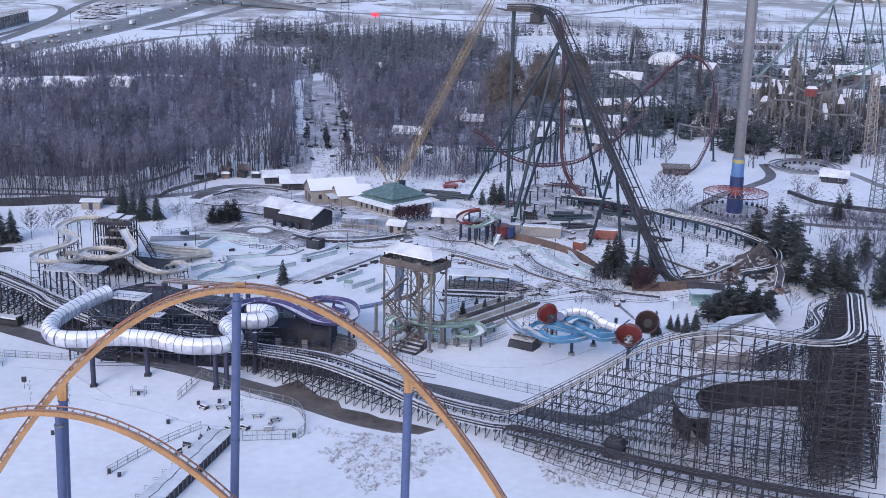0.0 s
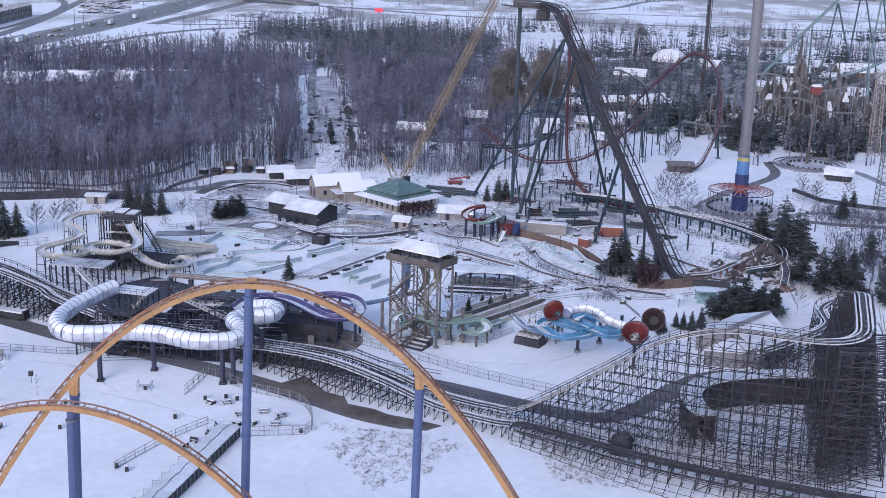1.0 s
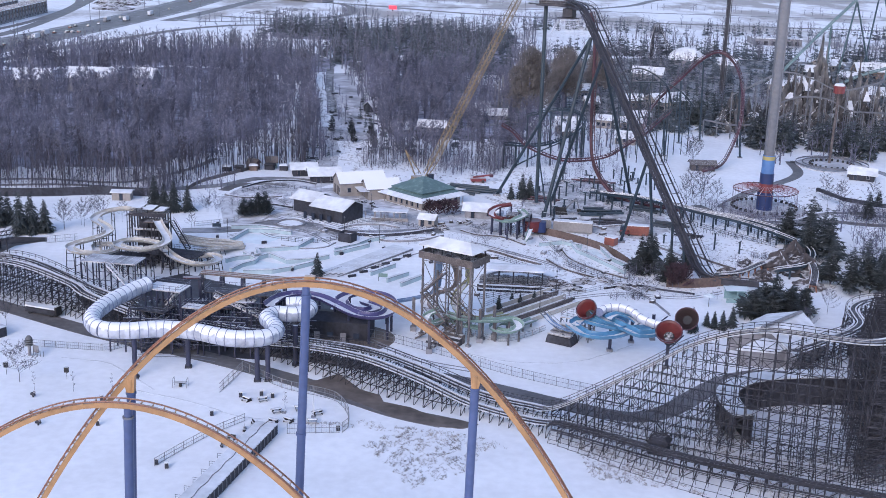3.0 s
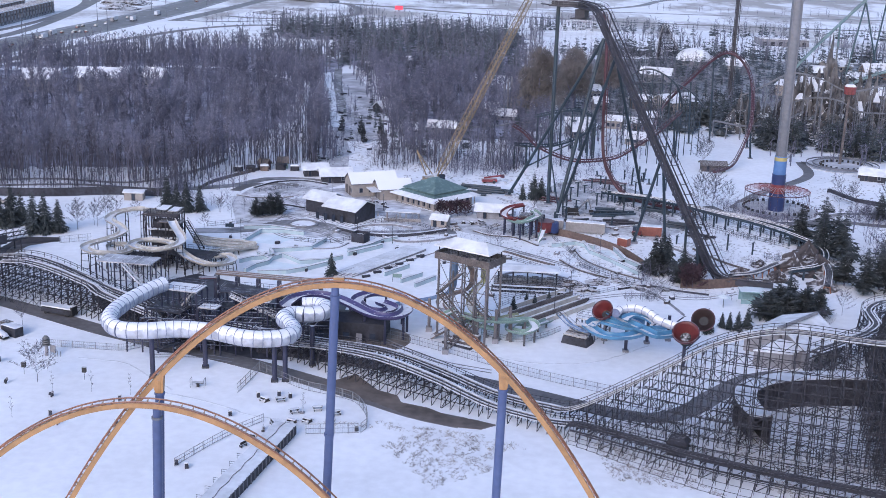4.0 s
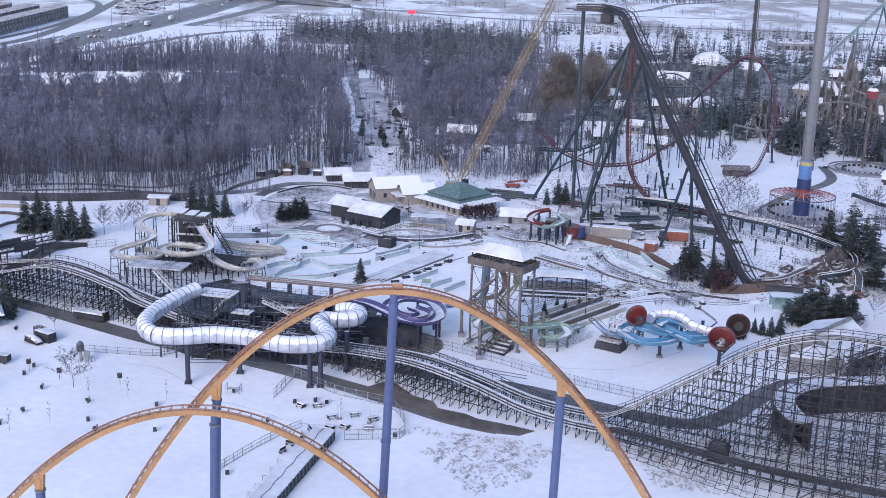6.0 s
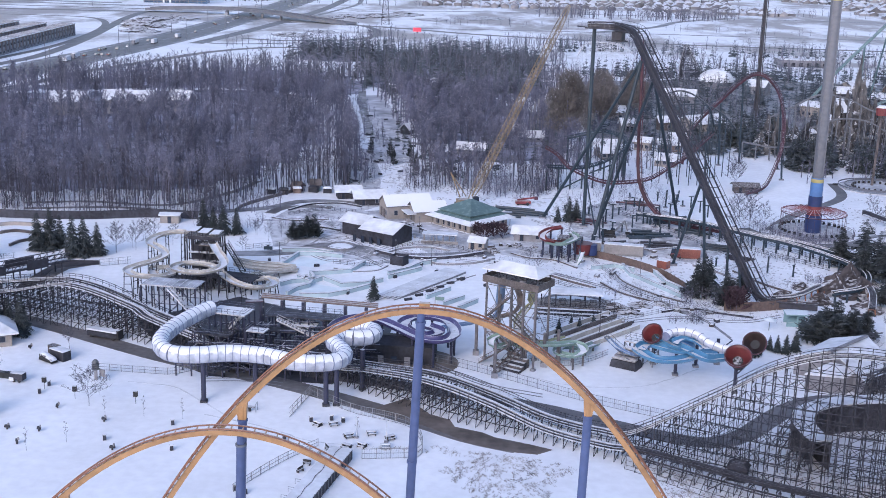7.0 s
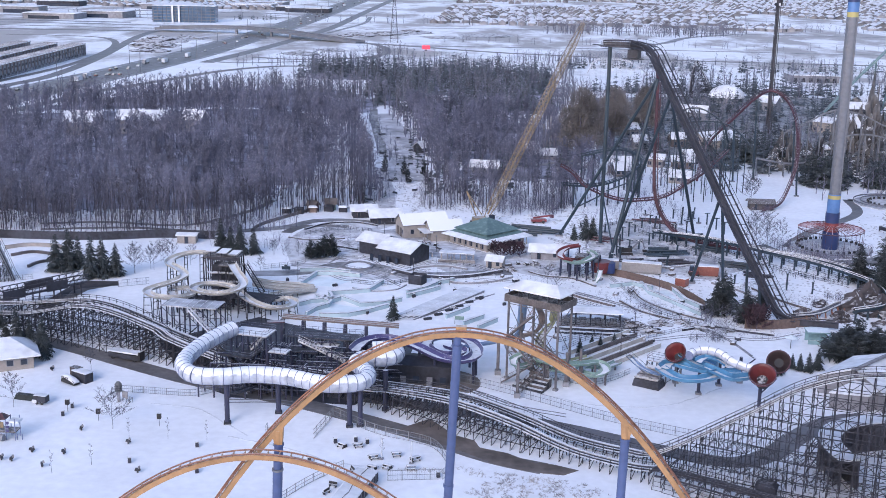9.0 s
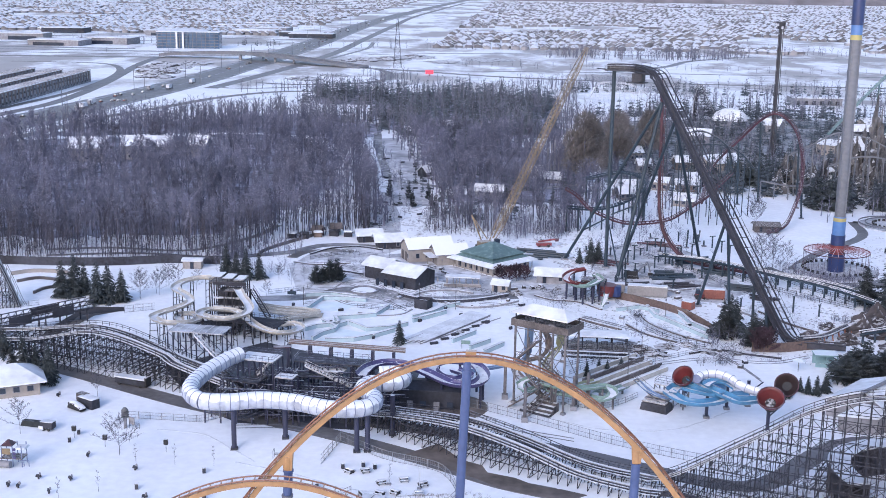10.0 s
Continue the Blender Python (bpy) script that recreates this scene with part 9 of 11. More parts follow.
# snow lying on the steep slabs and ledges between the crags
for x, y, z, w, l, lean, turn in ((133, 551, 22, 3, 6, 52, 20), (126, 550, 17, 4, 4, 34, -30), (154, 549, 12, 3.4, 8, 60, 15), (160, 548, 18, 3, 5, 52, -12), (119, 548, 11, 5, 4, 24, 25), (110, 548, 8, 6, 4, 22, -15), (168, 548, 10, 3, 5, 45, 30), (146, 548, 9, 7, 3, 18, 5), (136, 547, 7, 8, 3, 16, -8)):
    M = Matrix.Translation((x, y, z)) @ Matrix.Rotation(radians(turn), 4, "Z") @ Matrix.Rotation(radians(lean), 4, "X")
    rows = []
    for k in range(5):
        e = w * (0.5 - 0.06 * k) * rm.uniform(0.7, 1.15)
        rows += [(-e, l * (k / 4 - 0.5), 0.0), (e * rm.uniform(0.6, 1.1), l * (k / 4 - 0.5), 0.0)]
    g = Geo().put([M @ Vector(p) for p in rows] + [M @ (Vector(p) - Vector((0, 0, 0.5))) for p in rows],
                  [(2 * k, 2 * k + 1, 2 * k + 3, 2 * k + 2) for k in range(4)] + [(10 + 2 * k, 12 + 2 * k, 13 + 2 * k, 11 + 2 * k) for k in range(4)]
                  + [(2 * k + 1, 2 * k + 11, 2 * k + 13, 2 * k + 3) for k in range(4)] + [(2 * k, 2 * k + 2, 2 * k + 12, 2 * k + 10) for k in range(4)] + [(0, 10, 11, 1), (8, 9, 19, 18)])
    part("snow_shelf", g, SNOW_ROOF, mt)
# leaning timbers and flumes round the crags
for i in range(26):
    x, y = rm.uniform(98, 190), rm.uniform(536, 545)
    a = rm.uniform(-1, 1)
    part("leaning_timber", Geo().beam((x, y, -0.2), (x + a * 7, y + rm.uniform(1, 5), rm.uniform(7, 17)), 0.5), (WOOD, PALE_STEEL, DECK_WOOD)[i % 3], mt)

tc2 = thing("giga_coaster", (180, 700, 0), "very tall turquoise steel coaster on splayed legs", "roller coaster")
line = spline([(152.2, 690.0, 8.6), (165.1, 690.0, 24.3), (178.0, 690.0, 38.5), (190.7, 690.0, 52.3), (203.2, 690.0, 66.5), (211.8, 690.0, 72.8), (224.6, 690.0, 70.0)], 3)
steel_track(line, tc2, TEAL_LIGHT, TEAL_LIGHT, 1.4, 0.6)
line2 = spline([(155.2, 640.0, -6.0), (168.7, 640.0, 8.0), (182.7, 640.0, 15.8), (196.9, 640.0, 20.7), (210.6, 640.0, 29.0), (226.7, 640.0, 40.5)], 3)
steel_track(line2, tc2, TEAL_LIGHT, TEAL_LIGHT, 1.4, 0.5)
for a, b in (((190.8, 690.0, 51.4), (197.4, 738.6)), ((190.8, 690.0, 51.4), (235.5, 801.8)), ((203.6, 690.0, 63.4), (241.5, 834.1)), ((203.6, 690.0, 63.4), (244.0, 774.6)), ((211.8, 690.0, 72.8), (262.3, 807.4)), ((178.1, 690.0, 37.9), (183.8, 711.1)), ((215.6, 690.0, 66.8), (211.5, 692.9)), ((197.0, 640.0, 20.1), (195.2, 628.1)), ((182.8, 640.0, 15.2), (179.9, 625.4))):
    part("support", Geo().cyl(a, (*b, -0.2), 0.5, n=8), TEAL_LIGHT, tc2)

# chair swing with a red crown
cw = thing("chair_swing", (127, 478, 0), "slim gold mast with a red crown over a round fenced plaza", "amusement ride")
part("mast", Geo().cyl((127, 478, 0), (127.6, 478, 29.5), 0.6, 0.5, n=10), DECK_WOOD, cw)
part("crown", Geo().cyl((127.6, 478, 28.6), (127.6, 478, 31.6), 2.2, 2.4, n=12), RED, cw, "red boxy crown")
part("crown_snow", Geo().cyl((127.6, 478, 31.6), (127.6, 478, 32.4), 2.2, 1.6, n=12), SNOW_ROOF, cw)
part("plaza", Geo().cyl((127, 474, -0.1), (127, 474, 0.4), 14, n=36), TRODDEN, cw)
for i in range(24):
    a = 2 * math.pi * i / 24
    part("seat", Geo().box((127 + 8.5 * math.cos(a), 474 + 8.5 * math.sin(a), 0.4), (0.8, 0.6, 1.0), 0, 0.8), BLACK, cw)
for r in (11.5, 14):
    part("fence_ring", Geo().sweep([Vector((127 + r * math.cos(radians(a)), 474 + r * math.sin(radians(a)), 1.2)) for a in range(0, 361, 10)], rect(0.12, 0.5)), GREY_STEEL, cw)
shed("ride_cabin", (132.2, 450.0), (9, 6), -20, 2.8, 1.6, DARK_WALL, "dark ride cabin with a snowy roof", over=1.0)
shed("ride_cabin", (73.0, 457.0), (9, 5), 0, 2.6, 1.0, DECK_WOOD, "low brown cabin in the snowy field", over=0.8, roof=DECK_WOOD)
bw = thing("plaza_wall", (113.9, 407.8, 0), "low dark stone wall beside the plaza", "wall", kind="structure")
part("wall", Geo().sweep([Vector((109.1, 424.8, 0.0)), Vector((114.5, 410.4, 0.0)), Vector((124.3, 403.3, 0.0)), Vector((135.7, 398.3, 0.0))], rect(1.0, 1.8, 0.8)), WOOD_SHEATH, bw)
part("snow_cap", Geo().sweep([Vector((107.1, 417.1, 1.7)), Vector((112.5, 403.0, 1.7)), Vector((122.0, 396.0, 1.7)), Vector((133.3, 391.1, 1.7))], rect(1.1, 0.15, 0.1)), SNOW_ROOF, bw)


def lattice_mast(name, label, base, top, w0, w1, m, n=14):
    ob = thing(name, tuple(base), label, "mast")
    base, top = Vector(base), Vector(top)
    cs = [(-1, -1), (1, -1), (1, 1), (-1, 1)]
    P = lambda c, t: base.lerp(top, t) + Vector((c[0], c[1], 0)) * (w0 + (w1 - w0) * t) / 2
    for c in cs:
        part("leg", Geo().beam(P(c, 0), P(c, 1), 0.28), m, ob)
    g = Geo()
    for i in range(n):
        for c, e in zip(cs, cs[1:] + cs[:1]):
            g.beam(P(c, i / n), P(e, (i + 1) / n), 0.14)
            g.beam(P(c, i / n), P(e, i / n), 0.12)
    part("lacing", g, m, ob)
    return ob


x, y = 135.7, 408.1
lattice_mast("lattice_tower", "pale lattice mast of a thrill ride", (x, y, 0), (x, y, 28), 4.5, 3.0, GREY_STEEL)
x, y = 162.3, 507.3
lattice_mast("lattice_tower", "weathered tan lattice mast behind the snowy field", (x, y, 0), (x - 1, y, 36), 4.0, 2.8, BEIGE)
lattice_mast("power_pylon", "dark lattice power pylon beside the motorway", (-153.6, 1245, 0), (-153.6, 1245, 50), 8, 1.2, DARK_STEEL, 12)
lattice_mast("radio_mast", "pale slim mast beyond the office block", (-388.4, 2066.9, 0), (-388.4, 2066.9, 62), 6, 4, WHITE_STEEL, 10)

# far park buildings, seen as snowy roofs among the trees
pb = random.Random(77)
walls = (BEIGE, GREY_WALL, BRICK, DARK_WALL, DECK_WOOD)


def far_block(x, y, L, W, rz, h, rh, m, label, name="park_building"):
    ob = thing(name, (x, y, 0), label, "building", "far park buildings")
    M = gable(ob, (x, y), (L, W), rz, h, rh, m, over=0.8)
    for i in range(3):
        opening(ob, M, -L / 2 + L * (i + 0.5) / 3, -W / 2, 1.2, 1.4, 1.4, -1)


for i in range(14):
    far_block(pb.uniform(30, 240), pb.uniform(590, 800), pb.uniform(9, 22), pb.uniform(8, 14), pb.uniform(-40, 40), pb.uniform(3.5, 6), pb.uniform(2, 4.5), walls[pb.randrange(5)], "far park building with a snowy pitched roof")
for i in range(9):
    far_block(pb.uniform(10, 62), pb.uniform(505, 640), pb.uniform(6, 10), pb.uniform(5, 7), pb.uniform(-30, 30), pb.uniform(3, 5), pb.uniform(1.5, 3), walls[pb.randrange(5)], "park building with a snowy roof behind the lift hill")
for px_xy, L, W, rz, m in (((-67.7, 566.6), 6, 5, 60, DARK_WALL), ((-89.3, 718.7), 7, 5, 20, DARK_WALL), ((-14.8, 575.1), 6, 4, 10, BRICK), ((-35.3, 518.2), 12, 5, -10, GREY_WALL), ((-49.6, 509.7), 7, 5, 20, GREY_WALL), ((-70.4, 751.8), 9, 6, 20, GREY_WALL), ((-9.3, 556.6), 12, 4, 0, GREY_WALL)):
    far_block(*px_xy, L, W, rz, 2.8, 2.2, m, "small snowy-roofed hut among bare trees")
for k, px_xy in enumerate(((-69.9, 505.5), (-66.3, 485.3), (-61.4, 504.5), (-58.1, 483.2), (-78.7, 509.2), (-56.1, 475.0))):
    CY = conifer(900 + k, 8, 1.7, 16, 9, 0.02, -0.4)
    Kind(CY, BARK, NEEDLES, "crown", "columnar_cedar", "narrow dark cedar leaning in the snow", "tree").plant(*px_xy, 1.1, k)
sb2 = random.Random(31)
for i in range(26):
    t = sb2.random()
    x, y = (-78 + 26 * sb2.random() - 16 * t, 425 + 190 * t)
    ob = thing("snowy_bench", (x, y, 0), "dark bench half buried in the woodland clearing", "bench", "benches in the clearing")
    a = sb2.uniform(0, 180)
    part("seat", Geo().box((x, y, 0.4), (2.2, 0.7, 0.15), a), DARK_WALL, ob)
    part("back", Geo().box((x, y, 0.5), (2.2, 0.14, 0.6), a), DARK_WALL, ob)
rws = thing("timber_pillars", (-5.7, 587.4, 0), "group of tall bare timber pillars", "pillars")
for k in range(5):
    x, y = -5.7, 587.4
    part("pillar", Geo().cyl((x + k * 1.7 - 3, y + (k % 2), 0), (x + k * 1.7 - 3, y + (k % 2), 12 + 2 * (k % 3)), 0.5, n=8), GREY_WALL, rws)
woodland("leafless_shrubs", [(-86, 425), (-62, 428), (-70, 520), (-92, 620), (-104, 620), (-92, 520)], 60, shrub_kinds, 42, BARK, "leafless shrubs in the woodland clearing", smin=0.14, smax=0.4)
woodland("evergreen_woods", [(-80, 430), (-66, 432), (-78, 560), (-100, 640), (-106, 600)], 14, fir_kinds, 43, NEEDLES, "small dark evergreens in the clearing", smin=0.3, smax=0.6)
# low roofs in the left wood
for x, y, L, W, rz in ((-243, 592, 17, 12, 12), (-215, 602, 24, 14, 5), (-191, 614, 11, 9, -14)):
    far_block(x, y, L, W, rz, 6.0 + L * 0.06, 4.0, GREY_WALL, "broad snowy roof among bare trees", "woodland_building")
pk = thing("domed_hall", (115.7, 803.5, 0), "round hall with a white domed roof", "building")
x, y = 115.7, 803.5
g = Geo()
for k in range(7):
    a = radians(k * 14)
    g.v += [(x + 12 * math.cos(a) * math.cos(2 * math.pi * i / 20), y + 9 * math.cos(a) * math.sin(2 * math.pi * i / 20), 3 + 8 * math.sin(a)) for i in range(20)]
for k in range(6):
    g.f += [(k * 20 + i, k * 20 + (i + 1) % 20, (k + 1) * 20 + (i + 1) % 20, (k + 1) * 20 + i) for i in range(20)]
g.f.append(tuple(range(120, 140)))
part("dome", g, SNOW_ROOF, pk, "smooth white domed roof", True)
part("wall", Geo().cyl((x, y, 0), (x, y, 3.2), 8.6, n=20), GREY_WALL, pk)
ws2 = thing("warehouse", (206, 956, 0), "long flat-roofed grey warehouse under snow", "building")
part("body", Geo().box((206, 956, 0), (37, 26, 5.2), 1), GREY_WALL, ws2)
part("roof", Geo().box((206, 956, 5.2), (38, 27, 0.6), 1), SNOW_ROOF, ws2)
for i in range(6):
    part("door", Geo().box((191 + i * 6, 942.7 + i * 0.1, 0.2), (3.0, 0.4, 3), 1), DARK_WALL, ws2)
for i in range(4):
    part("roof_vent", Geo().box((194 + i * 8, 953 + (i % 2) * 5, 5.8), (2, 2, 1.2), 1), GREY_STEEL, ws2)
timber_coaster("timber_coaster", [(93.9, 822.0, 1.0), (94.2, 822.0, 12.9), (96.5, 822.0, 23.6), (98.0, 822.0, 24.0), (102.4, 822.0, 15.8), (106.8, 822.0, 7.9), (111.2, 822.0, -0.0)], "far steep timber lift hill under snow", step=1.6)
timber_coaster("timber_coaster", [(30.3, 936.6, 3.5), (36.5, 936.6, 13.2), (47.3, 936.6, 14.7), (58.2, 936.6, 13.7), (67.1, 936.6, 10.3), (76.1, 936.6, 4.4)], "far pale timber coaster hill under snow", step=4, wood=WHITE_STEEL)

# ---- motorway surroundings ----


def suburb(name, label, x0, x1, y0, y1, seed, gapx=12.5, gapy=31.0, skew=0.0):
    rn = random.Random(seed)
    vs, fs, mi = [], [], []
    y = y0
    row = 0
    while y < y1:
        x = x0
        while x < x1:
            x += rn.uniform(0.9, 1.15) * gapx * (3.0 if rn.random() < 0.05 else 1.0)
            if rn.random() < 0.06 or noise.noise(Vector((x * 0.004, y * 0.003, seed))) > 0.33:
                continue
            w, d, h, r = rn.uniform(9.5, 11.5), rn.uniform(11, 14), rn.uniform(2.8, 4.0), rn.uniform(2.4, 3.6)
            yy = y + rn.uniform(-2, 2) + skew * (x - x0) + 60 * noise.noise(Vector((x * 0.0035, y * 0.0012, 3)))
            k = len(vs)
            a, b = w / 2, d / 2
            vs += [(x - a, yy - b, 0), (x + a, yy - b, 0), (x + a, yy + b, 0), (x - a, yy + b, 0), (x - a, yy - b, h), (x + a, yy - b, h), (x + a, yy + b, h), (x - a, yy + b, h)]
            fs += [(k, k + 1, k + 5), (k, k + 5, k + 4), (k + 1, k + 2, k + 6), (k + 1, k + 6, k + 5), (k + 2, k + 3, k + 7), (k + 2, k + 7, k + 6), (k + 3, k, k + 4), (k + 3, k + 4, k + 7)]
            mi += [0] * 8
            k = len(vs)
            a, b = a + 0.5, b + 0.5
            if rn.random() < 0.5:
                vs += [(x - a, yy - b, h), (x + a, yy - b, h), (x + a, yy + b, h), (x - a, yy + b, h), (x, yy - b, h + r), (x, yy + b, h + r)]
                fs += [(k, k + 4, k + 5), (k, k + 5, k + 3), (k + 1, k + 2, k + 5), (k + 1, k + 5, k + 4), (k, k + 1, k + 4), (k + 2, k + 3, k + 5)]
                mi += [1, 1, 1, 1, 0, 0]
            else:
                vs += [(x - a, yy - b, h), (x + a, yy - b, h), (x + a, yy + b, h), (x - a, yy + b, h), (x - a * 0.4, yy, h + r), (x + a * 0.4, yy, h + r)]
                fs += [(k, k + 1, k + 5), (k, k + 5, k + 4), (k + 1, k + 2, k + 5), (k + 2, k + 3, k + 4), (k + 2, k + 4, k + 5), (k + 3, k, k + 4)]
                mi += [1] * 6
        row += 1
        y += gapy * (0.75 if row % 2 else 1.9) * (1 + (y - 1500) / 4500)
    me = big_mesh(name, vs, fs, FAR_HOUSE)
    me.materials.append(SNOW_ROOF)
    me.polygons.foreach_set("material_index", mi)
    me.update()
    return tagged(new(name, me), label, "houses", kind="stuff")


suburb("suburb_houses", "far suburb of houses with snow-covered roofs", -150, 1700, 1590, 4400, 1)
suburb("suburb_houses", "far suburb of snowy-roofed houses beyond the motorway", -2000, -420, 1850, 4400, 2)
woodland("bare_woods", [(-150, 1570), (1100, 1570), (1700, 3400), (-150, 3400)], 300, far_kinds, 120, BARK_FAR, "leafless street trees between the suburb's houses", smin=0.45, smax=0.8)
woodland("bare_woods", [(-1500, 1500), (-340, 1340), (-340, 1840), (-430, 3300), (-1900, 3300)], 240, far_kinds, 121, BARK_FAR, "leafless street trees across the motorway", smin=0.4, smax=0.75)
woodland("evergreen_woods", [(-400, 1560), (-345, 1560), (-345, 1600), (-400, 1600)], 16, fir_kinds, 122, NEEDLES_FAR, "row of evergreens beside the office", smin=0.5, smax=0.8)


def townhouses(x, y0, y1, rz, label):
    L = y1 - y0
    ob = thing("townhouse_row", (x, (y0 + y1) / 2, 0), label, "houses", "townhouse rows")
    M = pose(x, (y0 + y1) / 2, 0, 0, 0, rz)
    part("body", Geo().box((0, 0, 0), (12, L, 9.5)).turned(M), BRICK, ob)
    n = int(L / 7)
    part("roof", Geo().box((0, 0, 9.5), (12.6, L + 0.6, 0.5)).turned(M), SNOW_ROOF, ob)
    for i in range(n):
        y = -L / 2 + (i + 0.5) * L / n
        part("party_wall", Geo().box((0, y + L / n / 2, 9.5), (12.8, 0.5, 0.9)).turned(M), GREY_WALL, ob)
        b = part("bay", Geo().box((6.3, y, 0), (1.0, 3.4, 9.0)).turned(M), GREY_WALL, ob)
        for z in (1.2, 5.6):
            part("window", Geo().box((6.85, y, z), (0.15, 2.2, 1.5)).turned(M), GLASS_DARK, b)
    part("garage_band", Geo().box((6.1, 0, 0), (0.3, L - 2, 2.4)).turned(M), GREY_WALL, ob)


townhouses(-398, 790, 1020, 3, "long row of dark brick townhouses under snow")
townhouses(-424, 830, 1020, 3, "parallel row of dark brick townhouses")
townhouses(-452, 830, 1030, 3, "rear row of dark brick townhouses")
of = thing("office_block", (-446, 1502, 0), "wide blue-glazed office block with pale vertical fins", "office building")
part("body", Geo().box((-446, 1505, 0), (78, 26, 20), 6), GLASS_BLUE, of)
part("roof", Geo().box((-446, 1505, 20), (79, 27, 0.8), 6), SNOW_ROOF, of)
for i in range(5):
    part("floor_band", Geo().box((-445.4, 1491.7, 2.5 + i * 3.8), (78, 0.4, 0.7), 6), GREY_STEEL, of)
for x in (-458, -450):
    part("fin", Geo().box((x, 1489.6 + (x + 446) * 0.105, 0), (2.2, 1.4, 20)), WHITE_STEEL, of)
for i in range(14):
    part("mullion", Geo().box((-482 + i * 5.4, 1491.4 + (-482 + i * 5.4 + 446) * 0.105, 0), (0.5, 0.5, 20)), GREY_STEEL, of)
for i in range(16):
    x = pb.uniform(-900, -520) if i < 8 else pb.uniform(-560, -330)
    y = pb.uniform(1420, 1900) if i < 8 else pb.uniform(1650, 2150)
    ob = thing("commercial_block", (x, y, 0), "low flat-roofed commercial building in the snow", "building", "commercial blocks")
    L, W, h = pb.uniform(40, 90), pb.uniform(25, 45), pb.uniform(6, 9)
    part("body", Geo().box((x, y, 0), (L, W, h), pb.uniform(-8, 8)), (GREY_WALL, DARK_WALL, GREY_WALL)[i % 3], ob)
    part("roof", Geo().box((x, y, h), (L + 1, W + 1, 0.6), 0), SNOW_ROOF, ob)
    part("storefront", Geo().box((x, y - W / 2 - 0.8, 0.3), (L * 0.8, 0.5, h * 0.55)), GLASS_DARK, ob)
# red lit sign at the junction
glow = bpy.data.materials.new("red_led_panel")
glow.use_nodes = True
pbs = glow.node_tree.nodes["Principled BSDF"]
pbs.inputs["Base Color"].default_value = (0.5, 0.03, 0.05, 1)
pbs.inputs["Emission Color"].default_value = (1.0, 0.06, 0.10, 1)
pbs.inputs["Emission Strength"].default_value = 0.45
sgn = thing("lit_sign", (-112.6, 1150, 0), "glowing red roadside display", "sign")
part("post", Geo().box((-112.6, 1150, 0), (1.2, 0.8, 1.6)), DARK_STEEL, sgn)
part("panel", Geo().box((-112.6, 1150, 1.6), (7.5, 0.8, 3.6)), glow, sgn)

# cars and lamps of the motorway
cars = []
for i, m in enumerate((CAR_PAINT, WHITE_STEEL, BLACK, RED_BOWL)):
    ob = thing("car", (0, 0, 0), ("grey", "white", "black", "red")[i] + " car on the wet motorway", "car", "cars on the motorway")
    g = Geo().box((0, 0, 0.35), (1.9, 4.5, 0.75), 0, 0.95)
    part("body", g, m, ob)
    part("cabin", Geo().box((0, -0.2, 1.08), (1.7, 2.5, 0.6), 0, 0.8), GLASS_DARK, ob)
    for a in (-0.85, 0.85):
        for b in (-1.4, 1.4):
            part("wheel", Geo().cyl((a - 0.1, b, 0.34), (a + 0.1, b, 0.34), 0.34, n=10), BLACK, ob)
    cars.append(ob)
trucks = thing("lorry", (0, 0, 0), "white box lorry on the wet motorway", "truck", "lorries on the motorway")
part("box", Geo().box((0, -1.5, 1.1), (2.6, 9, 2.9)), WHITE_STEEL, trucks)
part("cab", Geo().box((0, 4.4, 0.6), (2.4, 2.2, 2.6), 0, 0.92), GREY_WALL, trucks)
for b in (-5, -3.5, 3.8):
    for a in (-1.1, 1.1):
        part("wheel", Geo().cyl((a - 0.15, b, 0.5), (a + 0.15, b, 0.5), 0.5, n=10), BLACK, trucks)


def lane_x(y, side):
    pts = [(y0, x0 - 6.5, x0 + 6.5) for x0, y0 in west]
    for (a, b, c), (d, e, f) in zip(pts, pts[1:]):
        if a <= y <= d:
            t = (y - a) / (d - a)
            return (b + (e - b) * t) if side == 0 else (c + (f - c) * t)


used = set()
cr2 = random.Random(9)
for i in range(76):
    side = cr2.randrange(2)
    y = 720 + 1900 * cr2.random() ** 1.3
    x = lane_x(y, side) + cr2.choice((-3.8, -0.2, 3.6))
    k = i % 4
    if i % 11 == 5:
        ob = trucks if "t" not in used else copy_thing(trucks, pose(x, y, 0.1))
        used.add("t")
    elif k not in used:
        ob = cars[k]
        used.add(k)
    else:
        ob = copy_thing(cars[k], pose(x, y, 0.1))
    ob.matrix_basis = pose(x, y, 0.1, 0, 0, 180 if side == 0 else 0)
for i in range(26):
    y = 640 + i * 62
    x = lane_x(y, 0) + (-10 if i % 2 else 24)
    ob = thing("street_lamp", (x, y, 0), "slim grey motorway lamp", "lamp", "motorway lamps")
    part("pole", Geo().cyl((x, y, 0), (x, y, 16), 0.28, 0.2, n=6), GREY_STEEL, ob)
    part("head", Geo().box((x + 1.2, y, 15.8), (2.8, 0.5, 0.3)), GREY_STEEL, ob)
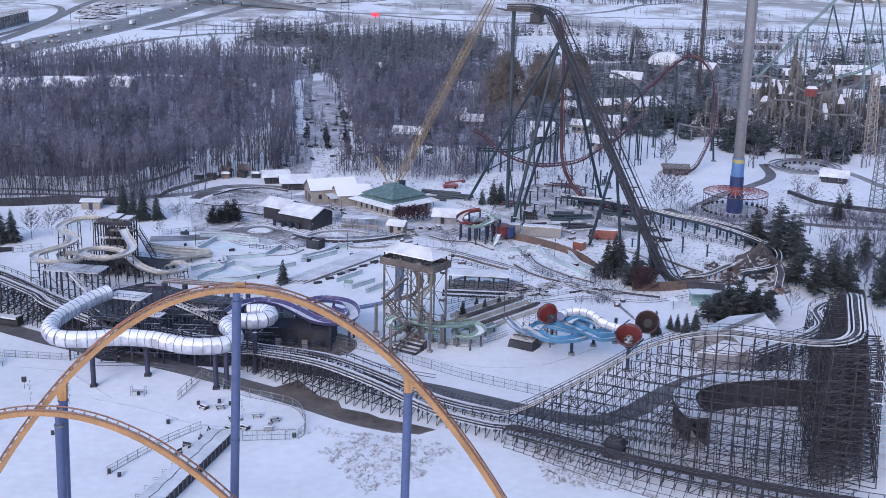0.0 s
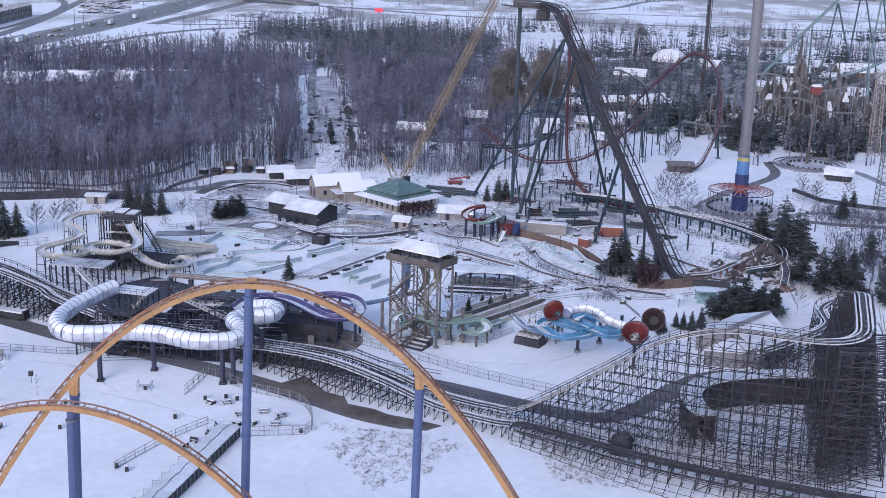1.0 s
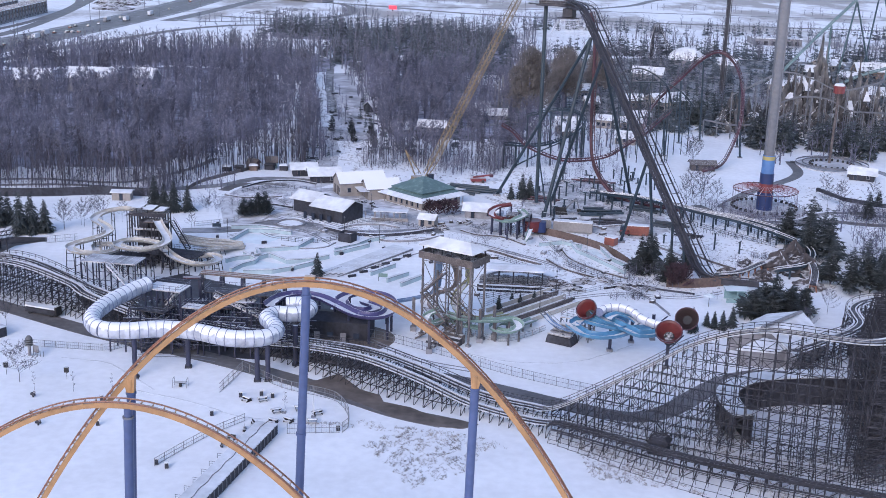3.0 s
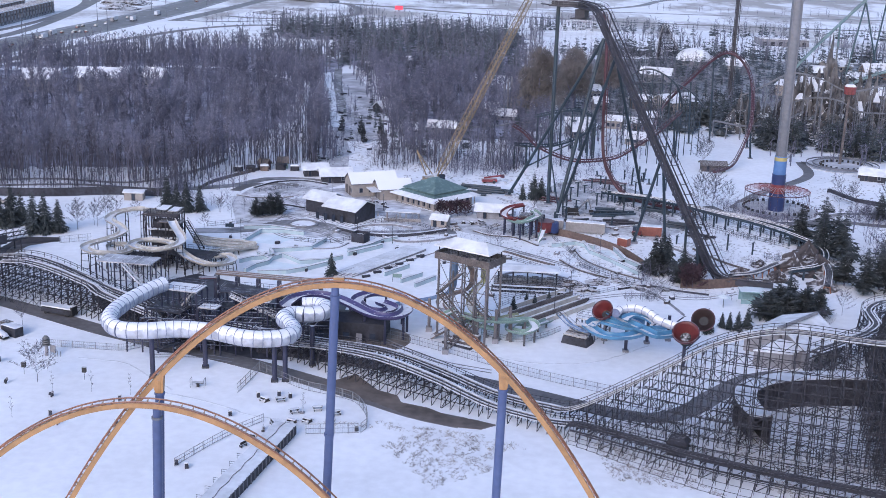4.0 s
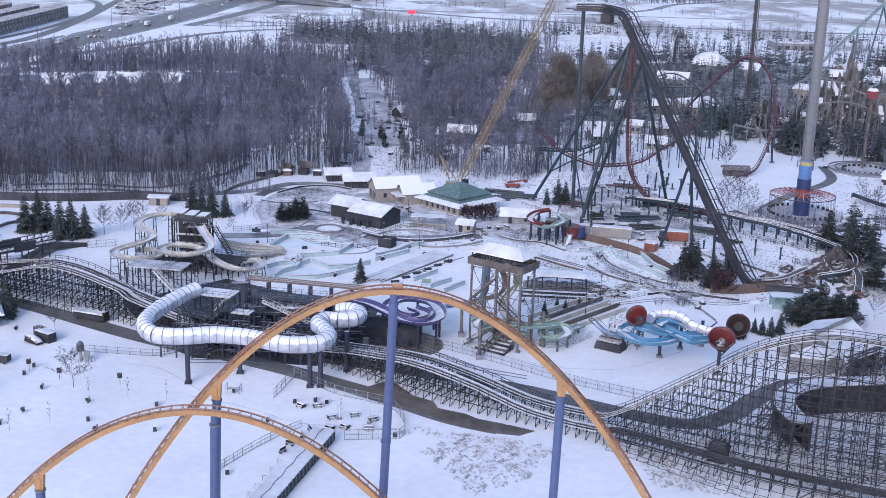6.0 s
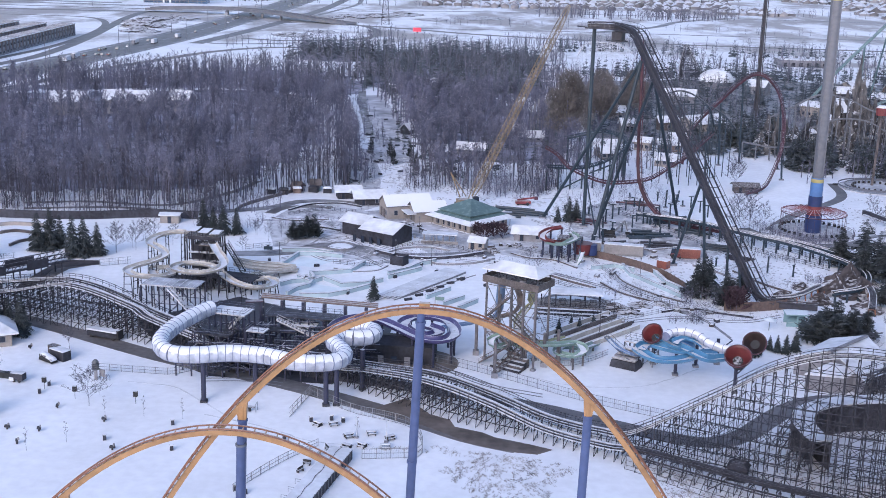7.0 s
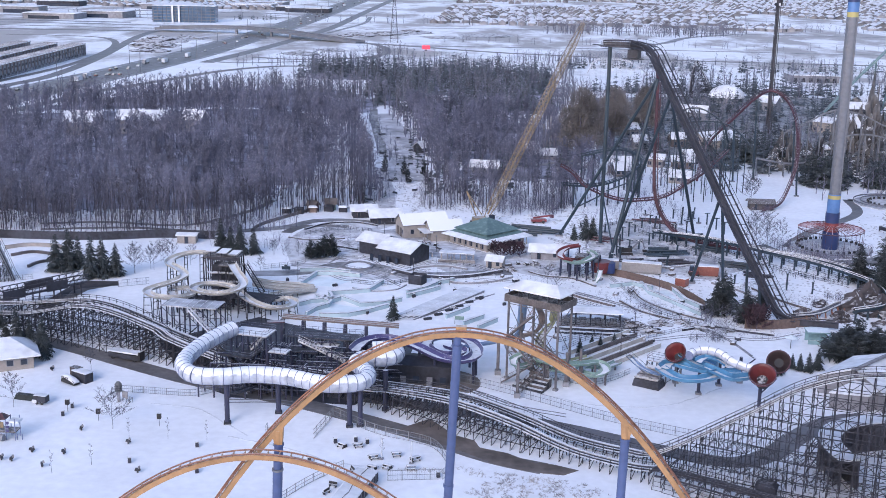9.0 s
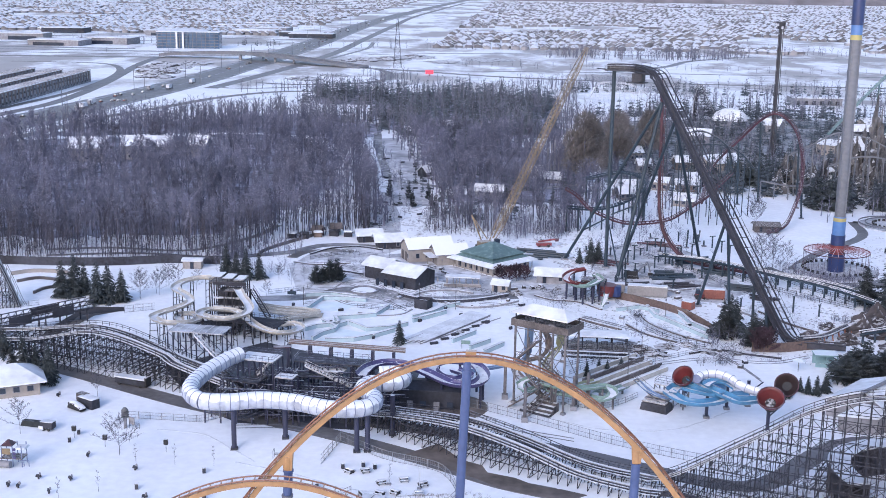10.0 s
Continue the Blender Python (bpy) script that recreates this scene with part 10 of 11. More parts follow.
# snow banks with brown earth beside the ramps
for i, (x, y, h, r) in enumerate(((-358, 1075, 4, 18), (-372, 1130, 6, 24), (-384, 1190, 6, 24), (-366, 1230, 4, 20), (-222, 1085, 3, 18), (-200, 1130, 2, 16), (-176, 1360, 4, 24), (-205, 1330, 4, 20), (-150, 1400, 4, 26), (-110, 1330, 2, 24), (-60, 1380, 2, 30))):
    single("earth_bank", rock("bank", x, y, h, r, 200 + i, "", rugged=0.25, n=28), ROCK, "snow-streaked earth bank beside the ramp", "embankment", "earth banks")

# dark hedge and undergrowth round the tower swing and the plaza
woodland("leafless_shrubs", [(64.4, 395.6), (69.6, 380.6), (80.6, 376.1), (90.2, 378.7), (91.9, 386.5), (80.5, 385.0), (72.6, 393.5), (67.6, 404.4)], 150, shrub_kinds, 44, BARK, "leafless hedge below the tower swing", smin=0.12, smax=0.24)
woodland("leafless_shrubs", [(104.4, 385.0), (117.5, 379.1), (134.8, 376.9), (138.8, 389.3), (121.5, 393.3), (109.1, 396.5)], 170, shrub_kinds, 45, BARK, "leafless thicket below the plaza", smin=0.16, smax=0.4)
woodland("leafless_shrubs", [(95.6, 332.2), (101.5, 321.7), (115.7, 317.9), (129.7, 361.0), (113.8, 365.9), (101.2, 357.6)], 110, shrub_kinds, 46, BARK, "leafless thicket between the pines", smin=0.16, smax=0.5)
for px_xy, h in (((104.7, 333.3), 15), ((115.4, 343.4), 14), ((115.3, 328.8), 15), ((95.2, 315.7), 11), ((104.8, 364.8), 9), ((106.8, 401.1), 8), ((110.8, 401.6), 8), ((122.3, 403.1), 9), ((103.1, 306.3), 12)):
    BARE[pr.randrange(4)].plant(*px_xy, h / 9, pr.uniform(0, 6))
structure("road", strip([(61.7, 396.9), (70.3, 379.2), (85.6, 373.7), (99.9, 381.4), (113.8, 378.7), (134.8, 376.9)], 4.0, 0.03), ASPHALT, "bare park path below the tower swing", "road")

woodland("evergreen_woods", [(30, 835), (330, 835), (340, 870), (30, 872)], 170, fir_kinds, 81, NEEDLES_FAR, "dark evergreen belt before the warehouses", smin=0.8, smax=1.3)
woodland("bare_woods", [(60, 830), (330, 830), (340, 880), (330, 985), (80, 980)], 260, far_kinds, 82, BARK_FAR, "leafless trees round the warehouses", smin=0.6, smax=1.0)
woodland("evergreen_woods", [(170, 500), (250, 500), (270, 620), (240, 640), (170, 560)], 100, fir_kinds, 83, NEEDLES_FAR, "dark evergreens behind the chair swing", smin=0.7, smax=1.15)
woodland("bare_woods", [(60, 560), (240, 585), (240, 700), (70, 700)], 190, far_kinds, 84, BARK_FAR, "leafless trees among park roofs", smin=0.5, smax=0.9)
# pale mine-train trestle that winds round the mountain
mtr = thing("mine_train", (150, 540, 0), "pale grey mine-train track on tall trestles round the mountain", "roller coaster")
for ctrl in ([(98.8, 545.0, 16.8), (107.9, 543.0, 22.0), (119.4, 541.0, 28.2), (131.5, 539.0, 26.4), (144.2, 538.0, 21.5), (158.7, 538.0, 24.5), (173.4, 540.0, 29.7)], [(114.8, 536.0, 13.6), (126.2, 534.0, 18.4), (138.4, 533.0, 18.0), (148.8, 533.0, 13.3), (163.9, 534.0, 12.7)], [(84.4, 530.0, 7.4), (99.1, 528.0, 5.8), (113.6, 528.0, 8.3), (123.4, 530.0, 12.9)]):
    line = spline(ctrl, 2)
    part("track", Geo().sweep(line, rect(1.2, 0.25)), GREY_STEEL, mtr)
    for sd in (-0.8, 0.8):
        part("rail", Geo().sweep(line, rect(0.2, 0.3, 0.3, sd)), GREY_STEEL, mtr)
    posts_under(line, mtr, 6, 0.18, GREY_STEEL, 1.2)

# ---- children's lawn and small things on the snow ----
lh = thing("beige_pavilion", (-134.1, 248.4, 0), "beige building with a wide snowy hipped roof", "building")
x, y = -138.2, 253.2
M = pose(x, y, 0, 0, 0, 28)
part("body", Geo().box((0, 0, 0), (13, 11, 3.6)).turned(M), BEIGE, lh)
g = Geo()
g.put([(-8, -7, 3.5), (8, -7, 3.5), (8, 7, 3.5), (-8, 7, 3.5), (-2, 0, 6.4), (2, 0, 6.4), (-8, -7, 3.2), (8, -7, 3.2), (8, 7, 3.2), (-8, 7, 3.2)],
      [(0, 1, 5, 4), (1, 2, 5), (2, 3, 4, 5), (3, 0, 4), (9, 8, 7, 6), (0, 6, 7, 1), (1, 7, 8, 2), (2, 8, 9, 3), (3, 9, 6, 0)])
part("roof", g.turned(M), SNOW_ROOF, lh, "snow-covered hipped roof")
for i in range(4):
    opening(lh, M, -4.6 + i * 3.0, -5.5, 1.2, 1.3, 1.2, -1)
    opening(lh, M, 6.5, -4 + i * 2.6, 1.2, 1.2, 1.2, 2)
shed("toilet_block", (-145.6, 267.0), (8, 6), 28, 2.8, 1.4, BEIGE, "small beige block with a snowy roof", over=0.8)

# covered footbridge and the tail of another timber hill
fb = thing("covered_footbridge", (-156.9, 321.3, 0), "dark panelled footbridge over a snowy slope", "bridge")
a, b = Vector((-160.9, 286.0, 3.6)), Vector((-140.2, 312.0, 3.6))
part("deck", Geo().sweep([a, a.lerp(b, 0.5), b], rect(4.0, 0.4)), WOOD, fb)
part("snow_on_deck", Geo().sweep([a, a.lerp(b, 0.5), b], rect(2.6, 0.1, 0.3)), SNOW_ROOF, fb)
d = (b - a).normalized()
s = d.cross(Vector((0, 0, 1))).normalized()
for i in range(16):
    p, q = a.lerp(b, i / 16), a.lerp(b, (i + 1) / 16)
    for sd, panels in ((2, (4, 5, 6, 10, 11, 12)), (-2, (8, 9, 10, 11))):
        if i in panels:
            part("side_panel", Geo().beam(p + s * sd * 1.03 + Vector((0, 0, 0.8)), q + s * sd * 1.03 + Vector((0, 0, 0.8)), 0.12, 2.6), DARK_WALL, fb)
        else:
            part("diagonal", Geo().beam(p + s * sd, q + s * sd + Vector((0, 0, 2.2)), 0.12), WOOD, fb)
        part("upright", Geo().beam(p + s * sd, p + s * sd + Vector((0, 0, 2.3)), 0.16), WOOD, fb)
    if i % 3 == 0:
        for sd in (-1.8, 1.8):
            part("post", Geo().beam((p + s * sd) * 1, Vector((p.x + s.x * sd, p.y + s.y * sd, -0.2)), 0.3), WOOD, fb)
for sd in (-2, 2):
    for zz in (2.3, 1.2, -0.1):
        part("chord", Geo().sweep([a + s * sd + Vector((0, 0, zz)), a.lerp(b, 0.5) + s * sd + Vector((0, 0, zz)), b + s * sd + Vector((0, 0, zz))], rect(0.2, 0.22)), WOOD, fb)
timber_coaster("timber_coaster", [(-178.7, 322.0, 24.9), (-172.7, 322.0, 16.9), (-169.7, 322.0, 12.0), (-166.9, 322.0, 5.4), (-164.0, 322.0, -1.6), (-160.1, 320.0, -5.6), (-154.5, 318.0, -8.2)], "steep end of another dark timber coaster hill", step=2.6)
bs = thing("dark_slope", (-154.4, 327.7, 0), "dark mulch slope below the footbridge", "ground", kind="structure")
part("slope", Geo().prism([(-143.3, 297.1), (-144.5, 313.3), (-142.7, 316.4), (-139.2, 318.0), (-133.3, 320.6), (-134.9, 324.6), (-145.9, 323.7), (-147.1, 311.8), (-147.9, 300.8), (-147.0, 291.1)], 0.0, 0.06), MULCH, bs)
pc = thing("curved_planter", (-173.0, 352.1, 0), "curved tan planter wall full of snow", "planter", kind="structure")
part("wall", Geo().sweep(spline([(-182.3, 356.7, 0.0), (-176.7, 361.1, 0.0), (-167.3, 360.8, 0.0), (-161.6, 355.6, 0.0)], 1.5), rect(0.8, 1.2, 0.5)), BEIGE, pc)
part("wall", Geo().sweep(spline([(-176.7, 348.1, 0.0), (-171.5, 353.0, 0.0), (-161.3, 349.9, 0.0)], 1.5), rect(0.6, 1.0, 0.4)), DECK_WOOD, pc)
part("wall", Geo().sweep(spline([(-166.3, 335.8, 0.0), (-165.0, 341.3, 0.0), (-161.0, 344.5, 0.0)], 1.5), rect(0.6, 0.9, 0.4)), DECK_WOOD, pc)

# snow-covered parade float, shed and small trailer
fl = thing("covered_float", (-118.1, 242.7, 0), "low ride car under a smooth hump of snow", "ride car")
x, y = -118.1, 242.7
M = pose(x, y, 0, 0, 0, -32)
part("body", Geo().box((0, 0, 0.2), (4.6, 1.6, 0.9), 0, 0.9).turned(M), BLACK, fl)
g = Geo().sweep([M @ Vector((-2.3, 0, 1.2)), M @ Vector((-1.4, 0, 1.7)), M @ Vector((0, 0, 1.5)), M @ Vector((1.6, 0, 1.2)), M @ Vector((2.3, 0, 0.8))], [(-0.8, -0.3), (0.8, -0.3), (0.6, 0.15), (0, 0.3), (-0.6, 0.15)])
part("snow_hump", g, SNOW_ROOF, fl)
for i in range(4):
    part("seat_back", Geo().box((-1.8 + i * 0.6, -0.7, 0.9), (0.35, 0.2, 0.7)).turned(M), BLACK, fl)
ds = thing("dark_shed", (-115.4, 242.3, 0), "small dark boarded shed with a flat snowy roof", "shed")
x, y = -116.0, 244.7
M = pose(x, y, 0, 0, 0, -30)
part("body", Geo().box((0, 0, 0), (4.4, 2.2, 2.2)).turned(M), DARK_WALL, ds)
part("roof", Geo().box((0, 0, 2.2), (4.6, 2.4, 0.2)).turned(M), SNOW_ROOF, ds)
part("annex", Geo().box((-3.0, 0.8, 0), (2.6, 1.6, 2.4)).turned(M), DECK_WOOD, ds)
tr2 = thing("dark_trailer", (-120.3, 229.9, 0), "small dark trailer with snow on top", "trailer")
x, y = -119.7, 230.5
M = pose(x, y, 0, 0, 0, -10)
part("box", Geo().box((0, 0, 0.5), (2.8, 1.6, 1.4)).turned(M), DARK_WALL, tr2)
part("fender", Geo().box((-1.2, -0.8, 0.3), (1.2, 0.3, 0.7), 0, 0.8).turned(M), WHITE_STEEL, tr2)
part("snow", Geo().box((0, 0, 1.9), (2.8, 1.6, 0.12)).turned(M), SNOW_ROOF, tr2)
for a in (-0.6, 0.6):
    part("wheel", Geo().cyl(M @ Vector((a, -0.9, 0.35)), M @ Vector((a, -0.7, 0.35)), 0.35, n=10), BLACK, tr2)
part("hedge", Geo().box((-4.5, 1.2, 0), (5, 1.4, 1.2), 0, 0.8).turned(M), NEEDLES, tr2)
# long snowy train car on the service road
tn = thing("train_car", (-110.8, 259.7, 0), "long low train car with a snowy flat roof", "train car")
x, y = -111.2, 259.6
M = pose(x, y, 0, 0, 0, -17)
part("body", Geo().box((0, 0, 0.5), (8.2, 2.0, 1.1)).turned(M), DARK_WALL, tn)
part("roof", Geo().box((0, 0, 1.9), (8.4, 2.3, 0.3), 0, 0.96).turned(M), SNOW_ROOF, tn)
for i in range(6):
    part("roof_post", Geo().box((-3.9 + i * 1.56, -0.95, 1.6), (0.1, 0.1, 0.4)).turned(M), BLACK, tn)
part("end_wall", Geo().box((4.4, 0, 0.4), (0.5, 2.0, 2.2)).turned(M), BLACK, tn)
for a in (-3, 3):
    part("wheel", Geo().cyl(M @ Vector((a, -1, 0.4)), M @ Vector((a, 1, 0.4)), 0.4, n=10), BLACK, tn)

# playground
pg = thing("play_structure", (-118.9, 211.3, 0), "red, yellow and purple play structure with snowy roofs", "playground")
x, y = -119.5, 212.3
for a in (-1.6, 0.6, 2.4):
    for b in (-1.2, 1.2):
        part("post", Geo().cyl((x + a, y + b, 0), (x + a, y + b, 4.4), 0.1, n=8), TUBE_SEAM, pg)
part("deck", Geo().box((x + 0.3, y, 1.6), (4.4, 2.6, 0.2)), DECK_WOOD, pg)
part("roof", Geo().box((x - 0.6, y, 4.2), (2.4, 2.4, 1.0), 0, 0.1), RED_STEEL, pg, "dull red pyramid roof dusted with snow")
part("panel", Geo().box((x - 0.6, y - 1.3, 2.6), (1.6, 0.2, 1.2)), YELLOW, pg)
part("small_roof", Geo().box((x + 2.0, y, 3.6), (2.4, 2.4, 0.3), 0, 0.8), SNOW_ROOF, pg)
part("tube", Geo().cyl((x - 2.6, y - 1.6, 0.8), (x + 0.4, y - 2.0, 0.8), 0.7, n=14), GREY_WALL, pg)
for k in range(3):
    part("panel_ring", Geo().cyl((x + 1.0, y - 1.35, 2.0 + k * 0.8), (x + 1.0, y - 1.25, 2.0 + k * 0.8), 0.32, n=12), PURPLE_SLIDE, pg)
for a in (2.6, 3.6):
    part("hoop", Geo().beam((x + a, y - 0.8, 0), (x + a, y - 0.8, 1.2), 0.12).beam((x + a, y - 0.8, 1.2), (x + a - 0.9, y - 0.8, 1.2), 0.12), TUBE_SEAM, pg)


def bin_box(px_xy, label="small dark litter bin in the snow"):
    x, y = px_xy
    ob = thing("litter_bin", (x, y, 0), label, "bin", "litter bins")
    part("body", Geo().box((x, y, 0), (0.65, 0.65, 1.0), 20, 0.9), DARK_WALL, ob)
    part("lid", Geo().box((x, y, 1.0), (0.75, 0.75, 0.12), 20, 0.8), TRACK_SNOW, ob)


for p in ((-112.5, 228.9), (-112.8, 224.5), (-91.9, 203.5), (-81.3, 212.0), (-51.0, 218.0), (-48.6, 217.2), (-77.8, 238.6), (-54.9, 216.8), (-78.2, 200.5), (-60.8, 184.7), (-62.9, 185.8), (-58.4, 207.3), (-33.6, 203.3)):
    bin_box(p)


def speaker(px_xy, h=2.6):
    x, y = px_xy
    ob = thing("speaker_post", (x, y, 0), "dark loudspeaker box on a thin post", "loudspeaker", "loudspeakers on posts")
    part("post", Geo().cyl((x, y, 0), (x, y, h - 0.9), 0.06, n=6), GREY_STEEL, ob)
    part("box", Geo().box((x, y, h - 1.0), (0.8, 0.6, 1.1)), BLACK, ob)


for p in ((-112.6, 226.7), (-104.6, 222.6), (-91.6, 221.4)):
    speaker(p)
gt = thing("play_arch", (-103.2, 233.4, 0), "small grey domed post and railed steps", "playground")
x, y = -103.2, 233.4
part("post", Geo().cyl((x - 0.8, y, 0), (x - 0.8, y, 2.4), 0.35, n=10), GREY_WALL, gt)
for k in range(3):
    part("disc", Geo().cyl((x - 0.8, y, 2.4 + k * 0.5), (x - 0.8, y, 2.62 + k * 0.5), 0.85, 0.75, n=14), PALE_STEEL, gt)
part("dome", Geo().cyl((x - 0.8, y, 3.9), (x - 0.8, y, 4.5), 0.8, 0.35, n=14), PALE_STEEL, gt)
part("panel", Geo().box((x + 0.6, y, 0.8), (1.6, 0.2, 1.6), -30), GREY_WALL, gt)
for k in range(4):
    part("leg", Geo().box((x + 0.2 + k * 0.7, y - 0.3, 0), (0.1, 0.1, 1.8 - k * 0.2)), GREY_STEEL, gt)
rk = random.Random(17)
for i, p in enumerate(((-106.3, 217.4), (-111.8, 206.1), (-105.5, 205.9), (-107.3, 199.9), (-89.0, 199.3), (-116.0, 202.0), (-113.9, 201.7), (-94.9, 211.9), (-125.2, 250.3))):
    ob = thing("spring_rider", (p[0], p[1], 0), "small dark spring rider half buried in snow", "playground", "spring riders")
    part("spring", Geo().cyl((p[0], p[1], 0), (p[0], p[1], 0.4), 0.18, n=8), BLACK, ob)
    part("body", Geo().box((p[0], p[1], 0.4), (1.1, 0.45, 0.5), rk.uniform(0, 180), 0.8), DARK_WALL, ob)
    part("head", Geo().box((p[0] + 0.3, p[1], 0.8), (0.4, 0.3, 0.5), rk.uniform(0, 180), 0.7), GREY_WALL, ob)

# long queue ramp with a snowy roof
qr = thing("queue_ramp", (-50.4, 188.8, 0), "long low queue shelter with a snowy flat roof", "shelter")
qa, qb = Vector((-53.6, 166.4, 1.9)), Vector((-46.5, 201.1, 1.9))
part("roof", Geo().sweep([qa, qb], rect(4.2, 0.25)), SNOW_ROOF, qr)
d = (qb - qa).normalized()
s = d.cross(Vector((0, 0, 1))).normalized()
n = 22
for i in range(n):
    p, q = qa.lerp(qb, i / n), qa.lerp(qb, (i + 0.93) / n)
    part("side_panel", Geo().beam(p + s * 2.05 - Vector((0, 0, 1.0)), q + s * 2.05 - Vector((0, 0, 1.0)), 0.12, 1.8), DARK_WALL, qr)
    part("post", Geo().beam(p + s * 2.15 - Vector((0, 0, 2.0)), p + s * 2.15 + Vector((0, 0, 0.1)), 0.16), GREY_STEEL, qr)
    part("post", Geo().beam(p - s * 2.0 - Vector((0, 0, 2.0)), p - s * 2.0, 0.14), GREY_STEEL, qr)
    if i % 2 == 0 and i < 16:
        g = Geo()
        for k in (2.5, 4.0):
            o = p - s * k - Vector((0, 0, 1.9))
            g.beam(o, o + Vector((0, 0, 1.0)), 0.05)
        g.beam(p - s * 2.5 - Vector((0, 0, 0.9)), p - s * 4.0 - Vector((0, 0, 0.9)), 0.05)
        g.beam(p - s * 2.5 - Vector((0, 0, 1.3)), p - s * 4.0 - Vector((0, 0, 1.3)), 0.04)
        part("queue_rail", g, GREY_STEEL, qr)
g = Geo()
zig = [qa.lerp(qb, i / 14) - s * (0.3 if i % 2 else 0.0) + Vector((0, 0, 0.16)) for i in range(15)]
part("roof_seam", Geo().sweep(zig, rect(0.1, 0.06)), DARK_STEEL, qr)
# bikes and benches heaped beside it

def yard_table(p, a, label):
    ob = thing("picnic_table", (p[0], p[1], 0), label, "table", "tables in the fenced yard")
    M = pose(p[0], p[1], 0, 0, 0, a)
    part("tabletop", Geo().box((0, 0, 0.72), (1.9, 0.8, 0.06)).turned(M), DECK_WOOD, ob)
    part("snow", Geo().box((0, 0, 0.78), (1.8, 0.72, 0.12), 0, 0.9).turned(M), SNOW_ROOF, ob)
    for b in (-0.72, 0.72):
        part("bench", Geo().box((0, b, 0.42), (1.9, 0.28, 0.05)).turned(M), DECK_WOOD, ob)
        part("bench_snow", Geo().box((0, b, 0.47), (1.8, 0.24, 0.08), 0, 0.9).turned(M), SNOW_ROOF, ob)
    for c in (-0.7, 0.7):
        part("leg", Geo().box((c, 0, 0), (0.1, 1.5, 0.72), 0, 0.55).turned(M), BLACK, ob)


for i, p in enumerate(((-53.3, 215.0), (-50.2, 215.4), (-46.5, 210.2), (-43.4, 206.1), (-42.3, 211.9), (-38.9, 206.1), (-38.5, 210.2), (-46.2, 205.3))):
    yard_table(p, rk.uniform(-40, 40), "dark picnic table capped with snow")
for i, p in enumerate(((-50.8, 201.3), (-52.3, 197.2), (-49.7, 204.0), (-53.0, 194.2))):
    ob = thing("stacked_bench", (p[0], p[1], 0), "dark bench tipped over in the snow", "bench", "benches in the yard")
    a = rk.uniform(0, 180)
    part("seat", Geo().box((p[0], p[1], 0.4), (1.6, 0.5, 0.1), a), BLACK, ob)
    part("back", Geo().box((p[0], p[1] + 0.2, 0.42), (1.6, 0.1, 0.55), a + 6), BLACK, ob)
    for k in (-0.6, 0.6):
        part("leg", Geo().box((p[0] + k * math.cos(radians(a)), p[1] + k * math.sin(radians(a)), 0), (0.12, 0.6, 0.4), a), DARK_STEEL, ob)
for i, p in enumerate(((-45.0, 210.1), (-39.1, 208.6))):
    ob = thing("flag_pole", (p[0], p[1], 0), "thin white pole in the fenced yard", "pole", "white poles in the yard")
    part("pole", Geo().cyl((p[0], p[1], 0), (p[0], p[1], 4.5), 0.07, n=6), WHITE_STEEL, ob)
    part("foot", Geo().box((p[0], p[1], 0), (0.8, 0.8, 0.25)), GREY_WALL, ob)
for k, p in enumerate([(-52.3, 383.4), (-49.8, 381.8), (-46.9, 380.2), (-19.8, 360.0), (-17.2, 359.4), (-14.5, 361.8)]):
    yard_table(p, 20 + 25 * k, "snow-covered picnic table beside the bathhouse")
# table group in front of the tube posts
tg = thing("railed_table", (-68.0, 220.5, 0), "railed dark table set under the tube slide", "table")
x, y = -68.0, 220.5
part("tabletop", Geo().box((x, y, 0.9), (2.4, 1.0, 0.1)), BLACK, tg)
for a in (-1.4, 1.4):
    for b in (-0.7, 0.7):
        part("rail_post", Geo().box((x + a, y + b, 0), (0.08, 0.08, 1.8)), GREY_STEEL, tg)
    part("rail", Geo().beam((x + a, y - 0.7, 1.8), (x + a, y + 0.7, 1.8), 0.07), GREY_STEEL, tg)
part("pedestal", Geo().box((x, y, 0), (0.5, 0.5, 0.9)), BLACK, tg)
# small loose things round the pools
for i in range(14):
    t = rk.uniform(0, 1)
    x, y = rk.uniform(-95, 0), rk.uniform(300, 350)
    ob = thing("deck_box", (x, y, 0), "small dark box on the snowy pool deck", "box", "boxes on the pool deck")
    part("body", Geo().box((x, y, 0), (rk.uniform(0.6, 1.6), 0.6, rk.uniform(0.4, 1.0)), rk.uniform(0, 90), 0.95), DARK_WALL, ob)
    part("lid", Geo().box((x, y, rk.uniform(1.0, 1.05)), (0.7, 0.6, 0.08), rk.uniform(0, 90)), TRACK_SNOW, ob)
gs = thing("notice_board", (-34.7, 296.5, 0), "grey-green notice board on two posts", "sign")
x, y = -34.7, 296.5
part("board", Geo().box((x, y, 1.2), (2.4, 0.2, 1.0), -5), GREEN_SLIDE, gs)
for a in (-1.2, 1.2):
    part("post", Geo().box((x + a, y, 0), (0.15, 0.15, 1.3)), GREY_STEEL, gs)
gs = thing("notice_board", (-88.8, 339.6, 0), "teal notice board on a post by the pool", "sign")
x, y = -88.6, 338.3
part("board", Geo().box((x, y, 1.6), (2.6, 0.2, 1.0)), TEAL, gs)
part("post", Geo().box((x, y, 0), (0.16, 0.16, 1.7)), GREY_STEEL, gs)
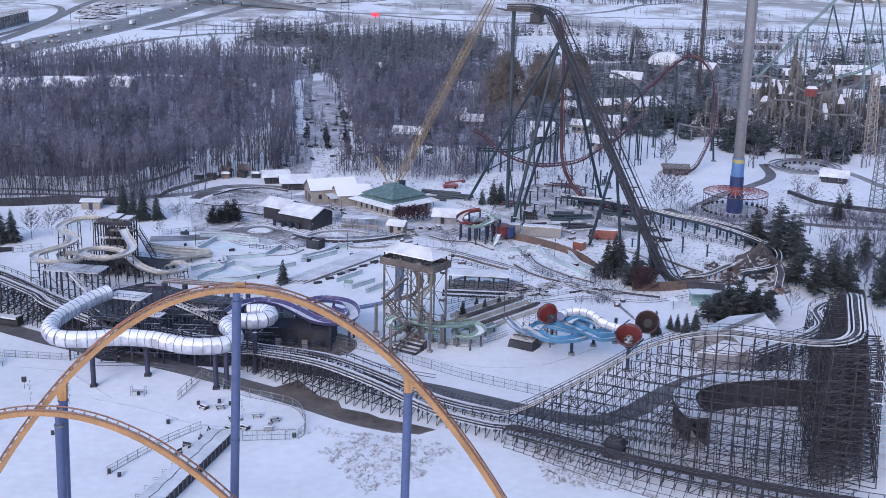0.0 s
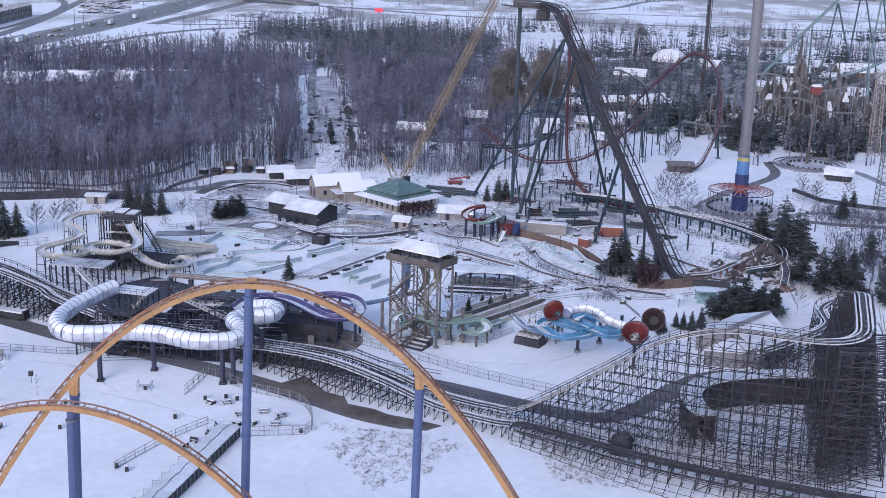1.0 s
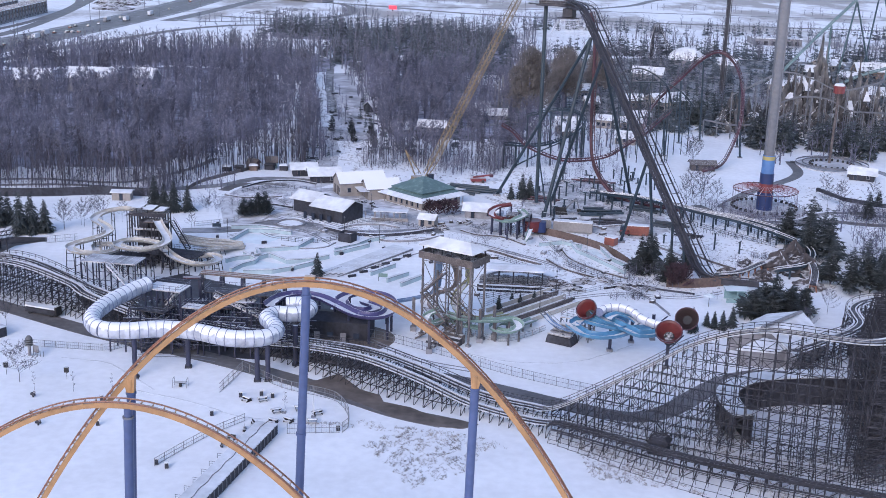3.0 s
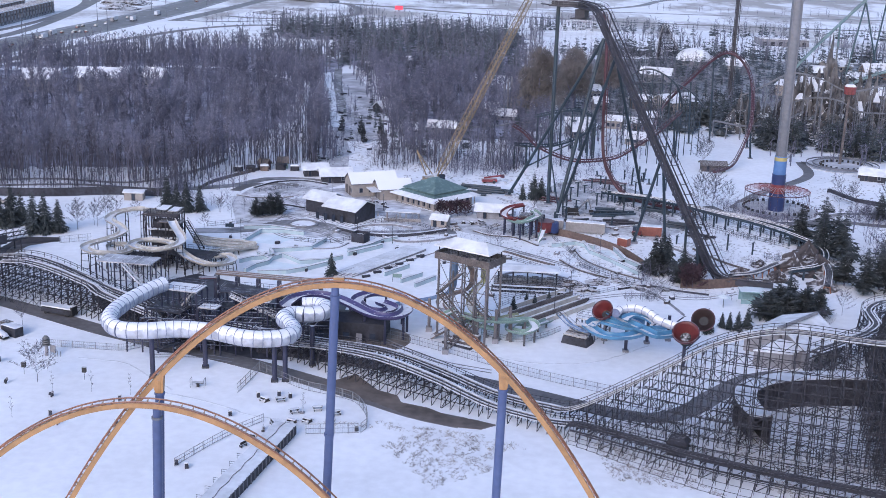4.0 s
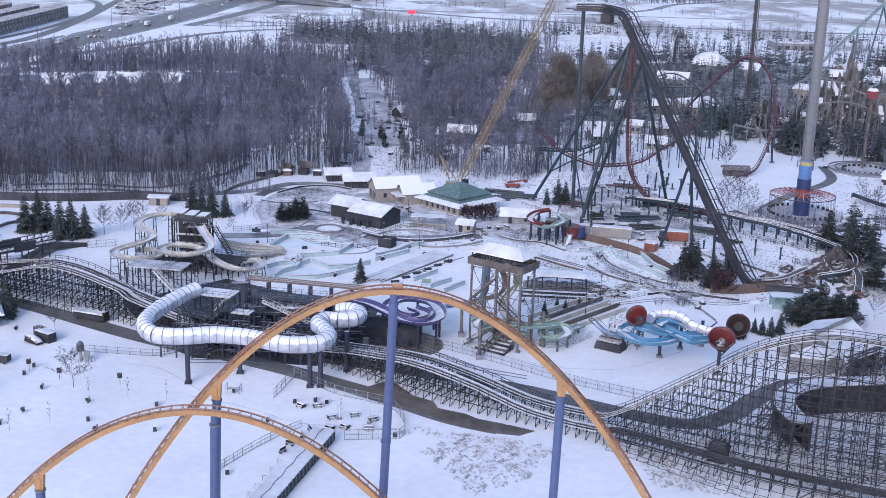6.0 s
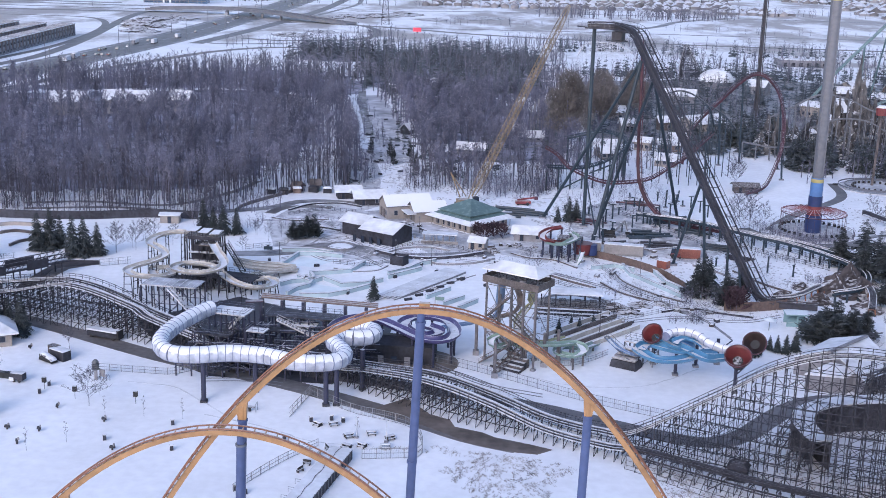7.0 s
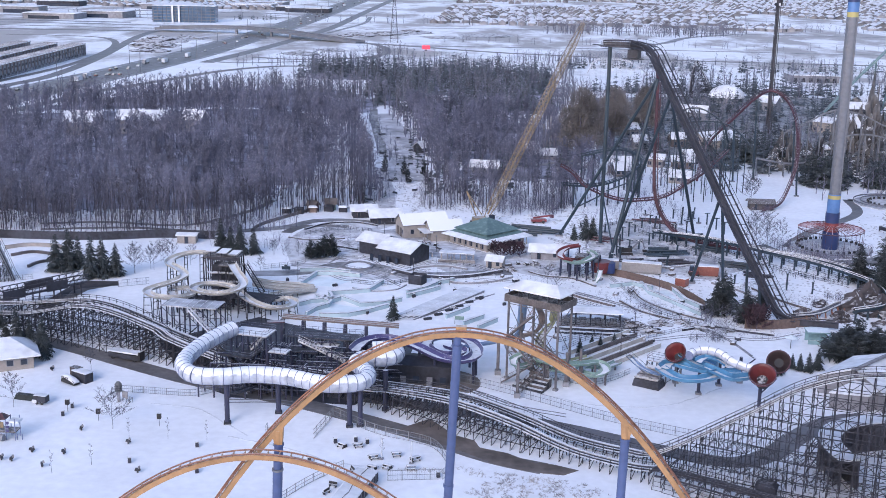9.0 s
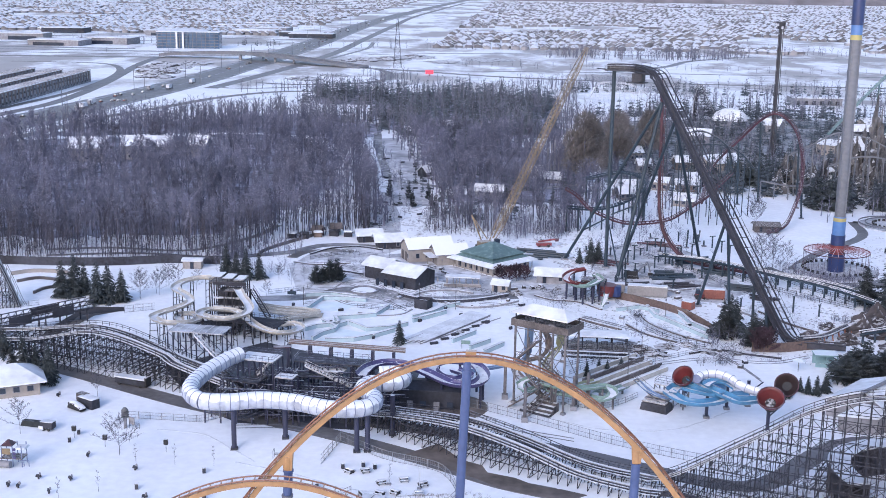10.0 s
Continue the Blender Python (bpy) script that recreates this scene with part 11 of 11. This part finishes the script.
for i, p in enumerate(((20.7, 331.7), (5.9, 280.3), (-39.5, 333.3), (-84.0, 332.6), (-8.6, 314.8), (-50.8, 341.0), (-64.7, 386.1), (-46.2, 371.9), (10.5, 294.7))):
    ob = thing("lamp_post", (p[0], p[1], 0), "thin dark park lamp post", "lamp", "park lamp posts")
    part("pole", Geo().cyl((p[0], p[1], 0), (p[0], p[1], 5.2), 0.09, 0.06, n=8), DARK_STEEL, ob)
    part("lantern", Geo().box((p[0], p[1], 5.1), (0.4, 0.4, 0.5), 0, 0.7), GREY_STEEL, ob)

# ---- clutter of the park's middle: kerbs, rails, planters, supports ----
ck = random.Random(51)


def kerb(pts, label, m=None, h=0.45, w=0.5):
    line = spline(pts, 1.2)
    mid = line[len(line) // 2]
    ob = thing("garden_kerb", (mid.x, mid.y, 0), label, "kerb", kind="structure")
    part("kerb", Geo().sweep(line, rect(w, h, h / 2 - 0.05)), m or GREY_WALL, ob)
    part("snow_cap", Geo().sweep(line, rect(w * 0.8, 0.1, h)), SNOW_ROOF, ob)


for pts in ([(-53.9, 345.1, 0.0), (-49.7, 351.2, 0.0), (-42.3, 353.7, 0.0), (-35.1, 350.8, 0.0)], [(-43.0, 339.1, 0.0), (-36.8, 335.0, 0.0), (-27.8, 337.6, 0.0), (-21.3, 343.7, 0.0)], [(-16.4, 351.1, 0.0), (-11.2, 346.6, 0.0), (-3.6, 345.2, 0.0), (3.0, 337.4, 0.0)], [(-12.7, 331.4, 0.0), (-6.2, 328.8, 0.0), (0.2, 322.8, 0.0), (7.1, 317.2, 0.0)], [(8.9, 323.0, 0.0), (13.9, 313.8, 0.0), (21.0, 307.6, 0.0)], [(13.6, 335.4, 0.0), (16.1, 324.1, 0.0), (23.1, 314.1, 0.0), (30.1, 307.8, 0.0)],
            [(23.1, 297.9, 0.0), (30.9, 301.9, 0.0), (37.9, 299.0, 0.0), (46.3, 296.4, 0.0)], [(-52.1, 331.4, 0.0), (-54.8, 326.1, 0.0), (-61.0, 324.0, 0.0), (-67.1, 326.6, 0.0)], [(-86.3, 369.7, 0.0), (-79.7, 373.9, 0.0), (-71.7, 370.7, 0.0)], [(-93.5, 396.3, 0.0), (-87.5, 406.3, 0.0), (-78.0, 409.8, 0.0), (-69.4, 405.9, 0.0)], [(-96.9, 384.7, 0.0), (-88.7, 382.0, 0.0), (-77.9, 385.5, 0.0)], [(-46.7, 377.2, 0.0), (-42.6, 372.5, 0.0), (-35.0, 369.2, 0.0)],
            [(37.7, 345.3, 0.0), (44.9, 337.2, 0.0), (52.4, 323.9, 0.0)], [(48.7, 340.8, 0.0), (54.8, 328.7, 0.0), (61.2, 320.8, 0.0)], [(18.9, 365.7, 0.0), (25.7, 361.9, 0.0), (36.7, 366.5, 0.0)], [(-9.3, 303.2, 0.0), (-4.0, 309.1, 0.0), (3.7, 309.2, 0.0), (10.3, 305.0, 0.0)]):
    kerb(pts, "low snow-capped garden kerb", ck.choice((GREY_WALL, WOOD_SHEATH, DECK_WOOD)), ck.uniform(0.35, 0.7), ck.uniform(0.4, 0.7))
for n, pts in ((1.1, [(-52.6, 349.3, 0.0), (-44.8, 357.5, 0.0), (-34.0, 355.1, 0.0), (-26.7, 348.1, 0.0)]), (1.1, [(-14.8, 356.8, 0.0), (-6.1, 351.4, 0.0), (3.1, 343.7, 0.0)]), (1.1, [(-12.6, 325.5, 0.0), (-3.1, 320.1, 0.0), (6.1, 311.6, 0.0)]), (1.2, [(14.1, 318.2, 0.0), (21.1, 308.6, 0.0), (28.3, 304.5, 0.0)]), (1.1, [(-92.2, 389.7, 0.0), (-82.1, 398.3, 0.0), (-70.1, 396.9, 0.0)]), (1.1, [(-68.0, 332.0, 0.0), (-58.6, 330.4, 0.0), (-51.1, 336.5, 0.0)]), (1.3, [(21.9, 409.5, 0.0), (32.3, 394.4, 0.0), (41.5, 376.6, 0.0), (52.4, 354.0, 0.0)]), (1.2, [(-9.2, 284.9, 0.0), (-0.5, 290.7, 0.0), (11.2, 295.2, 0.0)]), (1.2, [(10.3, 416.4, 0.0), (23.0, 426.0, 0.0), (36.8, 421.1, 0.0)])):
    fence("thin_railing", pts, "thin dark railing along a snowy walk", n, 2.2, DARK_STEEL)
for i in range(30):
    z = ck.random()
    if i < 18:
        x, y = ck.uniform(-58, 28), ck.uniform(322, 362)
    else:
        x, y = ck.uniform(-20, 50), ck.uniform(286, 318)
    ob = thing("planter", (x, y, 0), "small dark planter heaped with snow", "planter", "planters on the walks")
    a = ck.uniform(0, 90)
    w = ck.uniform(0.8, 2.4)
    part("box", Geo().box((x, y, 0), (w, ck.uniform(0.8, 1.4), 0.6), a, 1.05), ck.choice((DARK_WALL, DECK_WOOD, GREY_WALL)), ob)
    part("snow", Geo().box((x, y, 0.6), (w * 0.9, 0.8, 0.25), a, 0.6), SNOW_ROOF, ob)
# bare shrubs scattered over beds and lawns
for k, (n, poly) in enumerate(((60, [(-54.5, 350.4), (-27.0, 354.8), (-9.5, 338.0), (-12.6, 325.5), (-42.4, 332.9)]), (70, [(-12.9, 343.8), (6.7, 328.4), (28.5, 307.1), (26.5, 301.8), (6.1, 311.6), (-12.7, 331.4)]), (60, [(28.0, 302.0), (53.4, 296.0), (52.5, 291.2), (27.2, 294.7)]), (60, [(-97.8, 388.7), (-69.9, 409.4), (-68.4, 399.0), (-95.7, 379.1)]), (80, [(2.8, 444.0), (47.1, 422.9), (51.0, 367.3), (29.4, 363.9), (2.0, 406.0)]), (50, [(-122.6, 380.2), (-110.8, 388.1), (-113.5, 399.0), (-124.6, 394.3)]), (70, [(48.9, 353.5), (67.0, 326.0), (61.5, 314.5), (44.4, 334.1)]))):
    woodland("leafless_shrubs", poly, n, shrub_kinds, 60 + k, BARK, "low leafless shrubs poking through the snow", smin=0.05, smax=0.15)
# dark hedges along the walk between the low track and the tower swing
for pts, n, seed in (([(48.6, 382.2), (59.3, 376.8), (67.8, 384), (75.0, 377.3), (83.7, 371.2), (91.9, 364.4)], 130, 151), ([(51.1, 366.9), (58.6, 360.0), (69.4, 353.4), (81.1, 351.7), (87.5, 348.9)], 80, 152), ([(24, 290), (33, 290.5), (31, 299)], 34, 153), ([(68, 335), (72, 331), (79, 323)], 50, 154), ([(2.5, 384), (4, 396), (3.3, 406)], 24, 155)):
    woodland("leafless_hedge", [(x, y - 1.4) for x, y in pts] + [(x, y + 1.4) for x, y in pts[::-1]], n, shrub_kinds, seed, TRUNK, "dark leafless hedge and dry stalks in snow", smin=0.1, smax=0.24)
# T-topped teal supports set out in curved rows
for pts in ([(9.5, 364.9), (14.9, 376.1), (22.9, 389.9), (30.9, 401.0), (42.1, 411.8)], [(15.2, 395.8), (25.0, 419.0), (36.2, 434.1), (47.1, 426.8), (52.7, 407.0)], [(44.5, 346), (52, 343), (59.5, 340.9), (66, 337.4)]):
    row = spline([(x, y, 0) for x, y in pts], 1.0)
    for p, d in even(row, 7.5):
        h = ck.uniform(2.6, 5.2)
        s = Vector((d.y, -d.x, 0)).normalized()
        ob = thing("support_column", tuple(p), "teal steel column with a crossarm and snow on top", "column", "free-standing steel columns")
        part("column", Geo().cyl(p, p + Vector((0, 0, h)), 0.26, n=8), TEAL, ob)
        part("crossarm", Geo().beam(p + Vector((0, 0, h)) - s * 1.1, p + Vector((0, 0, h)) + s * 1.1, 0.34, 0.3), TEAL, ob)
        part("snow_cap", Geo().beam(p + Vector((0, 0, h + 0.2)) - s * 1.05, p + Vector((0, 0, h + 0.2)) + s * 1.05, 0.3, 0.1), SNOW_ROOF, ob)
# stubby teal supports, waiting for track
for i in range(26):
    x, y = ck.uniform(-2, 46), ck.uniform(352, 440)
    h = ck.uniform(1.5, 7)
    ob = thing("support_column", (x, y, 0), "dark teal steel column on a concrete footing", "column", "free-standing steel columns")
    part("column", Geo().cyl((x, y, 0), (x + ck.uniform(-0.6, 0.6), y, h), 0.28, n=8), TEAL, ob)
    part("footing", Geo().box((x, y, -0.1), (1.4, 1.4, 0.5), ck.uniform(0, 45)), GREY_WALL, ob)
pile("pipe_stack", "stack of dark pipes beside the site trailer", 17.2, 367.6, 7, 7, 0.3, 14, DARK_STEEL, 71)
pile("pipe_stack", "scattered red steel lengths in the snow", 9.5, 397.1, 7, 8, 0.3, -30, RED_STEEL, 72)
pile("pipe_stack", "dark steel lengths under the lift hill", 36.8, 401.8, 8, 9, 0.35, 20, TEAL, 73)
pile("pipe_stack", "red track lengths laid out in rows", 29.2, 427.1, 6, 10, 0.35, -8, RED_STEEL, 74)
pile("pipe_stack", "dark timber lengths by the path", 52.6, 355.4, 6, 7, 0.3, -20, WOOD, 75)

# round snowy planter on the forecourt
x, y = -68.7, 350.5
rp = thing("round_planter", (x, y, 0), "low round planter filled with snow", "planter", kind="structure")
part("ring_wall", Geo().sweep([Vector((x + 4.4 * math.cos(radians(a)), y + 4.4 * math.sin(radians(a)), 0)) for a in range(0, 361, 12)], rect(0.5, 0.6, 0.25)), GREY_WALL, rp)
part("snow_fill", Geo().cyl((x, y, 0), (x, y, 0.45), 4.1, 3.2, n=28), SNOW, rp)
for i in range(5):
    a = i * 1.3
    ob = thing("umbrella_stub", (x + 16 + 3 * i, y + 12 - i, 0), "folded parasol wrapped for the winter", "umbrella", "folded parasols")
    part("pole", Geo().cyl((x + 16 + 3 * i, y + 12 - i, 0), (x + 16 + 3 * i, y + 12 - i, 2.6), 0.06, n=6), GREY_STEEL, ob)
    part("cloth", Geo().cyl((x + 16 + 3 * i, y + 12 - i, 1.2), (x + 16 + 3 * i, y + 12 - i, 2.7), 0.3, 0.08, n=8), TRAILER, ob)

# grey steel coaster on a thicket of posts behind the lift hill
gc = thing("steel_coaster", (40, 470, 0), "grey steel coaster track on a thicket of slim posts", "roller coaster")
for ctrl in ([(38.5, 470.0, 31.8), (42.5, 468.0, 35.7), (47.8, 466.0, 37.0), (53.8, 466.0, 34.5), (58.7, 468.0, 30.0), (61.4, 472.0, 23.2)], [(41.6, 480.0, 29.2), (50.8, 482.0, 29.7), (60.1, 484.0, 29.2), (67.4, 486.0, 25.4), (72.7, 488.0, 19.7)]):
    line = spline(ctrl, 1.8)
    part("track", Geo().sweep(line, rect(0.7, 0.35)), TEAL, gc)
    for sd in (-0.6, 0.6):
        part("rail", Geo().sweep(line, rect(0.14, 0.16, 0.3, sd)), GREY_STEEL, gc)
    posts_under(line, gc, 4.2, 0.18, TEAL)
bt2 = BARE[1]
for px_xy, h in (((70.1, 462.3), 13), ((56.3, 384.3), 12), ((60.5, 381.0), 12), ((68.3, 396.1), 9), ((-117.8, 377.1), 11), ((-116.4, 382.1), 12), ((-121.1, 379.9), 10), ((-114.2, 389.1), 8)):
    BARE[ck.randrange(4)].plant(*px_xy, h / 9, ck.uniform(0, 6))
woodland("leafless_shrubs", [(-121.8, 375.0), (-110.4, 379.6), (-114.5, 394.2), (-126.4, 392.6)], 60, shrub_kinds, 91, BARK, "dense leafless thicket behind the slide lawn", smin=0.2, smax=0.45)

# trodden lines across the lawn
FAINT = mat("faintly_trodden_snow", (0.66, 0.68, 0.71), 0.75, var=0.15, scale=1.2, coarse=0.3, bump=0.3)
for pts in ([(-96.9, 233.1, 0.0), (-86.7, 231.4, 0.0), (-79.6, 225.0, 0.0), (-72.8, 218.3, 0.0)], [(-76.7, 217.7, 0.0), (-64.3, 213.5, 0.0), (-54.2, 207.9, 0.0), (-45.2, 206.3, 0.0)], [(-14.0, 248.2, 0.0), (-1.6, 242.8, 0.0), (13.2, 244.7, 0.0), (27.0, 257.1, 0.0)]):
    line = spline([(p[0], p[1], 0.0) for p in pts], 1.5)
    structure("footpath", Geo().sweep([p + Vector((ck.uniform(-0.15, 0.15), ck.uniform(-0.15, 0.15), 0)) for p in line], rect(0.4, 0.03, 0.012)), FAINT, "line of footprints pressed into the snow", "track")
# stepped dark base and stairs below the slide tower
sbt = thing("tower_steps", tuple(Vector((-16.9, 251.4, 0.0))), "dark stepped timber landing below the slide tower", "stairs")
x, y = -16.9, 250.7
for k in range(4):
    part("step", Geo().box((x + k * 0.9, y + k * 1.0, 0), (7.5 - k * 0.8, 1.2, 0.5 + 0.5 * k), -30), DECK_WOOD if k % 2 else WOOD_SHEATH, sbt)
    part("snow", Geo().box((x + k * 0.9, y + k * 1.0, 0.5 + 0.5 * k), (7.2 - k * 0.8, 0.7, 0.1), -30), SNOW_ROOF, sbt)
stair(sbt, (x - 2, y - 1.2, 0.1), (x + 5, y + 5, 6.0), 1.4, DECK_WOOD)
stair(sbt, (x + 7, y + 3, 5.6), (x + 0.5, y + 7.5, 10.5), 1.4, DECK_WOOD)

# young trees and undergrowth in the clearing
woodland("bare_woods", [(-84, 450), (-64, 452), (-78, 560), (-104, 680), (-116, 680), (-96, 560)], 46, far_kinds, 95, BARK, "young leafless trees in the woodland clearing", smin=0.25, smax=0.6)
woodland("leafless_shrubs", [(-90, 430), (-60, 432), (-74, 560), (-100, 660), (-112, 660), (-96, 560)], 70, shrub_kinds, 96, BARK, "leafless undergrowth in the woodland clearing", smin=0.08, smax=0.25)
structure("trampled_snow", Geo().prism([(-84, 432), (-66, 434), (-70, 470), (-80, 520), (-90, 520), (-84, 470)], 0.0, 0.02), TRODDEN, "muddy trampled snow in the clearing", "ground")

# lane stripes and drain boxes of the raised slab
ls = thing("slab_lanes", tuple(Vector((-40.5, 312.8, 0.0))), "thin lane ridges and dark drain boxes on the slab", "lane markings", kind="structure")
sa, sb_, sc_, sd_ = Vector((-52.0, 296.9, 0.8)), Vector((-35.0, 326.9, 0.8)), Vector((-45.0, 297.9, 0.8)), Vector((-29.0, 324.3, 0.8))
for k in range(1, 5):
    part("ridge", Geo().beam(sa.lerp(sc_, k / 5), sb_.lerp(sd_, k / 5), 0.22, 0.12), FAINT, ls)
for k in range(6):
    p = sc_.lerp(sd_, 0.08 + k * 0.16)
    part("drain_box", Geo().box((p.x + 0.5, p.y - 0.6, 0), (2.2, 0.7, 0.55), 32), DARK_WALL, ls)

# undergrowth between the green roof, the crane and the steel supports
woodland("leafless_shrubs", [(-28.4, 432.2), (-16.1, 426.6), (-3.7, 434.7), (1.8, 448.0), (-0.1, 465.0), (-27.7, 455.3)], 130, shrub_kinds, 101, BARK, "dense leafless thicket behind the green roof", smin=0.22, smax=0.5)
woodland("leafless_shrubs", [(8.2, 445.0), (23.6, 435.8), (39.7, 450.8), (40.8, 484.4), (10.3, 472.6)], 80, shrub_kinds, 102, BARK, "leafless thicket among the steel supports", smin=0.15, smax=0.35)
woodland("leafless_shrubs", [(-62.6, 450.8), (-45.0, 450.9), (-45.9, 477.0), (-62.9, 473.7)], 40, shrub_kinds, 103, BARK, "leafless shrubs behind the low sheds", smin=0.1, smax=0.25)

# dark trees behind the foot of the tower swing
woodland("evergreen_woods", [(99.0, 510.2), (106.2, 496.6), (116.3, 520.9), (125.8, 565.3), (108.0, 547.1)], 16, fir_kinds, 104, NEEDLES_FAR, "dark evergreens behind the tower swing", smin=0.7, smax=1.2)
woodland("bare_woods", [(132.8, 537.3), (149.4, 526.7), (164.1, 575.3), (141.8, 571.3)], 16, far_kinds, 105, BARK, "leafless trees beside the plaza", smin=0.5, smax=0.8)
